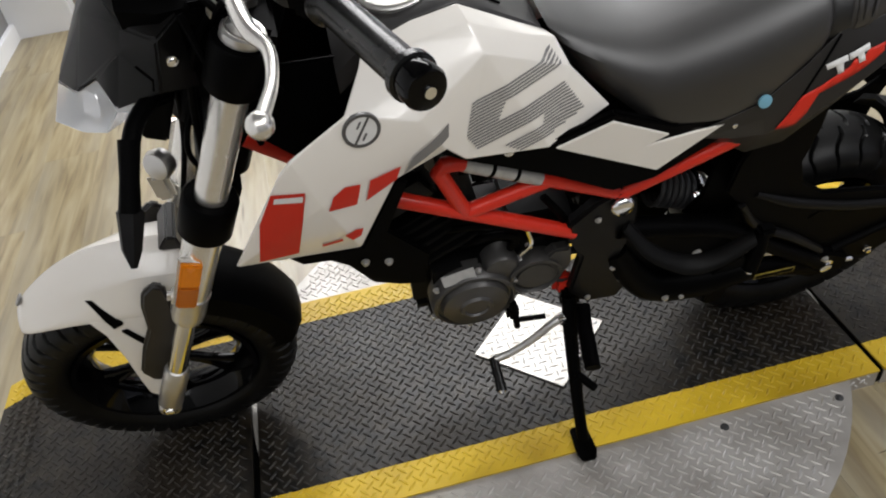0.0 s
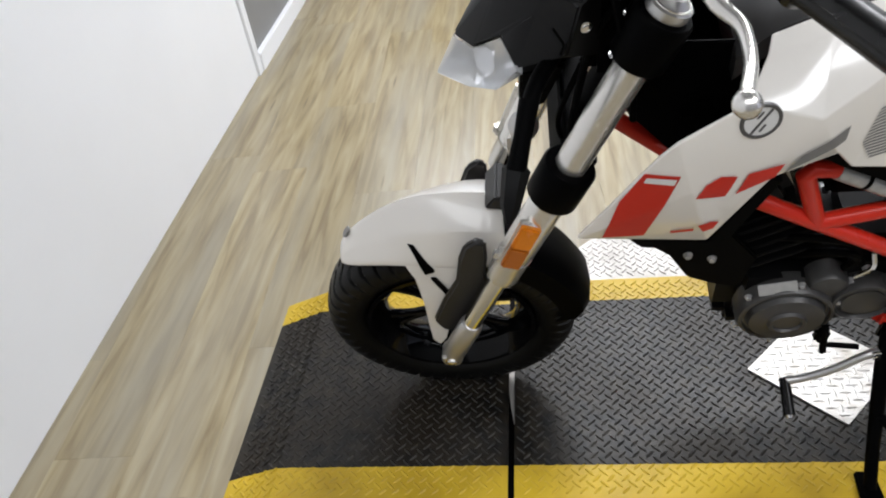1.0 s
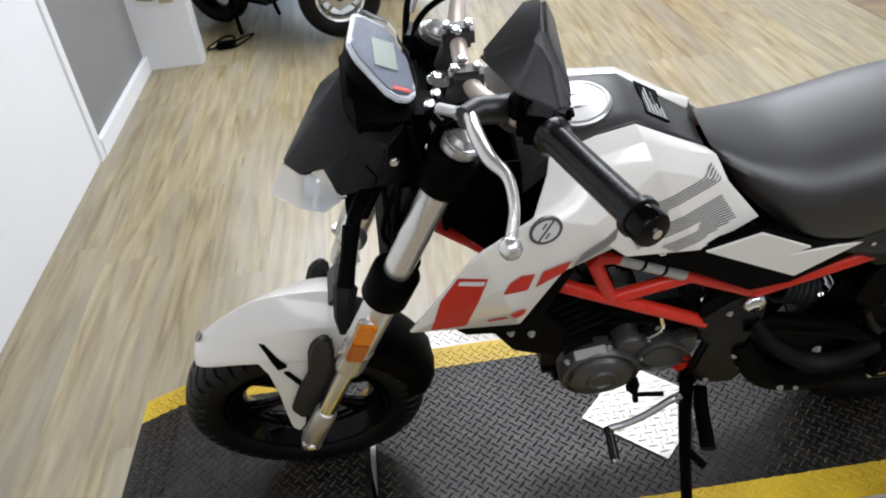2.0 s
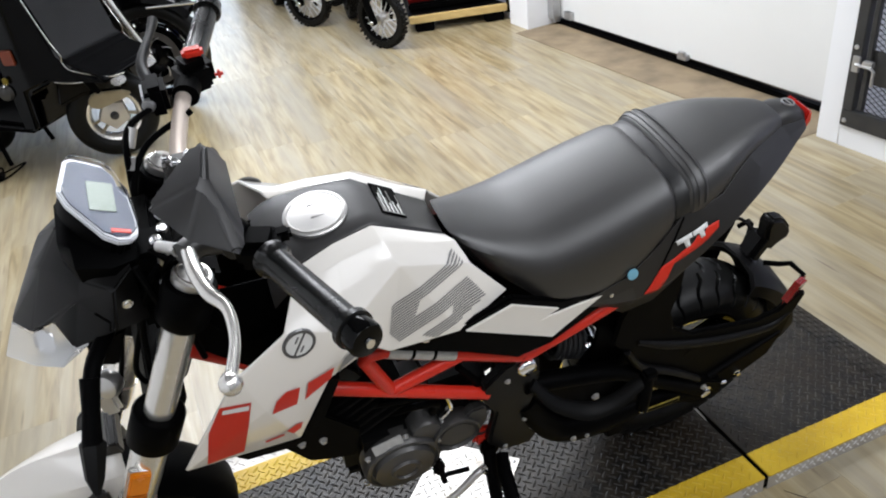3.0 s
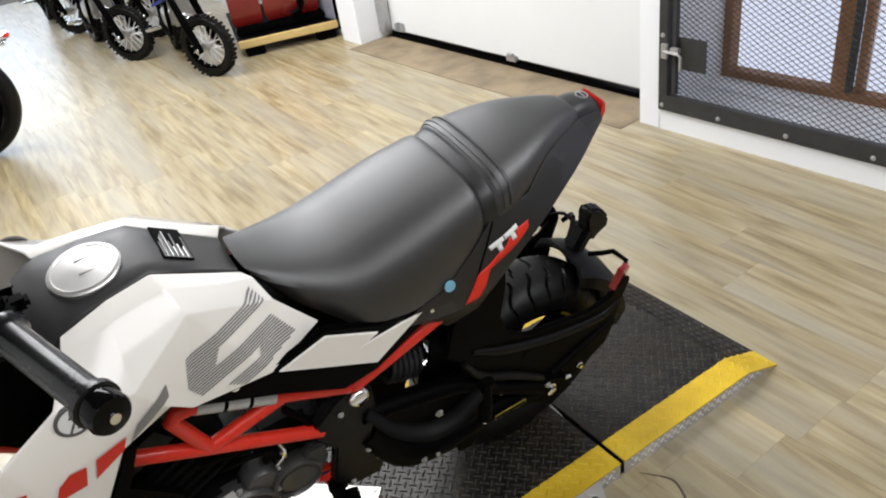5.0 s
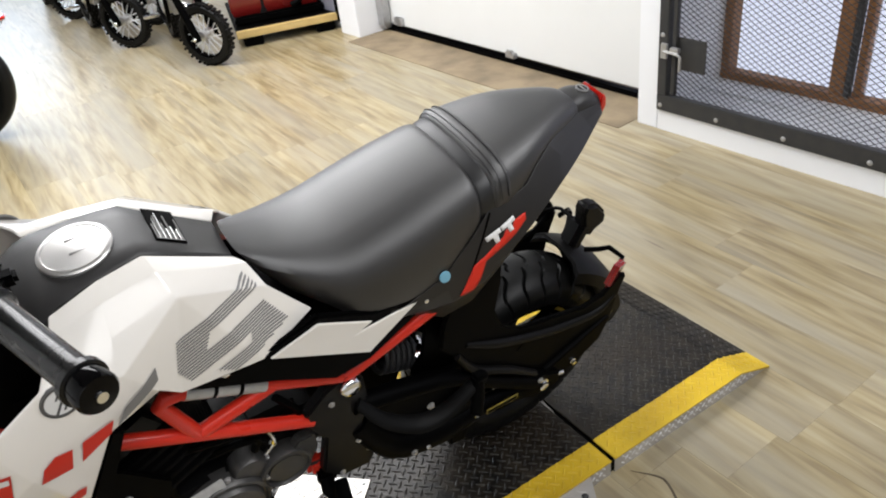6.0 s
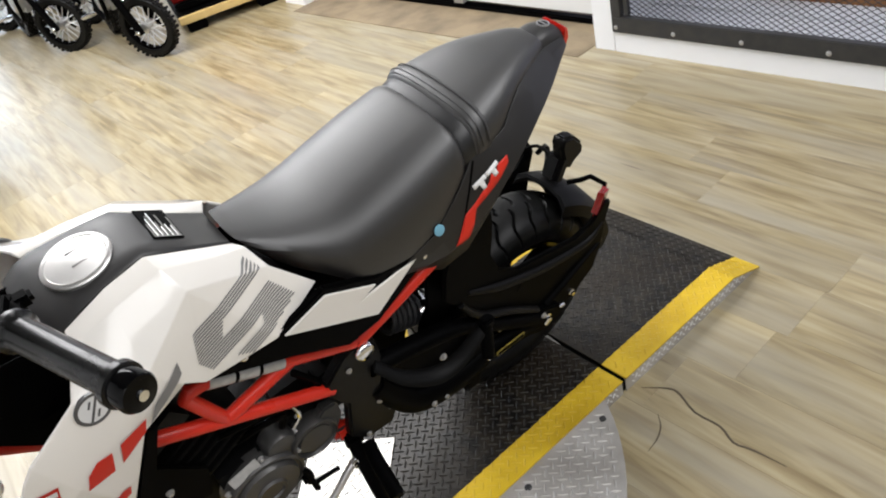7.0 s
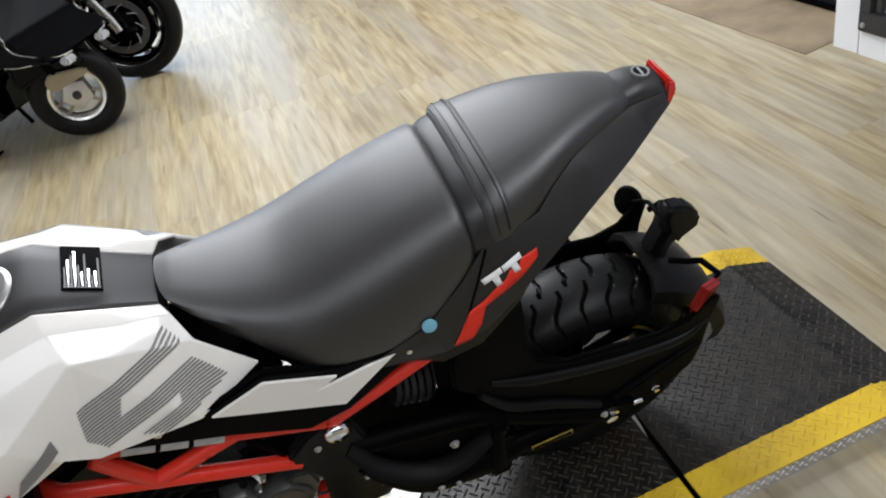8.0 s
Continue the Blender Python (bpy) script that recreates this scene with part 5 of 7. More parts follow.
def tail():
    """Side fairings: a face that slopes out from the seat groove to a long sharp edge, then turns under."""
    upper = [(0.655, 0.110, 0.738), (0.72, 0.128, 0.706), (0.79, 0.136, 0.700), (0.86, 0.134, 0.722), (0.915, 0.124, 0.765), (0.957, 0.1135, 0.806), (1.0, 0.112, 0.810), (1.03, 0.108, 0.819), (1.055, 0.096, 0.838), (1.09, 0.079, 0.853), (1.14, 0.054, 0.854), (1.19, 0.034, 0.853), (1.238, 0.030, 0.852)]
    edge = [(0.665, 0.116, 0.716), (0.735, 0.130, 0.689), (0.83, 0.137, 0.668), (0.872, 0.148, 0.676), (0.930, 0.1505, 0.694), (0.985, 0.148, 0.738), (1.026, 0.141, 0.766), (1.058, 0.132, 0.785), (1.09, 0.120, 0.800), (1.13, 0.101, 0.809), (1.168, 0.080, 0.814), (1.21, 0.055, 0.822), (1.247, 0.034, 0.832)]
    under = [(0.665, 0.095, 0.71), (0.735, 0.11, 0.685), (0.835, 0.12, 0.64), (0.868, 0.125, 0.618), (0.925, 0.125, 0.625), (0.985, 0.125, 0.685), (1.026, 0.115, 0.735), (1.058, 0.100, 0.762), (1.09, 0.085, 0.780), (1.13, 0.066, 0.794), (1.168, 0.05, 0.804), (1.21, 0.032, 0.814), (1.247, 0.022, 0.824)]
    middle = [tuple(0.55 * a + 0.45 * b + (0.002 if k == 1 else 0) for k, (a, b) in enumerate(zip(p, q))) for p, q in zip(upper, edge)]
    for s in (-1, 1):
        bm = bmesh.new()
        grid = []
        for row in zip(upper, middle, edge, under):
            inner = (row[0][0], row[0][1] - 0.012, row[0][2] - 0.012)
            grid.append([bm.verts.new((x, y * s, z)) for x, y, z in (inner, *row)])
        for a, b in zip(grid, grid[1:]):
            for i in range(4):
                bm.faces.new((a[i], a[i + 1], b[i + 1], b[i]))
        bmesh.ops.recalc_face_normals(bm, faces=bm.faces[:])
        if sum(f.normal.y for f in bm.faces) * s < 0:
            bmesh.ops.reverse_faces(bm, faces=bm.faces[:])
        tree = BVHTree.FromBMesh(bm)
        fair = part("tail_fairing", bm, FAIRING, moto, "matte dark tail fairing with red and white decals")
        mod = fair.modifiers.new("thick", "SOLIDIFY")
        mod.thickness, mod.offset = 0.004, -1
        be = fair.modifiers.new("edge", "BEVEL")
        be.width, be.segments, be.limit_method, be.angle_limit = 0.004, 3, "ANGLE", radians(12)

        def film(name, pts, mat, label, lift):
            bm = bmesh.new()
            bm.faces.new([bm.verts.new((x, 0, z)) for x, z in pts])
            bmesh.ops.triangulate(bm, faces=bm.faces[:])
            for _ in range(4):
                bmesh.ops.subdivide_edges(bm, edges=[e for e in bm.edges if e.calc_length() > 0.010], cuts=1)
                bmesh.ops.triangulate(bm, faces=bm.faces[:])
            for q in bm.verts:
                hit = tree.ray_cast(Vector((q.co.x, s, q.co.z)), Vector((0, -s, 0)))
                y = hit[0].y if hit[0] else tree.find_nearest(Vector((q.co.x, 0.145 * s, q.co.z)))[0].y
                q.co.y = y + s * lift
            ob = part(name, bm, mat, fair, label)
            th = ob.modifiers.new("thick", "SOLIDIFY")
            th.thickness, th.offset = 0.0006, 0

        film("red_flash", [(0.884, 0.683), (0.907, 0.683), (0.924, 0.704), (0.935, 0.729), (0.969, 0.747), (0.991, 0.760), (1.012, 0.776), (1.013, 0.786), (0.992, 0.780), (0.984, 0.768), (0.975, 0.771), (0.968, 0.760), (0.955, 0.752), (0.935, 0.738), (0.914, 0.727)], REDVINYL, "red flash", 0.0014)
        # two slanted T figures under one bar
        film("white_figure", [(0.938, 0.766), (0.964, 0.777), (0.966, 0.770), (0.960, 0.7675), (0.962, 0.756), (0.955, 0.753), (0.951, 0.7635), (0.941, 0.759)], WHITEVINYL, "white slanted letter", 0.0024)
        film("white_figure", [(0.9655, 0.7775), (0.991, 0.788), (0.993, 0.781), (0.985, 0.778), (0.988, 0.768), (0.980, 0.765), (0.977, 0.7745), (0.9675, 0.770)], WHITEVINYL, "white slanted letter", 0.0024)
        hit = tree.ray_cast(Vector((0.862, s, 0.728)), Vector((0, -s, 0)))
        part("dot_sticker", lathe([(0.0095, 0.0005), (0.0095, 0.003), (0.008, 0.0035)], hit[0] if hit[0] else (0.862, 0.136 * s, 0.728), hit[1] * (1 if hit[1].y * s > 0 else -1) if hit[0] else (0, s, 0.3), 24), BLUE, fair, "round pale blue sticker")
        part("fairing_screw", bolt((0.828, s * 0.137, 0.694), (0, s, 0.2), 0.004, 0.003), CHROME, fair)
        # dark joint between the side cover and the tail face
        joint = []
        for z in np.linspace(0.80, 0.70, 6):
            x = 0.955 - (0.80 - z) * 0.55
            hit = tree.ray_cast(Vector((x, s, z)), Vector((0, -s, 0)))
            if hit[0]:
                joint.append(hit[0])
        if len(joint) > 2:
            part("joint", tube(joint, 0.0018, 6, 3), BLACK, fair, "dark panel joint")
    rows = [(1.185, 0.034, 0.869, 0.838), (1.21, 0.033, 0.871, 0.835), (1.235, 0.031, 0.865, 0.825), (1.248, 0.027, 0.857, 0.82)]
    cap = part("tail_cap", skin(rows), TANKGREY, moto, "dark tail cap")
    part("tail_emblem", join(lathe([(0.0115, 0), (0.0115, 0.003), (0.0095, 0.003), (0.009, 0.0015)], (1.222, 0, 0.869), (0.15, 0, 1), 28), boxy((1.222, 0, 0.8715), (0.003, 0.016, 0.002), 0.0005)), GALV, cap, "round silver emblem")
    part("emblem_face", lathe([(0.0088, 0.001), (0.0088, 0.0022), (0.002, 0.0023)], (1.222, 0, 0.869), (0.15, 0, 1), 24), GREYBLACK, cap, "dark emblem face")
    part("tail_light", extruded([(1.246, 0.864), (1.257, 0.858), (1.261, 0.84), (1.254, 0.822), (1.244, 0.822)], -0.027, 0.027, 0.003), REDLENS, moto, "red tail light")


tail()


def chassis():
    for s in (-1, 1):
        y = 0.108 * s
        P = lambda x, z, dy=0.0: (x, y + dy * s, z)
        r = 0.0118
        rail = part("frame_rail", tube([P(0.18, 0.735, -0.088), P(0.25, 0.678, -0.08), P(0.36, 0.653), P(0.457, 0.594), P(0.627, 0.492)], r, 16), RED, moto, "red trellis frame tube")
        part("frame_tube", tube([P(0.457, 0.594), P(0.423, 0.690), P(0.432, 0.700), P(0.454, 0.699), P(0.574, 0.632), P(0.686, 0.570)], r, 16), RED, rail)
        part("frame_tube", tube([P(0.457, 0.594), P(0.579, 0.628)], r, 16), RED, rail)
        part("frame_tube", tube([P(0.69, 0.563), P(0.77, 0.607, 0.008), P(0.855, 0.652, 0.014)], r, 16), RED, rail)
        part("frame_tube", tube([P(0.36, 0.69, -0.06), P(0.295, 0.742, -0.082), P(0.24, 0.792, -0.088), P(0.21, 0.82, -0.092)], r, 16), RED, rail)
        a, b = Vector(P(0.458, 0.697)), Vector(P(0.566, 0.637))
        lab = part("frame_label", tube([a, b], 0.0126, 16), LABEL, rail, "silver label wrapped round the tube")
        for t in (0.32, 0.64):
            part("label_bar", tube([a.lerp(b, t), a.lerp(b, t + 0.05)], 0.0129, 16), BLACK, lab)
        br = extruded([(0.615, 0.520), (0.655, 0.560), (0.70, 0.582), (0.722, 0.55), (0.728, 0.49), (0.712, 0.41), (0.745, 0.335), (0.72, 0.285), (0.66, 0.29), (0.628, 0.33), (0.642, 0.43), (0.617, 0.48)], y - 0.010, y + 0.012, 0.005)
        side = part("pivot_bracket", br, GREYBLACK, moto, "black cast pivot bracket")
        part("pivot_bolt", lathe([(0.019, 0), (0.019, 0.004), (0.016, 0.008), (0.012, 0.010), (0.003, 0.010)], (0.695, y + 0.012 * s, 0.548), (0, s, 0), 28), CHROME, side, "large bright pivot bolt")
        for x, z in ((0.70, 0.385), (0.718, 0.345), (0.663, 0.31), (0.66, 0.525)):
            part("bolt", bolt((x, y + 0.012 * s, z), (0, s, 0), 0.0042, 0.004), GALV, side)
    # swing arm
    for s in (-1, 1):
        y = 0.122 * s
        arm = join(tube([(0.70, y * 0.9, 0.48), (0.80, y * 0.92, 0.455), (0.90, y * 0.95, 0.42), (1.0, y, 0.345), (1.11, y, 0.265)], [0.020, 0.020, 0.019, 0.018, 0.022], 14, 4, 0.8), tube([(0.705, y * 0.9, 0.415), (0.74, y * 0.95, 0.345), (0.79, y, 0.295), (0.88, y * 1.04, 0.285), (0.97, y * 1.06, 0.298), (1.06, y * 1.03, 0.272), (1.13, y, 0.25)], [0.020, 0.026, 0.03, 0.030, 0.022, 0.022, 0.026], 14, 4, 0.75), extruded([(0.885, 0.32), (0.935, 0.355), (0.95, 0.33), (0.925, 0.215), (0.89, 0.215)], y - 0.012, y + 0.010, 0.004))
        sw = part("swing_arm", arm, BLACK, moto, "black tubular swing arm")
        part("axle_plate", extruded([(1.06, 0.30), (1.12, 0.295), (1.165, 0.27), (1.165, 0.235), (1.10, 0.225), (1.05, 0.255)], y - 0.012, y + 0.012, 0.004), BLACK, sw)
        part("axle_nut", join(bolt((1.116, y + 0.012 * s, 0.262), (0, s, 0), 0.012, 0.010), lathe([(0.017, 0), (0.017, 0.003)], (1.116, y + 0.012 * s, 0.262), (0, s, 0), 24)), CHROME, sw, "bright axle nut")
        part("adjuster", tube([(1.15, y, 0.25), (1.185, y, 0.243)], 0.005, 8), CHROME, sw)
        part("sticker", boxy((1.0, y * 1.05 + 0.0215 * s, 0.300), (0.075, 0.002, 0.013), 0.0), YELLOWVINYL, sw, "worn yellow label strip")
        part("sticker_bar", boxy((1.0, y * 1.05 + 0.0228 * s, 0.300), (0.07, 0.001, 0.008), 0.0), BLACK, sw)
        for x, z in ((1.099, 0.301), (0.80, 0.29), (0.83, 0.285)):
            part("bolt", bolt((x, y * 1.05 + 0.016 * s, z), (0, s, 0), 0.005, 0.005), GALV, sw)
    for z0, z1, h in ((0.42, 0.335, 0.0), (0.345, 0.175, 0.0)):
        part("chain_run", tube([(0.60, -0.088, z0), (0.86, -0.088, (z0 + z1) / 2), (1.11, -0.088, z1)], 0.008, 8, 3, 0.6), DARKSTEEL, moto, "dark drive chain")
    # Black plates added to fill the gap between the swing arm tubes.
    for s in (-1, 1):
        part("arm_gap_fill", extruded([(0.70, 0.49), (0.80, 0.475), (0.90, 0.44), (0.945, 0.39), (0.95, 0.31), (0.80, 0.29), (0.73, 0.35), (0.70, 0.42)], 0.100 * s, 0.106 * s, 0.002), BLACK, moto, "added black plate filling the swing arm gap")
    # Black panels added to close the see-through gap before the rear wheel.
    for s in (-1, 1):
        part("blackout_panel", extruded([(0.826, 0.40), (0.829, 0.455), (0.850, 0.487), (0.856, 0.57), (0.90, 0.60), (0.935, 0.52), (0.92, 0.42)], 0.080 * s, 0.088 * s, 0.003), BLACK, moto, "added black panel closing the gap before the rear wheel")
    # shock absorber
    a, b = Vector((0.772, -0.035, 0.478)), Vector((0.888, -0.035, 0.430))
    sh = part("shock", join(tube([a, b], 0.012, 14), tube([a.lerp(b, 0.55), b], 0.021, 18)), BLACK, moto, "black shock absorber")
    ax = (b - a).normalized()
    u = ax.orthogonal().normalized()
    v = ax.cross(u)
    coil = [a.lerp(b, 0.12 + 0.6 * t) + 0.031 * (math.cos(t * 6 * 2 * math.pi) * u + math.sin(t * 6 * 2 * math.pi) * v) for t in np.linspace(0, 1, 110)]
    part("spring", tube(coil, 0.0048, 8), DARKSTEEL, sh, "dark coil spring")
    part("collar", lathe([(0.030, 0), (0.033, 0.004), (0.033, 0.012), (0.030, 0.016)], a.lerp(b, 0.70), ax, 28), CHROME, sh, "bright spring collar")
    part("collar_ring", lathe([(0.029, 0), (0.032, 0.002), (0.032, 0.006), (0.029, 0.008)], a.lerp(b, 0.86), ax, 28), ALLOY, sh, "bright spring collar")
    part("shock_bolt", bolt(a.lerp(b, 0.80) + Vector((0, -0.028, 0.024)), (0, -0.5, 1), 0.011, 0.008), CHROME, sh)


chassis()


def engine():
    eng = part("crankcase", join(boxy((0.50, 0, 0.37), (0.27, 0.17, 0.19), 0.035), boxy((0.58, 0, 0.42), (0.14, 0.16, 0.14), 0.03), boxy((0.45, 0, 0.28), (0.16, 0.13, 0.05), 0.02)), ENGINEBLACK, moto, "black engine crankcase")
    ax = Vector((-0.50, 0, 0.866))
    turn = Matrix.Rotation(radians(-30), 4, "Y")
    c0 = Vector((0.435, 0, 0.475))
    part("cylinder", moved(boxy((0, 0, 0), (0.105, 0.12, 0.13), 0.01), Matrix.Translation(c0 + ax * 0.05) @ turn), ENGINEBLACK, eng, "black finned cylinder")
    for k in range(11):
        part("fin", moved(boxy((0, 0, 0), (0.135, 0.165 + 0.012 * (k % 2), 0.0042), 0.0015), Matrix.Translation(c0 + ax * (k * 0.0105)) @ turn), ENGINEBLACK, eng)
    part("cylinder_head", moved(boxy((0, 0, 0), (0.14, 0.16, 0.07), 0.015), Matrix.Translation(c0 + ax * 0.15) @ turn), ENGINEBLACK, eng)
    for s in (-1, 1):
        st = part("stator_cover", lathe([(0.075, -0.02), (0.075, 0.010), (0.071, 0.018), (0.066, 0.019), (0.064, 0.014), (0.060, 0.014), (0.056, 0.025), (0.030, 0.028), (0.027, 0.033), (0.022, 0.033), (0.020, 0.029), (0.003, 0.029)], (0.464, 0.092 * s, 0.356), (0, s, -0.03), 48), ENGINE, moto, "round grey engine cover")
        for k in range(6):
            an = k * math.pi / 3 + 0.4
            part("bolt", bolt((0.464 + 0.078 * math.cos(an), 0.100 * s, 0.356 + 0.078 * math.sin(an)), (0, s, 0), 0.0045, 0.006), GALV, st)
        part("round_cover", lathe([(0.030, -0.02), (0.031, 0.008), (0.027, 0.016), (0.023, 0.017), (0.003, 0.017)], (0.513, 0.088 * s, 0.424), (0, s, 0), 36), ENGINE, eng, "small round grey cover")
        sp = part("sprocket_cover", join(lathe([(0.047, -0.02), (0.048, 0.010), (0.045, 0.020), (0.041, 0.022), (0.038, 0.012), (0.033, 0.012), (0.031, 0.018), (0.003, 0.018)], (0.570, 0.090 * s, 0.390), (0, s, 0), 40), extruded([(0.575, 0.42), (0.60, 0.448), (0.628, 0.445), (0.632, 0.40), (0.61, 0.36), (0.58, 0.355)], 0.085 * s, 0.106 * s, 0.004)), ENGINE, moto, "grey sprocket cover")
        for x, z in ((0.545, 0.43), (0.60, 0.43), (0.61, 0.355), (0.535, 0.35), (0.56, 0.46)):
            part("bolt", bolt((x, 0.09 * s, z), (0, s, 0), 0.0045, 0.008), GALV, sp)
    part("engine_tag", moved(boxy((0, 0, 0), (0.056, 0.003, 0.019), 0.001), Matrix.Translation((0.440, -0.104, 0.429)) @ Matrix.Rotation(radians(-12), 4, "Y") @ Matrix.Rotation(radians(-30), 4, "X")), LABEL, eng, "silver engine tag")
    for x, y, z in ((0.318, -0.03, 0.455), (0.305, -0.03, 0.435), (0.335, -0.035, 0.45)):
        part("mount_bolt", bolt((x, y, z), (-0.2, -1, 0.1), 0.007, 0.010), CHROME, eng)
    part("front_mount", join(tube([(0.30, -0.02, 0.56), (0.31, -0.025, 0.45), (0.36, -0.03, 0.41)], 0.018, 12), boxy((0.325, -0.02, 0.46), (0.05, 0.05, 0.07), 0.01)), BLACK, eng)
    part("mount_plate", extruded([(0.215, 0.585), (0.235, 0.545), (0.275, 0.51), (0.305, 0.455), (0.345, 0.435), (0.385, 0.425), (0.40, 0.50), (0.345, 0.575), (0.29, 0.61)], -0.098, -0.088, 0.003), BLACK, eng, "black front engine mount plate")
    for x, z in ((0.300, 0.515), (0.335, 0.505)):
        part("mount_bolt", bolt((x, -0.098, z), (0, -1, 0), 0.005, 0.006), GALV, eng)
    part("red_tab", boxy((0.318, -0.06, 0.565), (0.02, 0.02, 0.045), 0.004), RED, eng, "red frame tab")
    part("header_pipe", tube([(0.30, 0.02, 0.54), (0.26, 0.03, 0.46), (0.29, 0.05, 0.36), (0.42, 0.06, 0.27), (0.62, 0.08, 0.27), (0.80, 0.11, 0.30)], 0.017, 14, 5), DARKSTEEL, eng, "dark exhaust pipe")
    part("muffler", tube([(0.78, 0.115, 0.30), (0.84, 0.125, 0.315), (1.15, 0.15, 0.40), (1.18, 0.152, 0.41)], [0.025, 0.048, 0.048, 0.03], 20), BLACK, moto, "black exhaust silencer")
    for pts in ([(0.43, -0.075, 0.52), (0.47, -0.11, 0.56), (0.52, -0.10, 0.53), (0.55, -0.09, 0.47)], [(0.46, -0.07, 0.47), (0.50, -0.105, 0.52), (0.535, -0.10, 0.50), (0.53, -0.09, 0.46)], [(0.60, -0.08, 0.45), (0.61, -0.10, 0.52), (0.58, -0.09, 0.57)]):
        part("hose", tube(pts, 0.0065, 8, 5), BLACK, eng)
    part("breather", tube([(0.545, -0.10, 0.45), (0.56, -0.105, 0.48), (0.555, -0.10, 0.51)], 0.004, 8, 4), CHROME, eng)


engine()


def foot_controls():
    lev = part("shift_lever", tube([(0.625, -0.125, 0.268), (0.60, -0.132, 0.268), (0.56, -0.138, 0.235), (0.52, -0.14, 0.208), (0.487, -0.142, 0.200)], [0.010, 0.0075, 0.007, 0.007, 0.008], 12, 4), ALLOY, moto, "bent alloy shift lever")
    part("toe_peg", tube([(0.487, -0.138, 0.200), (0.487, -0.20, 0.185)], [0.009, 0.010], 14), GRIP, lev, "black rubber toe peg")
    part("peg_cap", lathe([(0.006, 0), (0.004, 0.005)], (0.487, -0.2, 0.185), (0, -1, -0.2), 10), CHROME, lev)
    part("linkage", join(tube([(0.53, -0.11, 0.33), (0.535, -0.125, 0.27)], 0.006, 8), tube([(0.535, -0.12, 0.285), (0.585, -0.128, 0.290)], 0.005, 8), boxy((0.53, -0.11, 0.30), (0.022, 0.02, 0.03), 0.005)), BLACK, lev)
    part("pedal_bolt", bolt((0.615, -0.132, 0.272), (0, -1, 0), 0.007, 0.008), CHROME, lev)
    part("footpeg", tube([(0.655, -0.125, 0.295), (0.645, -0.16, 0.29), (0.632, -0.245, 0.288)], [0.012, 0.014, 0.014], 12, 1, 0.7), BLACK, moto, "black folding footpeg")
    st = part("side_stand", join(tube([(0.635, -0.105, 0.30), (0.628, -0.15, 0.24), (0.622, -0.23, 0.145), (0.62, -0.285, 0.083)], [0.014, 0.013, 0.011, 0.011], 12, 3), boxy((0.64, -0.10, 0.30), (0.04, 0.02, 0.05), 0.006)), BLACK, moto, "black side stand, down")
    foot = extruded([(0.60, -0.024), (0.606, -0.042), (0.632, -0.042), (0.638, -0.024), (0.636, 0.032), (0.604, 0.032)], -0.006, 0.006, 0.003)
    foot.transform(Matrix(((1, 0, 0, 0), (0, 0, 1, 0), (0, 1, 0, 0), (0, 0, 0, 1))))
    foot.transform(Matrix.Translation((0, -0.285, 0.0795)) @ Matrix.Rotation(radians(-14), 4, "X") @ Matrix.Translation((0, 0, 0)))
    part("stand_foot", foot, BLACK, st)
    part("stand_lug", tube([(0.625, -0.2, 0.19), (0.655, -0.225, 0.165)], 0.008, 8), BLACK, st)
    spring = [Vector((0.645, -0.11, 0.28)).lerp(Vector((0.635, -0.2, 0.165)), t) + 0.007 * Vector((math.cos(t * 100), 0.5 * math.sin(t * 100), 0.6 * math.sin(t * 100))) for t in np.linspace(0.1, 0.9, 120)]
    part("stand_spring", tube(spring, 0.0018, 6), DARKSTEEL, st)
    for s in (-1, 1):
        hang = join(tube([(0.70, 0.135 * s, 0.515), (0.735, 0.165 * s, 0.475), (0.79, 0.182 * s, 0.445), (0.84, 0.186 * s, 0.448), (0.885, 0.186 * s, 0.478), (0.915, 0.182 * s, 0.495)], [0.012, 0.016, 0.018, 0.016, 0.013, 0.010], 12, 5, 0.4))
        h = part("footrest_hanger", hang, HANGER, moto, "dark curved passenger footrest hanger")
        part("folded_peg", join(tube([(0.905, 0.187 * s, 0.495), (0.900, 0.195 * s, 0.465), (0.893, 0.204 * s, 0.425)], [0.010, 0.012, 0.012], 12), boxy((0.908, 0.185 * s, 0.495), (0.028, 0.022, 0.022), 0.005)), BLACK, h, "black folded passenger peg")
        part("peg_tip", lathe([(0.008, 0), (0.006, 0.004)], (0.8925, 0.2045 * s, 0.422), (-0.1, 0.4 * s, -1), 12), CHROME, h)
        part("hanger_bolt", bolt((0.845, 0.128 * s, 0.388), (0, s, 0), 0.006, 0.006), GALV, h)
    part("red_switch", boxy((0.625, -0.085, 0.325), (0.035, 0.03, 0.04), 0.008), RED, moto, "red frame lug")


foot_controls()


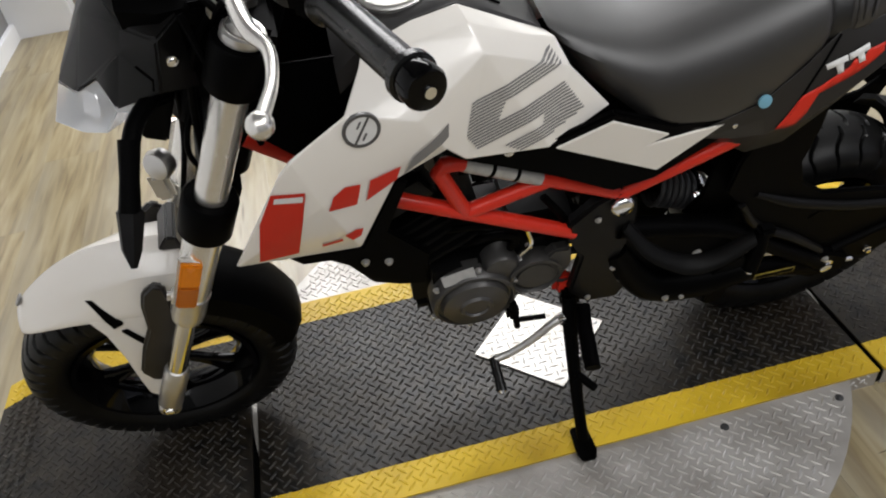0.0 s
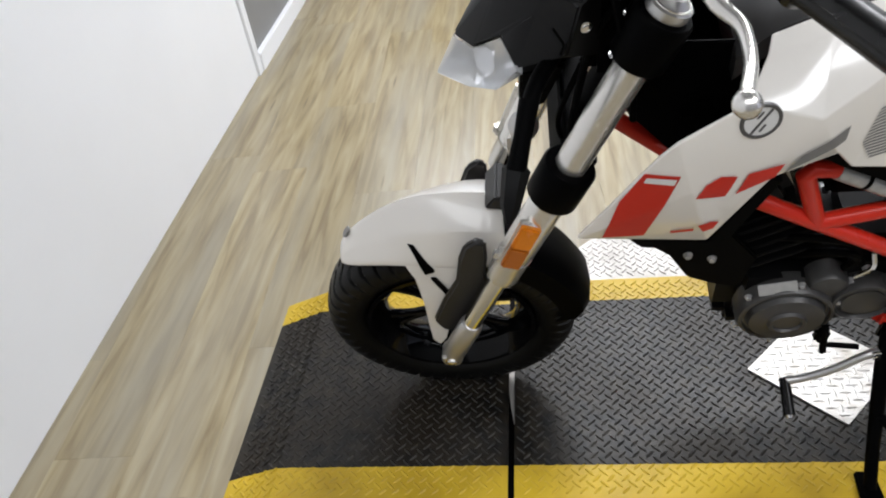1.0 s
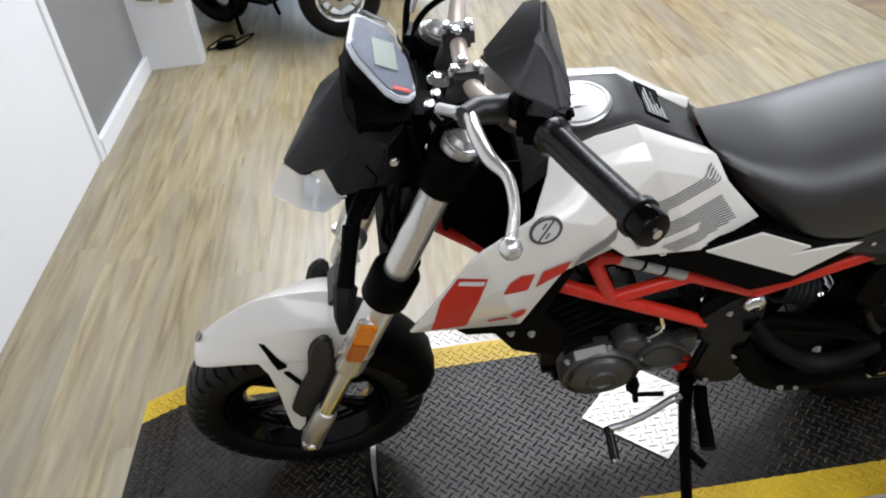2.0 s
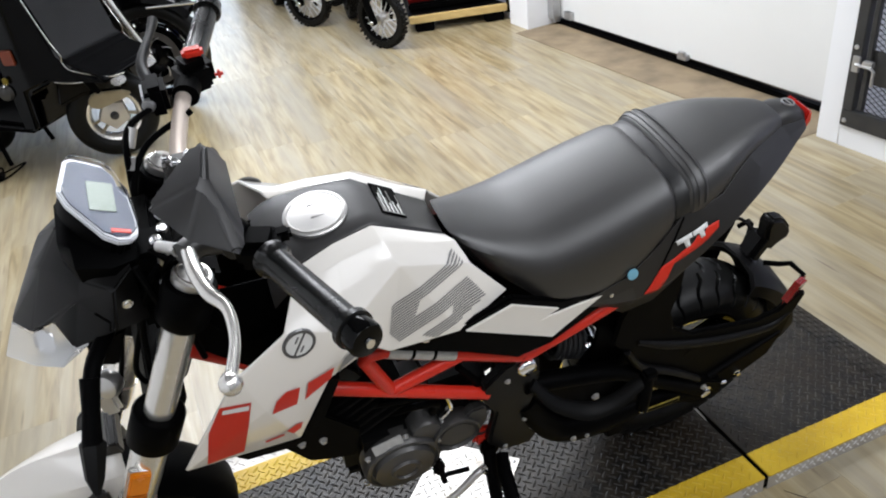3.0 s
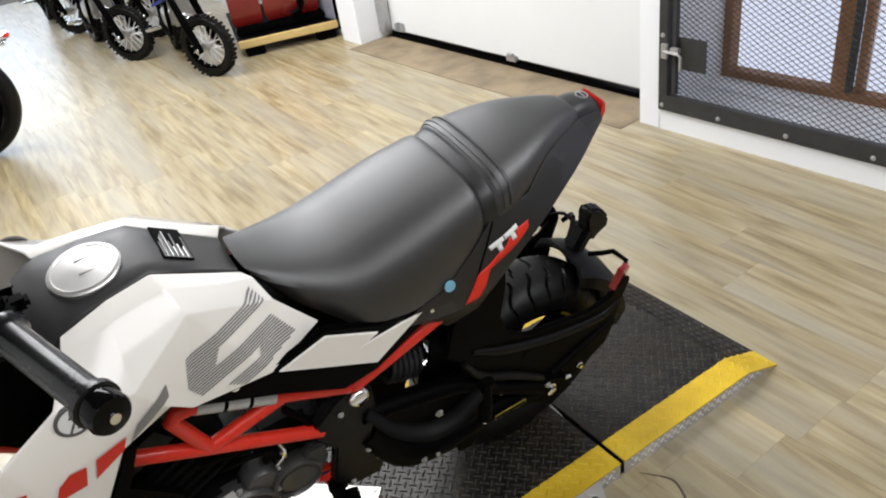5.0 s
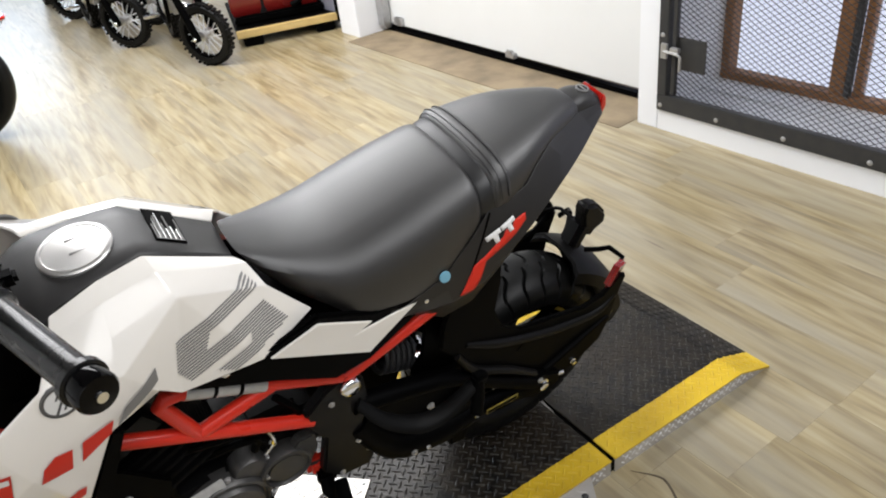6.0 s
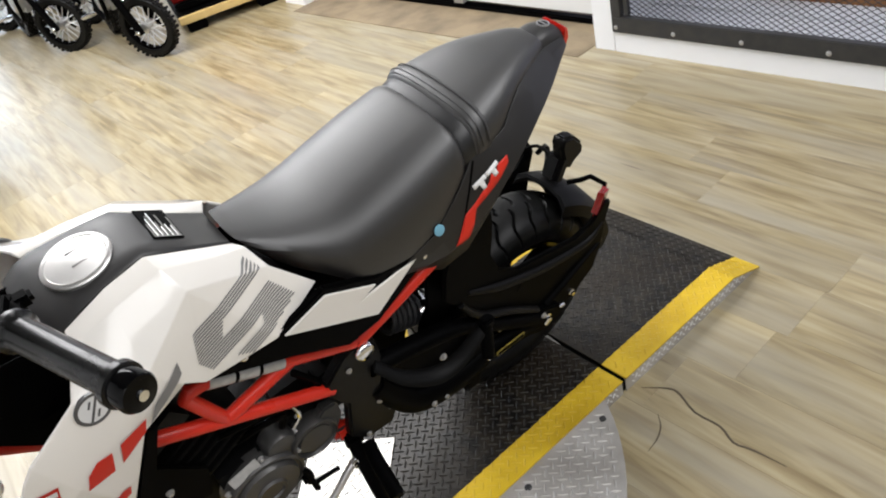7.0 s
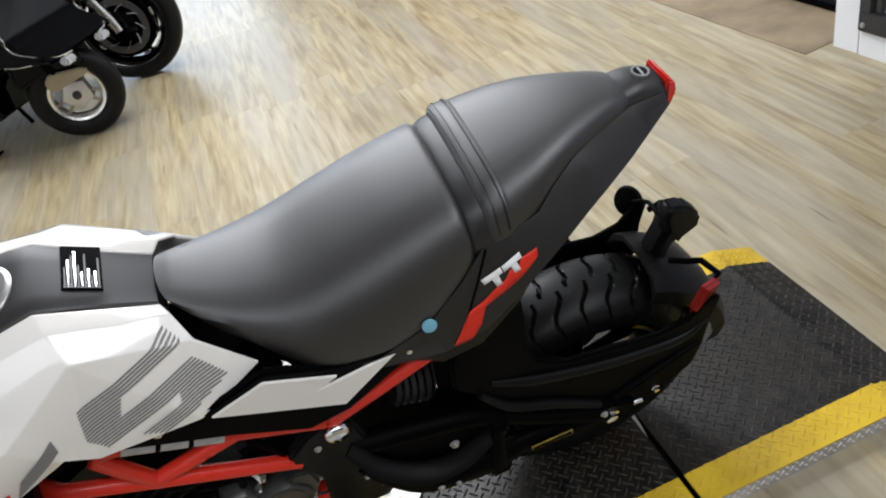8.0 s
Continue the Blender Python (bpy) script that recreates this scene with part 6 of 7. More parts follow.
def rear_guard():
    loops = []
    for a in np.linspace(radians(63), radians(0), 22):
        r = TYRE_R + 0.020 + 0.012 * math.sin(math.pi * min(1, (radians(68) - a) / radians(75)))
        out = Vector((math.cos(a), 0, math.sin(a)))
        c = AXLE_R + out * r
        w = 0.090 - 0.016 * max(0, a) - 0.02 * max(0, radians(15) - a) / radians(15)
        loops.append([c + out * h + Vector((0, y, 0)) for y, h in ((-w, -0.03), (-w * 0.97, -0.004), (-w * 0.7, 0.010), (0, 0.016), (w * 0.7, 0.010), (w * 0.97, -0.004), (w, -0.03), (w * 0.93, -0.015), (w * 0.6, 0.004), (0, 0.010), (-w * 0.6, 0.004), (-w * 0.93, -0.015))])
    g = part("rear_mudguard", rings(loops), GREYBLACK, moto, "black swing-arm mudguard carrier")
    for s in (-1, 1):
        y = 0.112 * s
        arm = extruded([(0.875, 0.585), (0.90, 0.655), (0.99, 0.675), (0.992, 0.625), (0.986, 0.555), (1.004, 0.505), (1.053, 0.466), (1.13, 0.450), (1.215, 0.430), (1.262, 0.440), (1.296, 0.478), (1.318, 0.470), (1.306, 0.418), (1.300, 0.345), (1.284, 0.288), (1.218, 0.238), (1.156, 0.236), (1.09, 0.262), (1.0, 0.355), (0.93, 0.405), (0.905, 0.475), (0.87, 0.52)], y - 0.006, y + 0.006, 0.004, 3)
        part("side_arm", arm, BLACK, g, "black side arm")
        part("arm_rib", tube([(0.905, 0.118 * s, 0.482), (0.945, 0.121 * s, 0.420), (1.02, 0.122 * s, 0.368), (1.10, 0.122 * s, 0.300)], [0.008, 0.011, 0.011, 0.010], 10, 4, 0.8), GREYBLACK, g)
        part("arm_rib", tube([(0.925, 0.116 * s, 0.50), (0.99, 0.119 * s, 0.465), (1.055, 0.119 * s, 0.438), (1.14, 0.119 * s, 0.412), (1.25, 0.117 * s, 0.395), (1.298, 0.114 * s, 0.42)], [0.006, 0.010, 0.010, 0.010, 0.009, 0.006], 10, 4), GREYBLACK, g)
        part("arm_slot", extruded([(1.045, 0.402), (1.06, 0.418), (1.10, 0.412), (1.112, 0.39), (1.085, 0.382)], 0.1175 * s, 0.1195 * s, 0.001), BLACK, g, "dark slot")
        part("gusset", tube([(1.13, 0.117 * s, 0.29), (1.21, 0.118 * s, 0.33), (1.29, 0.116 * s, 0.36)], [0.012, 0.010, 0.006], 10, 3, 0.7), BLACK, g)
        if s < 0:
            part("reflector", moved(boxy((0, 0, 0), (0.046, 0.014, 0.062), 0.0065, None, 4), Matrix.Translation((1.292, -0.108, 0.478)) @ Matrix.Rotation(radians(20), 4, "Y") @ Matrix.Rotation(radians(20), 4, "Z")), REDDIM, g, "red rear reflector")
        part("loop", tube([(1.275, 0.03 * s, 0.488), (1.298, 0.048 * s, 0.492), (1.312, 0.062 * s, 0.502), (1.330, 0.086 * s, 0.485), (1.312, 0.094 * s, 0.468)], 0.0055, 8), BLACK, g)
        part("arm_bolt", bolt((1.213, 0.118 * s, 0.258), (0, s, 0), 0.006, 0.007), CHROME, g)
    part("lamp_post", join(boxy((1.280, 0.008, 0.505), (0.034, 0.045, 0.07), 0.010, Matrix.Rotation(radians(25), 4, "Y")), extruded([(1.273, 0.566), (1.280, 0.588), (1.312, 0.580), (1.341, 0.544), (1.340, 0.522), (1.315, 0.508), (1.300, 0.490), (1.282, 0.526)], -0.014, 0.020, 0.007, 3)), GREYBLACK, g, "plate lamp housing")
    part("rear_indicator", join(tube([(1.30, 0.03, 0.505), (1.305, 0.085, 0.50), (1.292, 0.115, 0.478)], 0.004, 10, 3), lathe([(0.012, -0.012), (0.026, -0.006), (0.029, 0.0), (0.026, 0.006), (0.012, 0.010)], (1.292, 0.128, 0.468), (-0.7, -0.3, 0.4), 20)), BLACK, g, "black round mirror-like indicator")
    part("hub_blank", lathe([(0.03, 0), (0.034, 0.02)], AXLE_R + Vector((0, -0.075, 0)), (0, -1, 0), 24), DARKSTEEL, moto)


rear_guard()


def cables():
    for pts, r in (([(0.265, -0.12, 1.02), (0.215, -0.10, 0.98), (0.20, -0.075, 0.90), (0.24, -0.06, 0.80)], 0.0045), ([(0.285, 0.15, 1.015), (0.21, 0.12, 0.99), (0.18, 0.07, 0.93), (0.22, 0.03, 0.82)], 0.0045), ([(0.30, -0.15, 1.02), (0.24, -0.09, 1.0), (0.17, -0.085, 0.92), (0.14, -0.08, 0.80), (0.13, -0.08, 0.70)], 0.005), ([(0.12, 0.06, 0.92), (0.10, 0.085, 0.80), (0.075, 0.09, 0.66), (0.0, 0.09, 0.45)], 0.0045), ([(0.15, -0.07, 0.86), (0.12, -0.075, 0.78), (0.13, -0.05, 0.70)], 0.004)):
        part("cable", tube(pts, r, 8, 6), BLACK, moto)
    br = part("steering_bracket", join(boxy((0.182, 0, 0.90), (0.05, 0.15, 0.12), 0.010), boxy((0.20, -0.055, 0.965), (0.045, 0.06, 0.035), 0.008)), BLACK, moto, "black bracket behind the instrument")
    for x, y, z in ((0.20, -0.076, 0.93), (0.186, -0.076, 0.875), (0.205, -0.06, 0.983), (0.215, -0.04, 0.983)):
        part("bracket_bolt", bolt((x, y, z), (0.2, -0.7, 0.7), 0.0055, 0.005), CHROME, br)
    for pts in ([(0.20, -0.09, 1.0), (0.225, -0.10, 0.96), (0.235, -0.085, 0.90), (0.25, -0.07, 0.84)], [(0.178, -0.10, 0.985), (0.19, -0.115, 0.93), (0.205, -0.10, 0.86), (0.21, -0.085, 0.78)], [(0.27, -0.10, 1.005), (0.24, -0.09, 0.985), (0.215, -0.095, 0.95), (0.20, -0.10, 0.90)]):
        part("cable", tube(pts, 0.0045, 8, 5), BLACK, moto)
    part("ignition", lathe([(0.018, 0), (0.018, 0.018), (0.012, 0.022), (0.004, 0.022)], (0.222, 0, 0.955), (0.1, 0, 1), 18), CHROME, moto)
    part("horn", join(lathe([(0.008, -0.016), (0.018, -0.012), (0.021, 0.0), (0.018, 0.008), (0.006, 0.012)], (0.074, -0.060, 0.755), (-0.5, -0.8, 0.3), 24), boxy((0.064, -0.058, 0.715), (0.026, 0.014, 0.05), 0.006)), ALLOY, moto, "pale cast horn and bracket")
    part("stem_nut", join(bolt((0.262, 0, 0.958), (0.42, 0, 0.9), 0.016, 0.012), lathe([(0.021, 0), (0.021, 0.003)], (0.262, 0, 0.955), (0.42, 0, 0.9), 24)), ALLOY, moto, "bright steering stem nut")
    for a, b in (((0.236, -0.150, 1.038), (0.214, -0.118, 1.022)), ((0.212, -0.088, 0.985), (0.204, -0.080, 0.958)), ((0.232, -0.112, 0.975), (0.238, -0.100, 0.945))):
        part("cable_adjuster", join(tube([a, b], 0.0068, 12), lathe([(0.0085, 0), (0.0085, 0.006)], a, Vector(b) - Vector(a), 6)), ALLOY, moto, "bright cable adjuster")
    for y in (-0.03, 0.03):
        part("clamp_bolt", bolt((0.25, y, 1.019), (0, 0, 1), 0.005, 0.006), CHROME, moto)


cables()

# ---- the vehicles and things behind ----
CHROMEDIRTY = material("dull_chrome", (0.62, 0.61, 0.58), 0.22, metal=1.0, second=(0.5, 0.49, 0.46), scale=30)
BLUEPLASTIC = material("blue_plastic", (0.02, 0.05, 0.35), 0.35)
DISC = material("worn_disc", (0.09, 0.085, 0.08), 0.4, metal=0.6, second=(0.05, 0.046, 0.042), scale=25)
TAN = material("tan_metal", (0.32, 0.28, 0.19), 0.4, metal=0.5, second=(0.25, 0.21, 0.14))
PINE = material("pine_board", (0.55, 0.40, 0.16), 0.6, second=(0.42, 0.29, 0.10), scale=18, bump=0.4)
REDSHELL = material("red_shell", (0.21, 0.012, 0.012), 0.25, coat=0.3, second=(0.15, 0.009, 0.009), scale=5)


def knobby(radius, width, rim, centre):
    base = lathe([(rim, -width * 0.45), (rim + 0.02, -width * 0.5), (radius - 0.018, -width * 0.48), (radius - 0.010, -width * 0.3), (radius - 0.008, 0), (radius - 0.010, width * 0.3), (radius - 0.018, width * 0.48), (rim + 0.02, width * 0.5), (rim, width * 0.45)], centre, (0, 1, 0), 48, closed=True)
    knobs = []
    for k in range(40):
        a = 2 * math.pi * k / 40
        turn = Matrix.Rotation(-a, 4, "Y")
        for y in ((-0.36, 0.0, 0.36) if k % 2 else (-0.2, 0.2)):
            knobs.append(moved(boxy((radius - 0.006, y * width, 0), (0.012, 0.016, 0.015), 0, seg=1), Matrix.Translation(centre) @ turn))
    return join(base, *knobs)


def wire_wheel(parent, name, centre, radius, rim, width, m=None):
    """Spoked wheel of a dirt bike; m steers it."""
    m = m or Matrix.Identity(4)
    c = Vector(centre)
    w = part(name, moved(join(lathe([(rim - 0.012, -0.016), (rim + 0.004, -0.02), (rim + 0.004, 0.02), (rim - 0.012, 0.016), (rim - 0.008, 0)], centre, (0, 1, 0), 48, closed=True)), m), BLACK, parent, "black rim")
    part("tyre", moved(knobby(radius, width, rim, centre), m), RUBBER, w, "knobby black tyre")
    part("hub", moved(lathe([(0.012, -0.05), (0.03, -0.045), (0.034, -0.025), (0.02, -0.02), (0.02, 0.02), (0.034, 0.025), (0.03, 0.045), (0.012, 0.05)], centre, (0, 1, 0), 24), m), ALLOY, w)
    for k in range(18):
        a = 2 * math.pi * k / 18
        b = a + (0.35 if k % 2 else -0.35)
        s = 0.022 if k % 4 < 2 else -0.022
        p, q = c + Vector((0.03 * math.cos(b), s, 0.03 * math.sin(b))), c + Vector(((rim - 0.008) * math.cos(a), 0, (rim - 0.008) * math.sin(a)))
        part("spoke", moved(tube([p, q], 0.0032, 6), m), SPOKE, w)
    return w


def dirt_bike():
    """Small pit bike facing -x, on its wheels at z = 0, front wheel turned."""
    b = thing("dirt_bike", "black pit bike with knobby spoked wheels and silver engine", "dirt bike", group="row of dirt bikes")
    r, rim = 0.190, 0.140
    st = Matrix.Translation((0.06, 0, 0)) @ Matrix.Rotation(radians(40), 4, "Z") @ Matrix.Translation((-0.06, 0, 0))
    wire_wheel(b, "front_wheel", (0, 0, r), r, rim, 0.058, st)
    wire_wheel(b, "rear_wheel", (0.93, 0, 0.18), 0.18, 0.12, 0.078)
    for s in (-1, 1):
        leg = part("fork_leg", moved(join(tube([(-0.005, 0.085 * s, r - 0.02), (0.0, 0.085 * s, r), (0.10, 0.085 * s, 0.50)], [0.02, 0.024, 0.022], 14), tube([(0.10, 0.085 * s, 0.50), (0.22, 0.085 * s, 0.85)], 0.017, 14)), st), BLACK, b)
        part("axle_nut", moved(bolt((0, 0.108 * s, r), (0, s, 0), 0.010, 0.01), st), CHROME, leg)
        part("swing_arm", tube([(0.62, 0.07 * s, 0.32), (0.80, 0.075 * s, 0.26), (0.93, 0.075 * s, 0.18)], 0.016, 10), BLACK, b)
        part("frame_tube", tube([(0.24, 0.03 * s, 0.72), (0.30, 0.09 * s, 0.45), (0.36, 0.10 * s, 0.24), (0.55, 0.10 * s, 0.22), (0.66, 0.09 * s, 0.36), (0.60, 0.06 * s, 0.62)], 0.014, 10, 3), BLACK, b)
        part("footpeg", boxy((0.60, 0.17 * s, 0.24), (0.05, 0.10, 0.018), 0.004), CHROMEDIRTY, b)
        part("side_plate", extruded([(0.22, 0.74), (0.36, 0.80), (0.60, 0.70), (0.95, 0.72), (0.90, 0.62), (0.60, 0.56), (0.40, 0.50), (0.26, 0.58)], 0.09 * s, 0.10 * s, 0.003), BLUEPLASTIC, b, "blue plastic side plate")
    e = part("engine", join(boxy((0.50, 0, 0.33), (0.18, 0.15, 0.16), 0.03), lathe([(0.03, -0.10), (0.05, -0.098), (0.062, -0.085), (0.062, 0.085), (0.05, 0.098), (0.03, 0.10)], (0.53, 0, 0.31), (0, 1, 0), 32), lathe([(0.02, -0.09), (0.034, -0.084), (0.034, 0.084), (0.02, 0.09)], (0.45, 0, 0.34), (0, 1, 0), 24), boxy((0.38, 0, 0.36), (0.12, 0.08, 0.08), 0.012)), ALLOY, b, "silver engine")
    for k in range(6):
        part("fin", boxy((0.33 + k * 0.014, 0, 0.365), (0.005, 0.13, 0.12), 0.001), ALLOY, e)
    part("header_pipe", tube([(0.32, 0, 0.33), (0.25, -0.04, 0.30), (0.25, -0.08, 0.24), (0.32, -0.12, 0.20), (0.48, -0.13, 0.21), (0.62, -0.12, 0.30), (0.85, -0.11, 0.48)], 0.021, 12, 5), CHROME, b, "bright header pipe")
    part("front_fender", moved(extruded([(-0.28, 0.50), (-0.10, 0.545), (0.12, 0.53), (0.28, 0.46), (0.28, 0.45), (0.12, 0.515), (-0.10, 0.53), (-0.28, 0.49)], -0.06, 0.06, 0.002), st), BLUEPLASTIC, b, "blue fender")
    part("seat", boxy((0.72, 0, 0.75), (0.55, 0.15, 0.07), 0.025), BLACK, b)
    part("handlebar", moved(tube([(0.30, -0.34, 0.98), (0.25, -0.16, 0.96), (0.22, -0.05, 0.90), (0.22, 0.05, 0.90), (0.25, 0.16, 0.96), (0.30, 0.34, 0.98)], 0.011, 10, 4), st), BLACK, b)
    part("kick_stand", tube([(0.58, -0.10, 0.22), (0.62, -0.24, 0.0)], 0.009, 8), BLACK, b)
    return b


pit = dirt_bike()
pit.matrix_world = pose(1.565, 3.76, FLOOR, 0, 0, 85)
copy_thing(pit, pose(1.30, 4.68, FLOOR, 0, 0, 92))
copy_thing(pit, pose(1.60, 5.16, FLOOR, 0, 0, 92))
copy_thing(pit, pose(1.17, 6.05, FLOOR, 0, 0, 92))


def cruiser():
    """Large black touring motorcycle facing +x; the front wheel stands at x = 0."""
    b = thing("touring_motorcycle", "large black touring motorcycle with chrome fender trim", "motorcycle", pose(0.22, 3.60, FLOOR, 0, 0, -14))
    r, c = 0.302, (0, 0, 0.302)
    w = part("front_wheel", join(lathe([(0.20, -0.05), (0.222, -0.052), (0.226, -0.045), (0.205, -0.02), (0.2, 0), (0.205, 0.02), (0.226, 0.045), (0.222, 0.052), (0.20, 0.05), (0.188, 0)], c, (0, 1, 0), 56, closed=True), lathe([(0.02, -0.06), (0.05, -0.055), (0.055, 0.055), (0.02, 0.06)], c, (0, 1, 0), 28)), GLOSS, b, "cast wheel with bright lip")
    part("tyre", tyre(r, 0.13, 0.215, c, 0), RUBBER, w)
    for s in (-1, 1):
        part("wheel_face", lathe([(0.05, 0.030 * s), (0.175, 0.030 * s), (0.175, 0.022 * s), (0.05, 0.022 * s)], c, (0, 1, 0), 48, closed=True), GLOSS, w, "black wheel face")
        for k in range(9):
            an = 2 * math.pi * k / 9 + 0.15
            arc = [Vector(c) + Vector((0.178 * math.cos(an + q), 0.034 * s, 0.178 * math.sin(an + q))) for q in (-0.12, -0.06, 0, 0.06, 0.12)]
            part("slot_edge", tube(arc, [0.004, 0.009, 0.010, 0.009, 0.004], 8, 2, 0.5), CHROMEDIRTY, w, "bright cast slot edge")
            hook = [Vector(c) + Vector((rr * math.cos(an + (0.147 - rr) * 9), 0.0735 * s, rr * math.sin(an + (0.147 - rr) * 9))) for rr in (0.085, 0.105, 0.125)]
            part("disc_slot", tube(hook, [0.003, 0.004, 0.003], 6, 2, 0.4), GALV, w, "curved slot edge of the disc")
        part("rim_lip", lathe([(0.214, 0.046 * s), (0.224, 0.054 * s), (0.228, 0.048 * s), (0.222, 0.044 * s)], c, (0, 1, 0), 56, closed=True), CHROMEDIRTY, w, "bright rim lip")
    for k in range(9):
        a = 2 * math.pi * k / 9
        d, e = Vector((math.cos(a), 0, math.sin(a))), Vector((math.cos(a + 0.25), 0, math.sin(a + 0.25)))
        part("spoke", tube([Vector(c) + d * 0.05, Vector(c) + e * 0.20], [0.014, 0.010], 8), GLOSS, w)
    for s in (-1, 1):
        part("brake_disc", lathe([(0.112, 0), (0.147, 0), (0.147, 0.005), (0.112, 0.005)], (0, 0.066 * s, 0.302), (0, 1, 0), 48, closed=True), DISC, w, "worn steel brake disc")
        part("disc_carrier", lathe([(0.035, 0), (0.088, 0), (0.088, 0.006), (0.035, 0.006)], (0, 0.070 * s, 0.302), (0, 1, 0), 32, closed=True), GLOSS, w)
        part("fork_leg", tube([(0.0, 0.105 * s, 0.29), (-0.02, 0.105 * s, 0.36), (-0.20, 0.105 * s, 0.82)], [0.026, 0.030, 0.030], 18), CHROMEDIRTY, b, "dull chrome fork leg")
        part("caliper", boxy((-0.12, 0.085 * s, 0.36), (0.06, 0.06, 0.11), 0.015), BLACK, b)
    loops = []
    for a in np.linspace(radians(38), radians(175), 22):
        out = Vector((math.cos(a), 0, math.sin(a)))
        p = Vector(c) + out * (r + 0.05)
        loops.append([p + out * h + Vector((0, y, 0)) for y, h in ((-0.085, -0.05), (-0.082, -0.01), (-0.05, 0.014), (0, 0.02), (0.05, 0.014), (0.082, -0.01), (0.085, -0.05), (0.075, -0.02), (0, 0.008), (-0.075, -0.02))])
    f = part("front_fender", rings(loops), GLOSS, b, "deep gloss black fender")
    for s in (-1, 1):
        line = [Vector((0.05 + 0.31 * t, 0.088 * s, 0.575 - 0.01 * t)) for t in np.linspace(0, 1, 6)]
        part("trim", tube(line, 0.008, 8), CHROME, f, "chrome trim strip")
    part("fender_tip", boxy((0.345, 0, 0.585), (0.06, 0.15, 0.03), 0.012), CHROME, f, "chrome fender tip")
    part("tip_lamp", boxy((0.372, 0, 0.592), (0.02, 0.06, 0.018), 0.006), REDLENS, f, "small red lamp")
    part("fairing", extruded([(-0.05, 0.78), (0.02, 0.95), (-0.10, 1.15), (-0.45, 1.1), (-0.5, 0.8), (-0.2, 0.72)], -0.22, 0.22, 0.06, 3), GLOSS, b)
    part("body", extruded([(-0.35, 0.20), (-0.36, 0.75), (-0.7, 0.95), (-1.2, 0.80), (-1.7, 0.85), (-1.9, 0.5), (-1.5, 0.25), (-0.9, 0.16)], -0.24, 0.24, 0.05, 3), GLOSS, b, "black engine and bodywork")
    part("rear_wheel", tyre(0.31, 0.15, 0.2, (-1.6, 0, 0.31), 0), RUBBER, b)
    part("side_reflector", boxy((-0.24, -0.14, 0.70), (0.02, 0.012, 0.09), 0.004, Matrix.Rotation(radians(-25), 4, "Y")), ORANGE, b, "orange reflector")
    part("blue_cloth", boxy((-0.02, 0.0, 0.70), (0.10, 0.14, 0.05), 0.02), BLUEPLASTIC, b, "blue plastic piece")


cruiser()


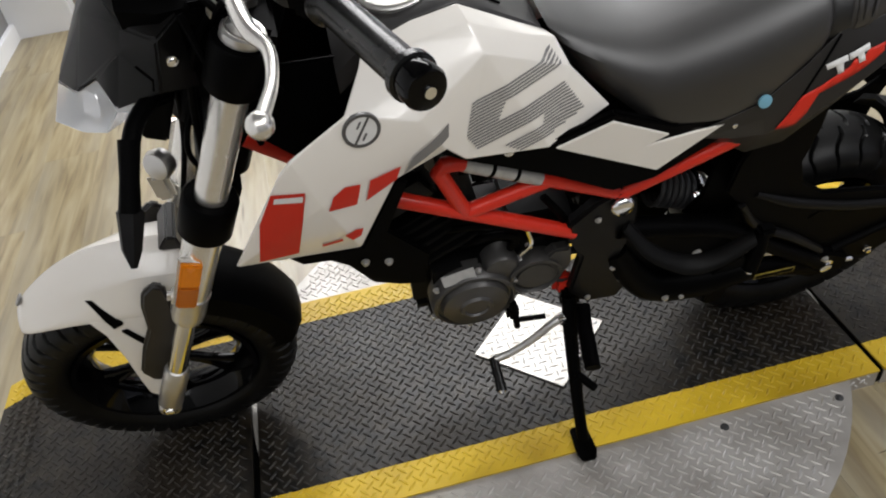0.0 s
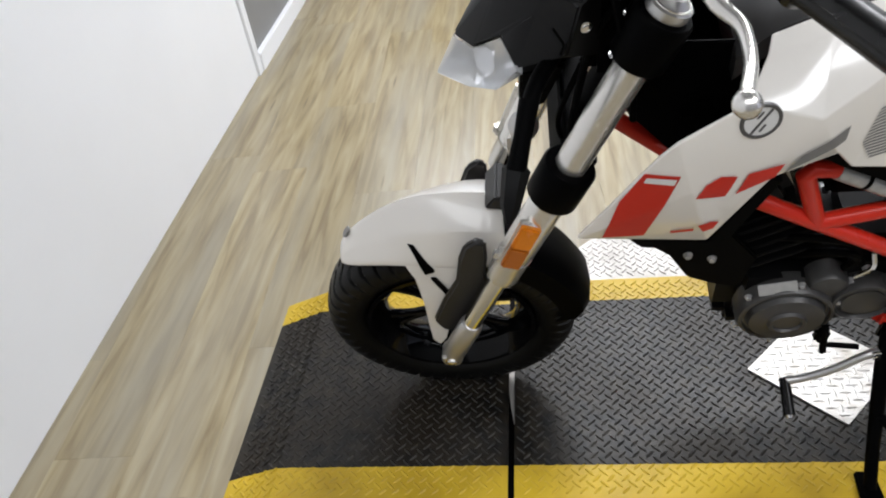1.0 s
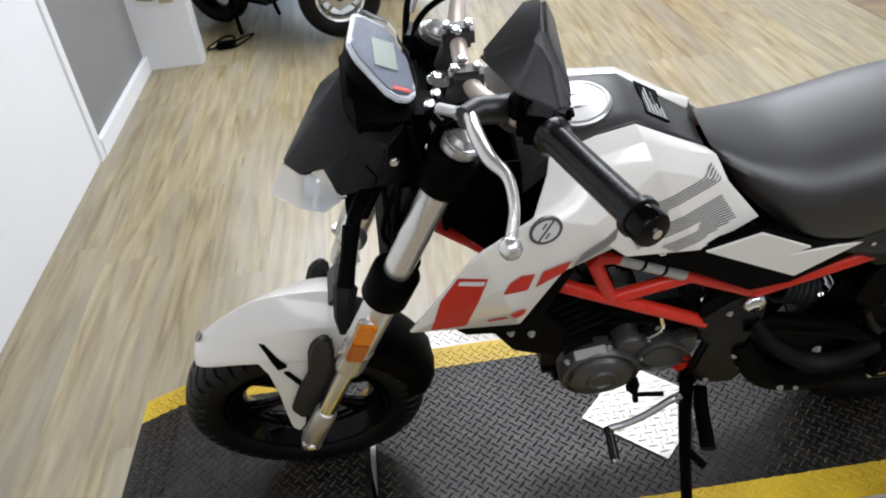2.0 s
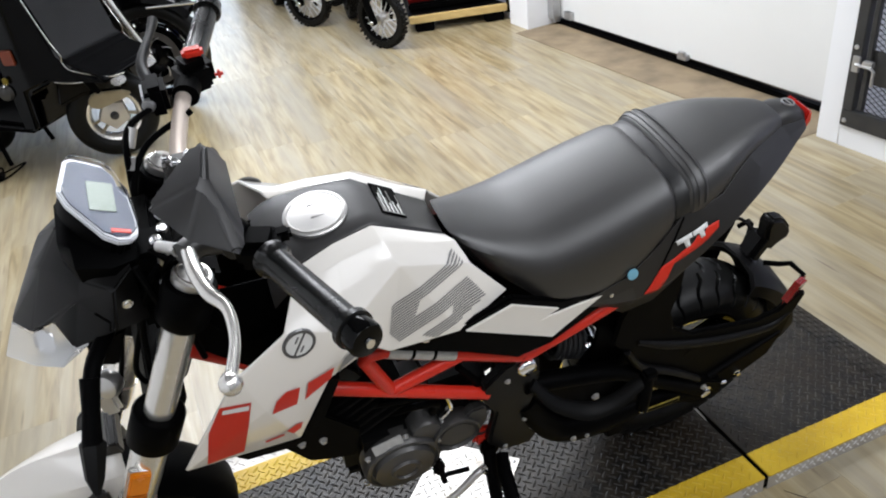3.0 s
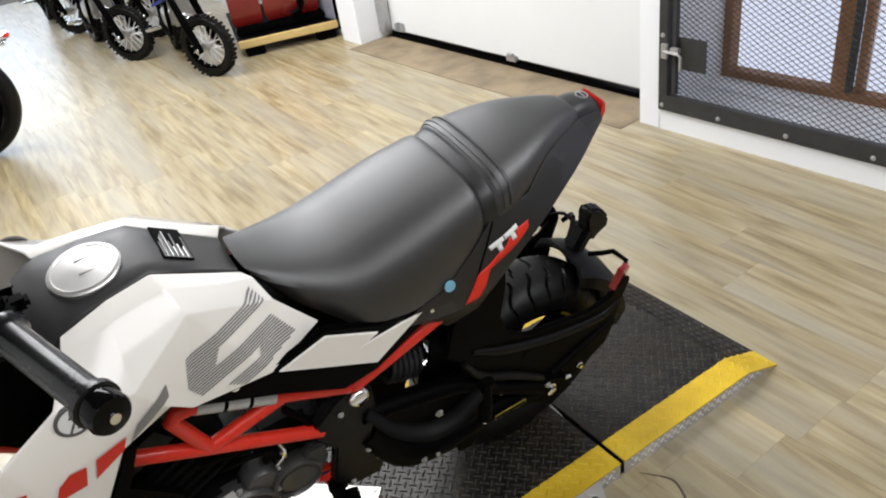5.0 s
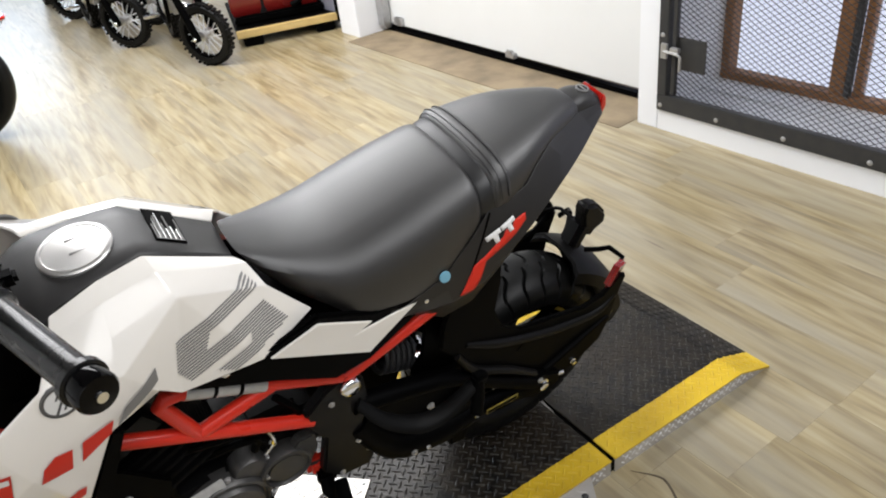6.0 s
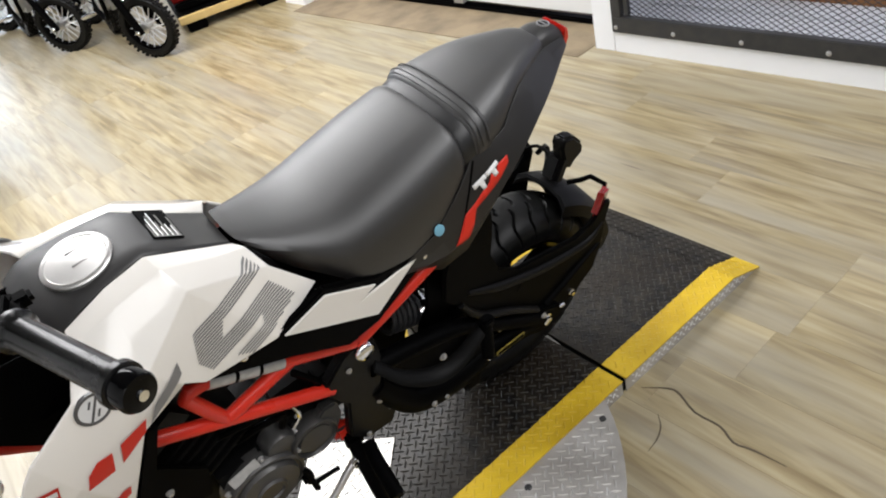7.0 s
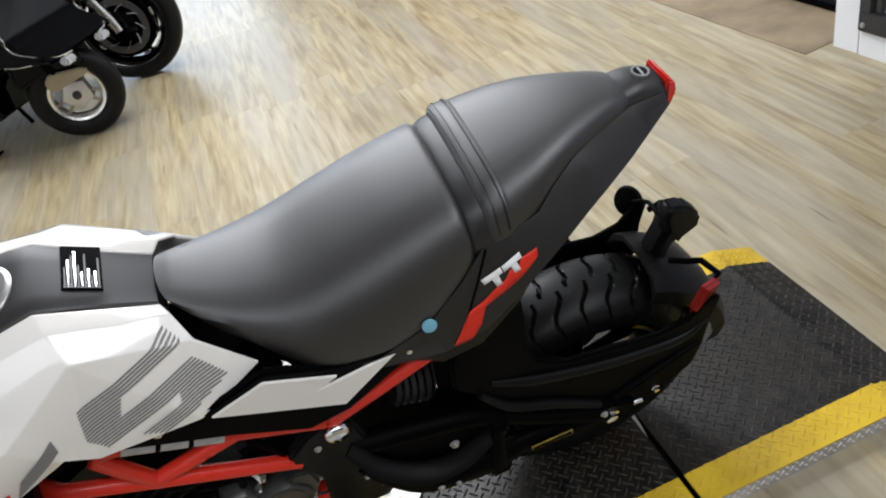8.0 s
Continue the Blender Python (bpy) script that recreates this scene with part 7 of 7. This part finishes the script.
def scooter():
    """Black scooter facing +x; the front wheel stands at x = 0."""
    b = thing("scooter", "black glossy scooter with chrome trim and small front wheel", "scooter", pose(-0.045, 3.02, FLOOR, 0, 0, -35) @ Matrix.Scale(0.965, 4))
    r = 0.222
    st = Matrix.Rotation(radians(37), 4, "Z")
    c = (0, 0, r)
    w = part("front_wheel", moved(join(lathe([(0.118, -0.045), (0.130, -0.05), (0.134, -0.044), (0.115, -0.02), (0.115, 0.02), (0.134, 0.044), (0.130, 0.05), (0.118, 0.045), (0.105, 0)], c, (0, 1, 0), 48, closed=True)), st), SILVER, b, "silver rim")
    part("tyre", moved(tyre(r, 0.115, 0.125, c, 0), st), RUBBER, w)
    part("hub_plate", moved(lathe([(0.015, -0.05), (0.075, -0.04), (0.08, -0.03), (0.08, 0.03), (0.075, 0.04), (0.015, 0.05)], c, (0, 1, 0), 5), st), ALLOY, w, "pale hub plate")
    for k in range(3):
        a = 2 * math.pi * k / 3 - 0.5
        d = Vector((math.cos(a), 0, math.sin(a)))
        for o in (-0.012, 0.012):
            n = Vector((-d.z, 0, d.x)) * o * 1.6
            part("spoke", moved(tube([Vector(c) + d * 0.06 + n, Vector(c) + d * 0.118 + n * 1.5], 0.008, 8), st), TAN, w, "tan spoke")
    part("axle_bolt", moved(bolt((0, -0.05, r), (0, -1, 0), 0.016, 0.02), st), DARKSTEEL, w)
    for s in (-1, 1):
        arm = extruded([(-0.095, 0.335), (-0.09, 0.30), (-0.05, 0.285), (0.09, 0.315), (0.115, 0.335), (0.07, 0.355), (-0.06, 0.37)], 0.088 * s, 0.108 * s, 0.006)
        part("link_cover", moved(arm, st), TAN, b, "tan suspension link cover")
        part("fork_leg", moved(tube([(-0.01, 0.085 * s, 0.30), (-0.14, 0.08 * s, 0.62)], 0.02, 12), st), BLACK, b)
    part("front_fender", moved(extruded([(-0.24, 0.32), (-0.10, 0.36), (0.09, 0.345), (0.13, 0.39), (0.02, 0.46), (-0.2, 0.50)], -0.085, 0.085, 0.02, 3), st), GLOSS, b, "gloss black fender")
    nose = extruded([(0.21, 0.455), (0.18, 0.49), (0.05, 0.54), (0.0, 0.60), (-0.04, 0.75), (-0.14, 1.05), (-0.32, 1.10), (-0.36, 0.75), (-0.36, 0.22), (-0.27, 0.22), (-0.25, 0.42), (-0.10, 0.47)], -0.24, 0.24, 0.05, 3)
    body = part("fairing", nose, GLOSS, b, "gloss black front fairing")
    for s in (-1, 1):
        part("trim", tube([(0.215, 0.10 * s, 0.462), (0.19, 0.19 * s, 0.475), (0.06, 0.244 * s, 0.525), (0.02, 0.246 * s, 0.565), (0.025, 0.246 * s, 0.60), (-0.02, 0.246 * s, 0.70), (-0.10, 0.244 * s, 0.95)], 0.003, 8, 4), CHROMEDIRTY, body, "chrome trim line")
        part("lower_trim", tube([(0.20, 0.12 * s, 0.455), (0.05, 0.235 * s, 0.465), (-0.06, 0.246 * s, 0.475)], 0.003, 8, 3), CHROMEDIRTY, body)
        part("reflector", boxy((-0.27, 0.245 * s, 0.60), (0.075, 0.012, 0.075), 0.006), material("dark_orange", (0.20, 0.035, 0.008), 0.3), body, "dull orange reflector")
        part("lamp", lathe([(0.04, 0), (0.035, 0.02), (0.01, 0.03)], (-0.36, 0.24 * s, 0.43), (0, s, 0), 20), ENGINE, body, "silver lamp")
        part("amber_lens", boxy((-0.33, 0.255 * s, 0.49), (0.025, 0.02, 0.035), 0.006), YELLOWVINYL, body, "amber lens")
    part("floorboard", extruded([(-0.30, 0.205), (-0.26, 0.25), (-0.70, 0.31), (-0.72, 0.235)], -0.24, 0.24, 0.03, 2), BLACK, b)
    part("rear_body", extruded([(-0.66, 0.24), (-0.68, 0.60), (-0.85, 0.75), (-1.6, 0.80), (-1.75, 0.6), (-1.6, 0.2)], -0.22, 0.22, 0.05, 3), GLOSS, b)
    part("rear_wheel", tyre(r, 0.12, 0.125, (-0.88, 0, r), 0), RUBBER, b)
    part("seat", boxy((-1.2, 0, 0.82), (0.75, 0.32, 0.12), 0.04), BLACK, b)
    for s in (-1, 1):
        part("stand_leg", tube([(-0.66, 0.14 * s, 0.26), (-0.60, 0.17 * s, 0.006)], 0.012, 8), BLACK, b)
        part("front_marker", boxy((0.195, 0.13 * s, 0.435), (0.05, 0.07, 0.035), 0.010), FROSTED, body, "clear marker lens")


scooter()


def kart_on_pallet():
    p = thing("wooden_pallet", "raised pine board on black blocks", "pallet", pose(1.86, 3.93, FLOOR, 0, 0, -15))
    part("board", boxy((0.32, 0.02, 0.085), (0.68, 0.04, 0.045), 0.003), PINE, p)
    part("deck", boxy((0.32, 0.5, 0.095), (0.68, 0.9, 0.02), 0.003), BLACK, p)
    for x in (0.08, 0.56):
        for y in (0.06, 0.9):
            part("block", boxy((x, y, 0.03), (0.13, 0.10, 0.06), 0.008), BLACK, p)
    t = thing("red_utility_vehicle", "red moulded vehicle body standing on the pallet", "vehicle", pose(1.90, 4.02, FLOOR + 0.106, 0, 0, -15))
    part("chassis", boxy((0.28, 0.35, 0.03), (0.6, 0.6, 0.05), 0.01), BLACK, t)
    for x, w in ((0.07, 0.20), (0.30, 0.22), (0.49, 0.12)):
        part("shell", rings([[(x - w / 2 * k, 0.05 + d, z), (x + w / 2 * k, 0.05 + d, z), (x + w / 2 * k * 0.9, 0.55, z), (x - w / 2 * k * 0.9, 0.55, z)] for z, k, d in ((0.04, 0.8, 0.05), (0.10, 1.0, 0.0), (0.45, 1.05, -0.03), (0.75, 0.85, 0.06), (0.85, 0.6, 0.15))]), REDSHELL, t, "red moulded shell")
    part("hose", tube([(0.45, 0.02, 0.9), (0.44, 0.0, 0.3), (0.43, 0.02, 0.12), (0.36, 0.03, 0.08)], 0.018, 10, 4), BLACK, t)


kart_on_pallet()


def framed_print():
    f = thing("framed_print", "framed grey print in black frame leaning on wall", "picture", EAST)
    y0, y1, z0, z1 = 2.50, 3.35, 0.01, 1.0
    part("sheet", boxy((0.042, (y0 + y1) / 2, (z0 + z1) / 2), (0.006, y1 - y0 - 0.04, z1 - z0 - 0.04), 0), material("grey_print", (0.35, 0.35, 0.40), 0.35, second=(0.16, 0.16, 0.2), scale=6, amount=1.0), f)
    for c, sz in ((((y0 + y1) / 2, z0 + 0.02), (y1 - y0, 0.04)), (((y0 + y1) / 2, z1 - 0.02), (y1 - y0, 0.04)), ((y0 + 0.02, (z0 + z1) / 2), (0.04, z1 - z0 - 0.08)), ((y1 - 0.02, (z0 + z1) / 2), (0.04, z1 - z0 - 0.08))):
        part("rail", boxy((0.04, *c), (0.03, *sz), 0.003), GLOSS, f)


framed_print()


def wall_socket():
    w = thing("wall_socket", "cream socket plate with thin yellow cable on wall", "socket")
    part("plate", boxy((-0.865, 2.866, 0.328), (0.065, 0.008, 0.10), 0.002), material("cream_plastic", (0.55, 0.44, 0.30), 0.4), w)
    part("cable", tube([(-0.73, 2.862, 0.80), (-0.735, 2.862, 0.55), (-0.79, 2.862, 0.42), (-0.86, 2.862, 0.33), (-0.93, 2.862, 0.30), (-1.0, 2.862, 0.31)], 0.004, 8, 5), material("olive_cable", (0.20, 0.20, 0.05), 0.5), w)
    c = thing("floor_cable", "loose tangle of black cable on the floor", "cable")
    pts = [(-0.74 + 0.09 * math.cos(t) + 0.016 * t, 3.13 + 0.09 * math.sin(1.3 * t), FLOOR + 0.006 + 0.004 * math.sin(t * 2)) for t in np.linspace(0, 9, 30)]
    part("loop", tube(pts, 0.005, 8, 2), BLACK, c)
    part("plug", boxy((-0.68, 3.06, FLOOR + 0.016), (0.10, 0.07, 0.030), 0.008), BLACK, c)


wall_socket()


def floor_cracks():
    ob = thing("floor_crack", "dark split torn across the vinyl floor", "crack")
    for line, r in (([(1.255, -0.09), (1.29, -0.14), (1.29, -0.17), (1.268, -0.224), (1.269, -0.286), (1.25, -0.33), (1.258, -0.37), (1.264, -0.44)], 0.0028), ([(1.122, -0.21), (1.16, -0.205), (1.192, -0.19), (1.215, -0.165)], 0.0018)):
        pts = [(x, y, FLOOR + 0.0002) for x, y in line]
        part("split", tube(pts, [r * 0.3] + [r] * (len(pts) - 2) + [r * 0.3], 6, 3, 0.5), SUBFLOOR, ob)


floor_cracks()

# ---- floor planks ----


def planks():
    m = pose(0.8, 3.0, 0, 0, 0, 2.5)
    rng = random.Random(4)
    wide, long = 0.183, 1.22
    me = bpy.data.meshes.new("plank")
    bm = boxy((0, 0, 0), (wide - 0.0003, long - 0.0003, 0.005), 0.00025, seg=1)
    bm.to_mesh(me)
    bm.free()
    me.materials.append(PLANK)
    for i in range(-13, 14):
        shift = rng.random() * long
        for j in range(-6, 6):
            x, y = i * wide, j * long + shift
            w = m @ Vector((x, y, 0))
            if not (-1.5 < w.x < 3.3 and -3.4 < w.y < 8.6):
                continue
            # planks are cut off at the wall behind
            cut = max(0.0, -2.99 - (w.y - long / 2))
            if cut > long - 0.05:
                continue
            ob = new("plank", me)
            ob.parent = floor
            ob.matrix_parent_inverse = Matrix.Identity(4)
            ob.matrix_basis = m @ Matrix.Translation((x, y + cut / 2, FLOOR - 0.0025)) @ Matrix.Diagonal((1, 1 - cut / long, 1, 1))


planks()
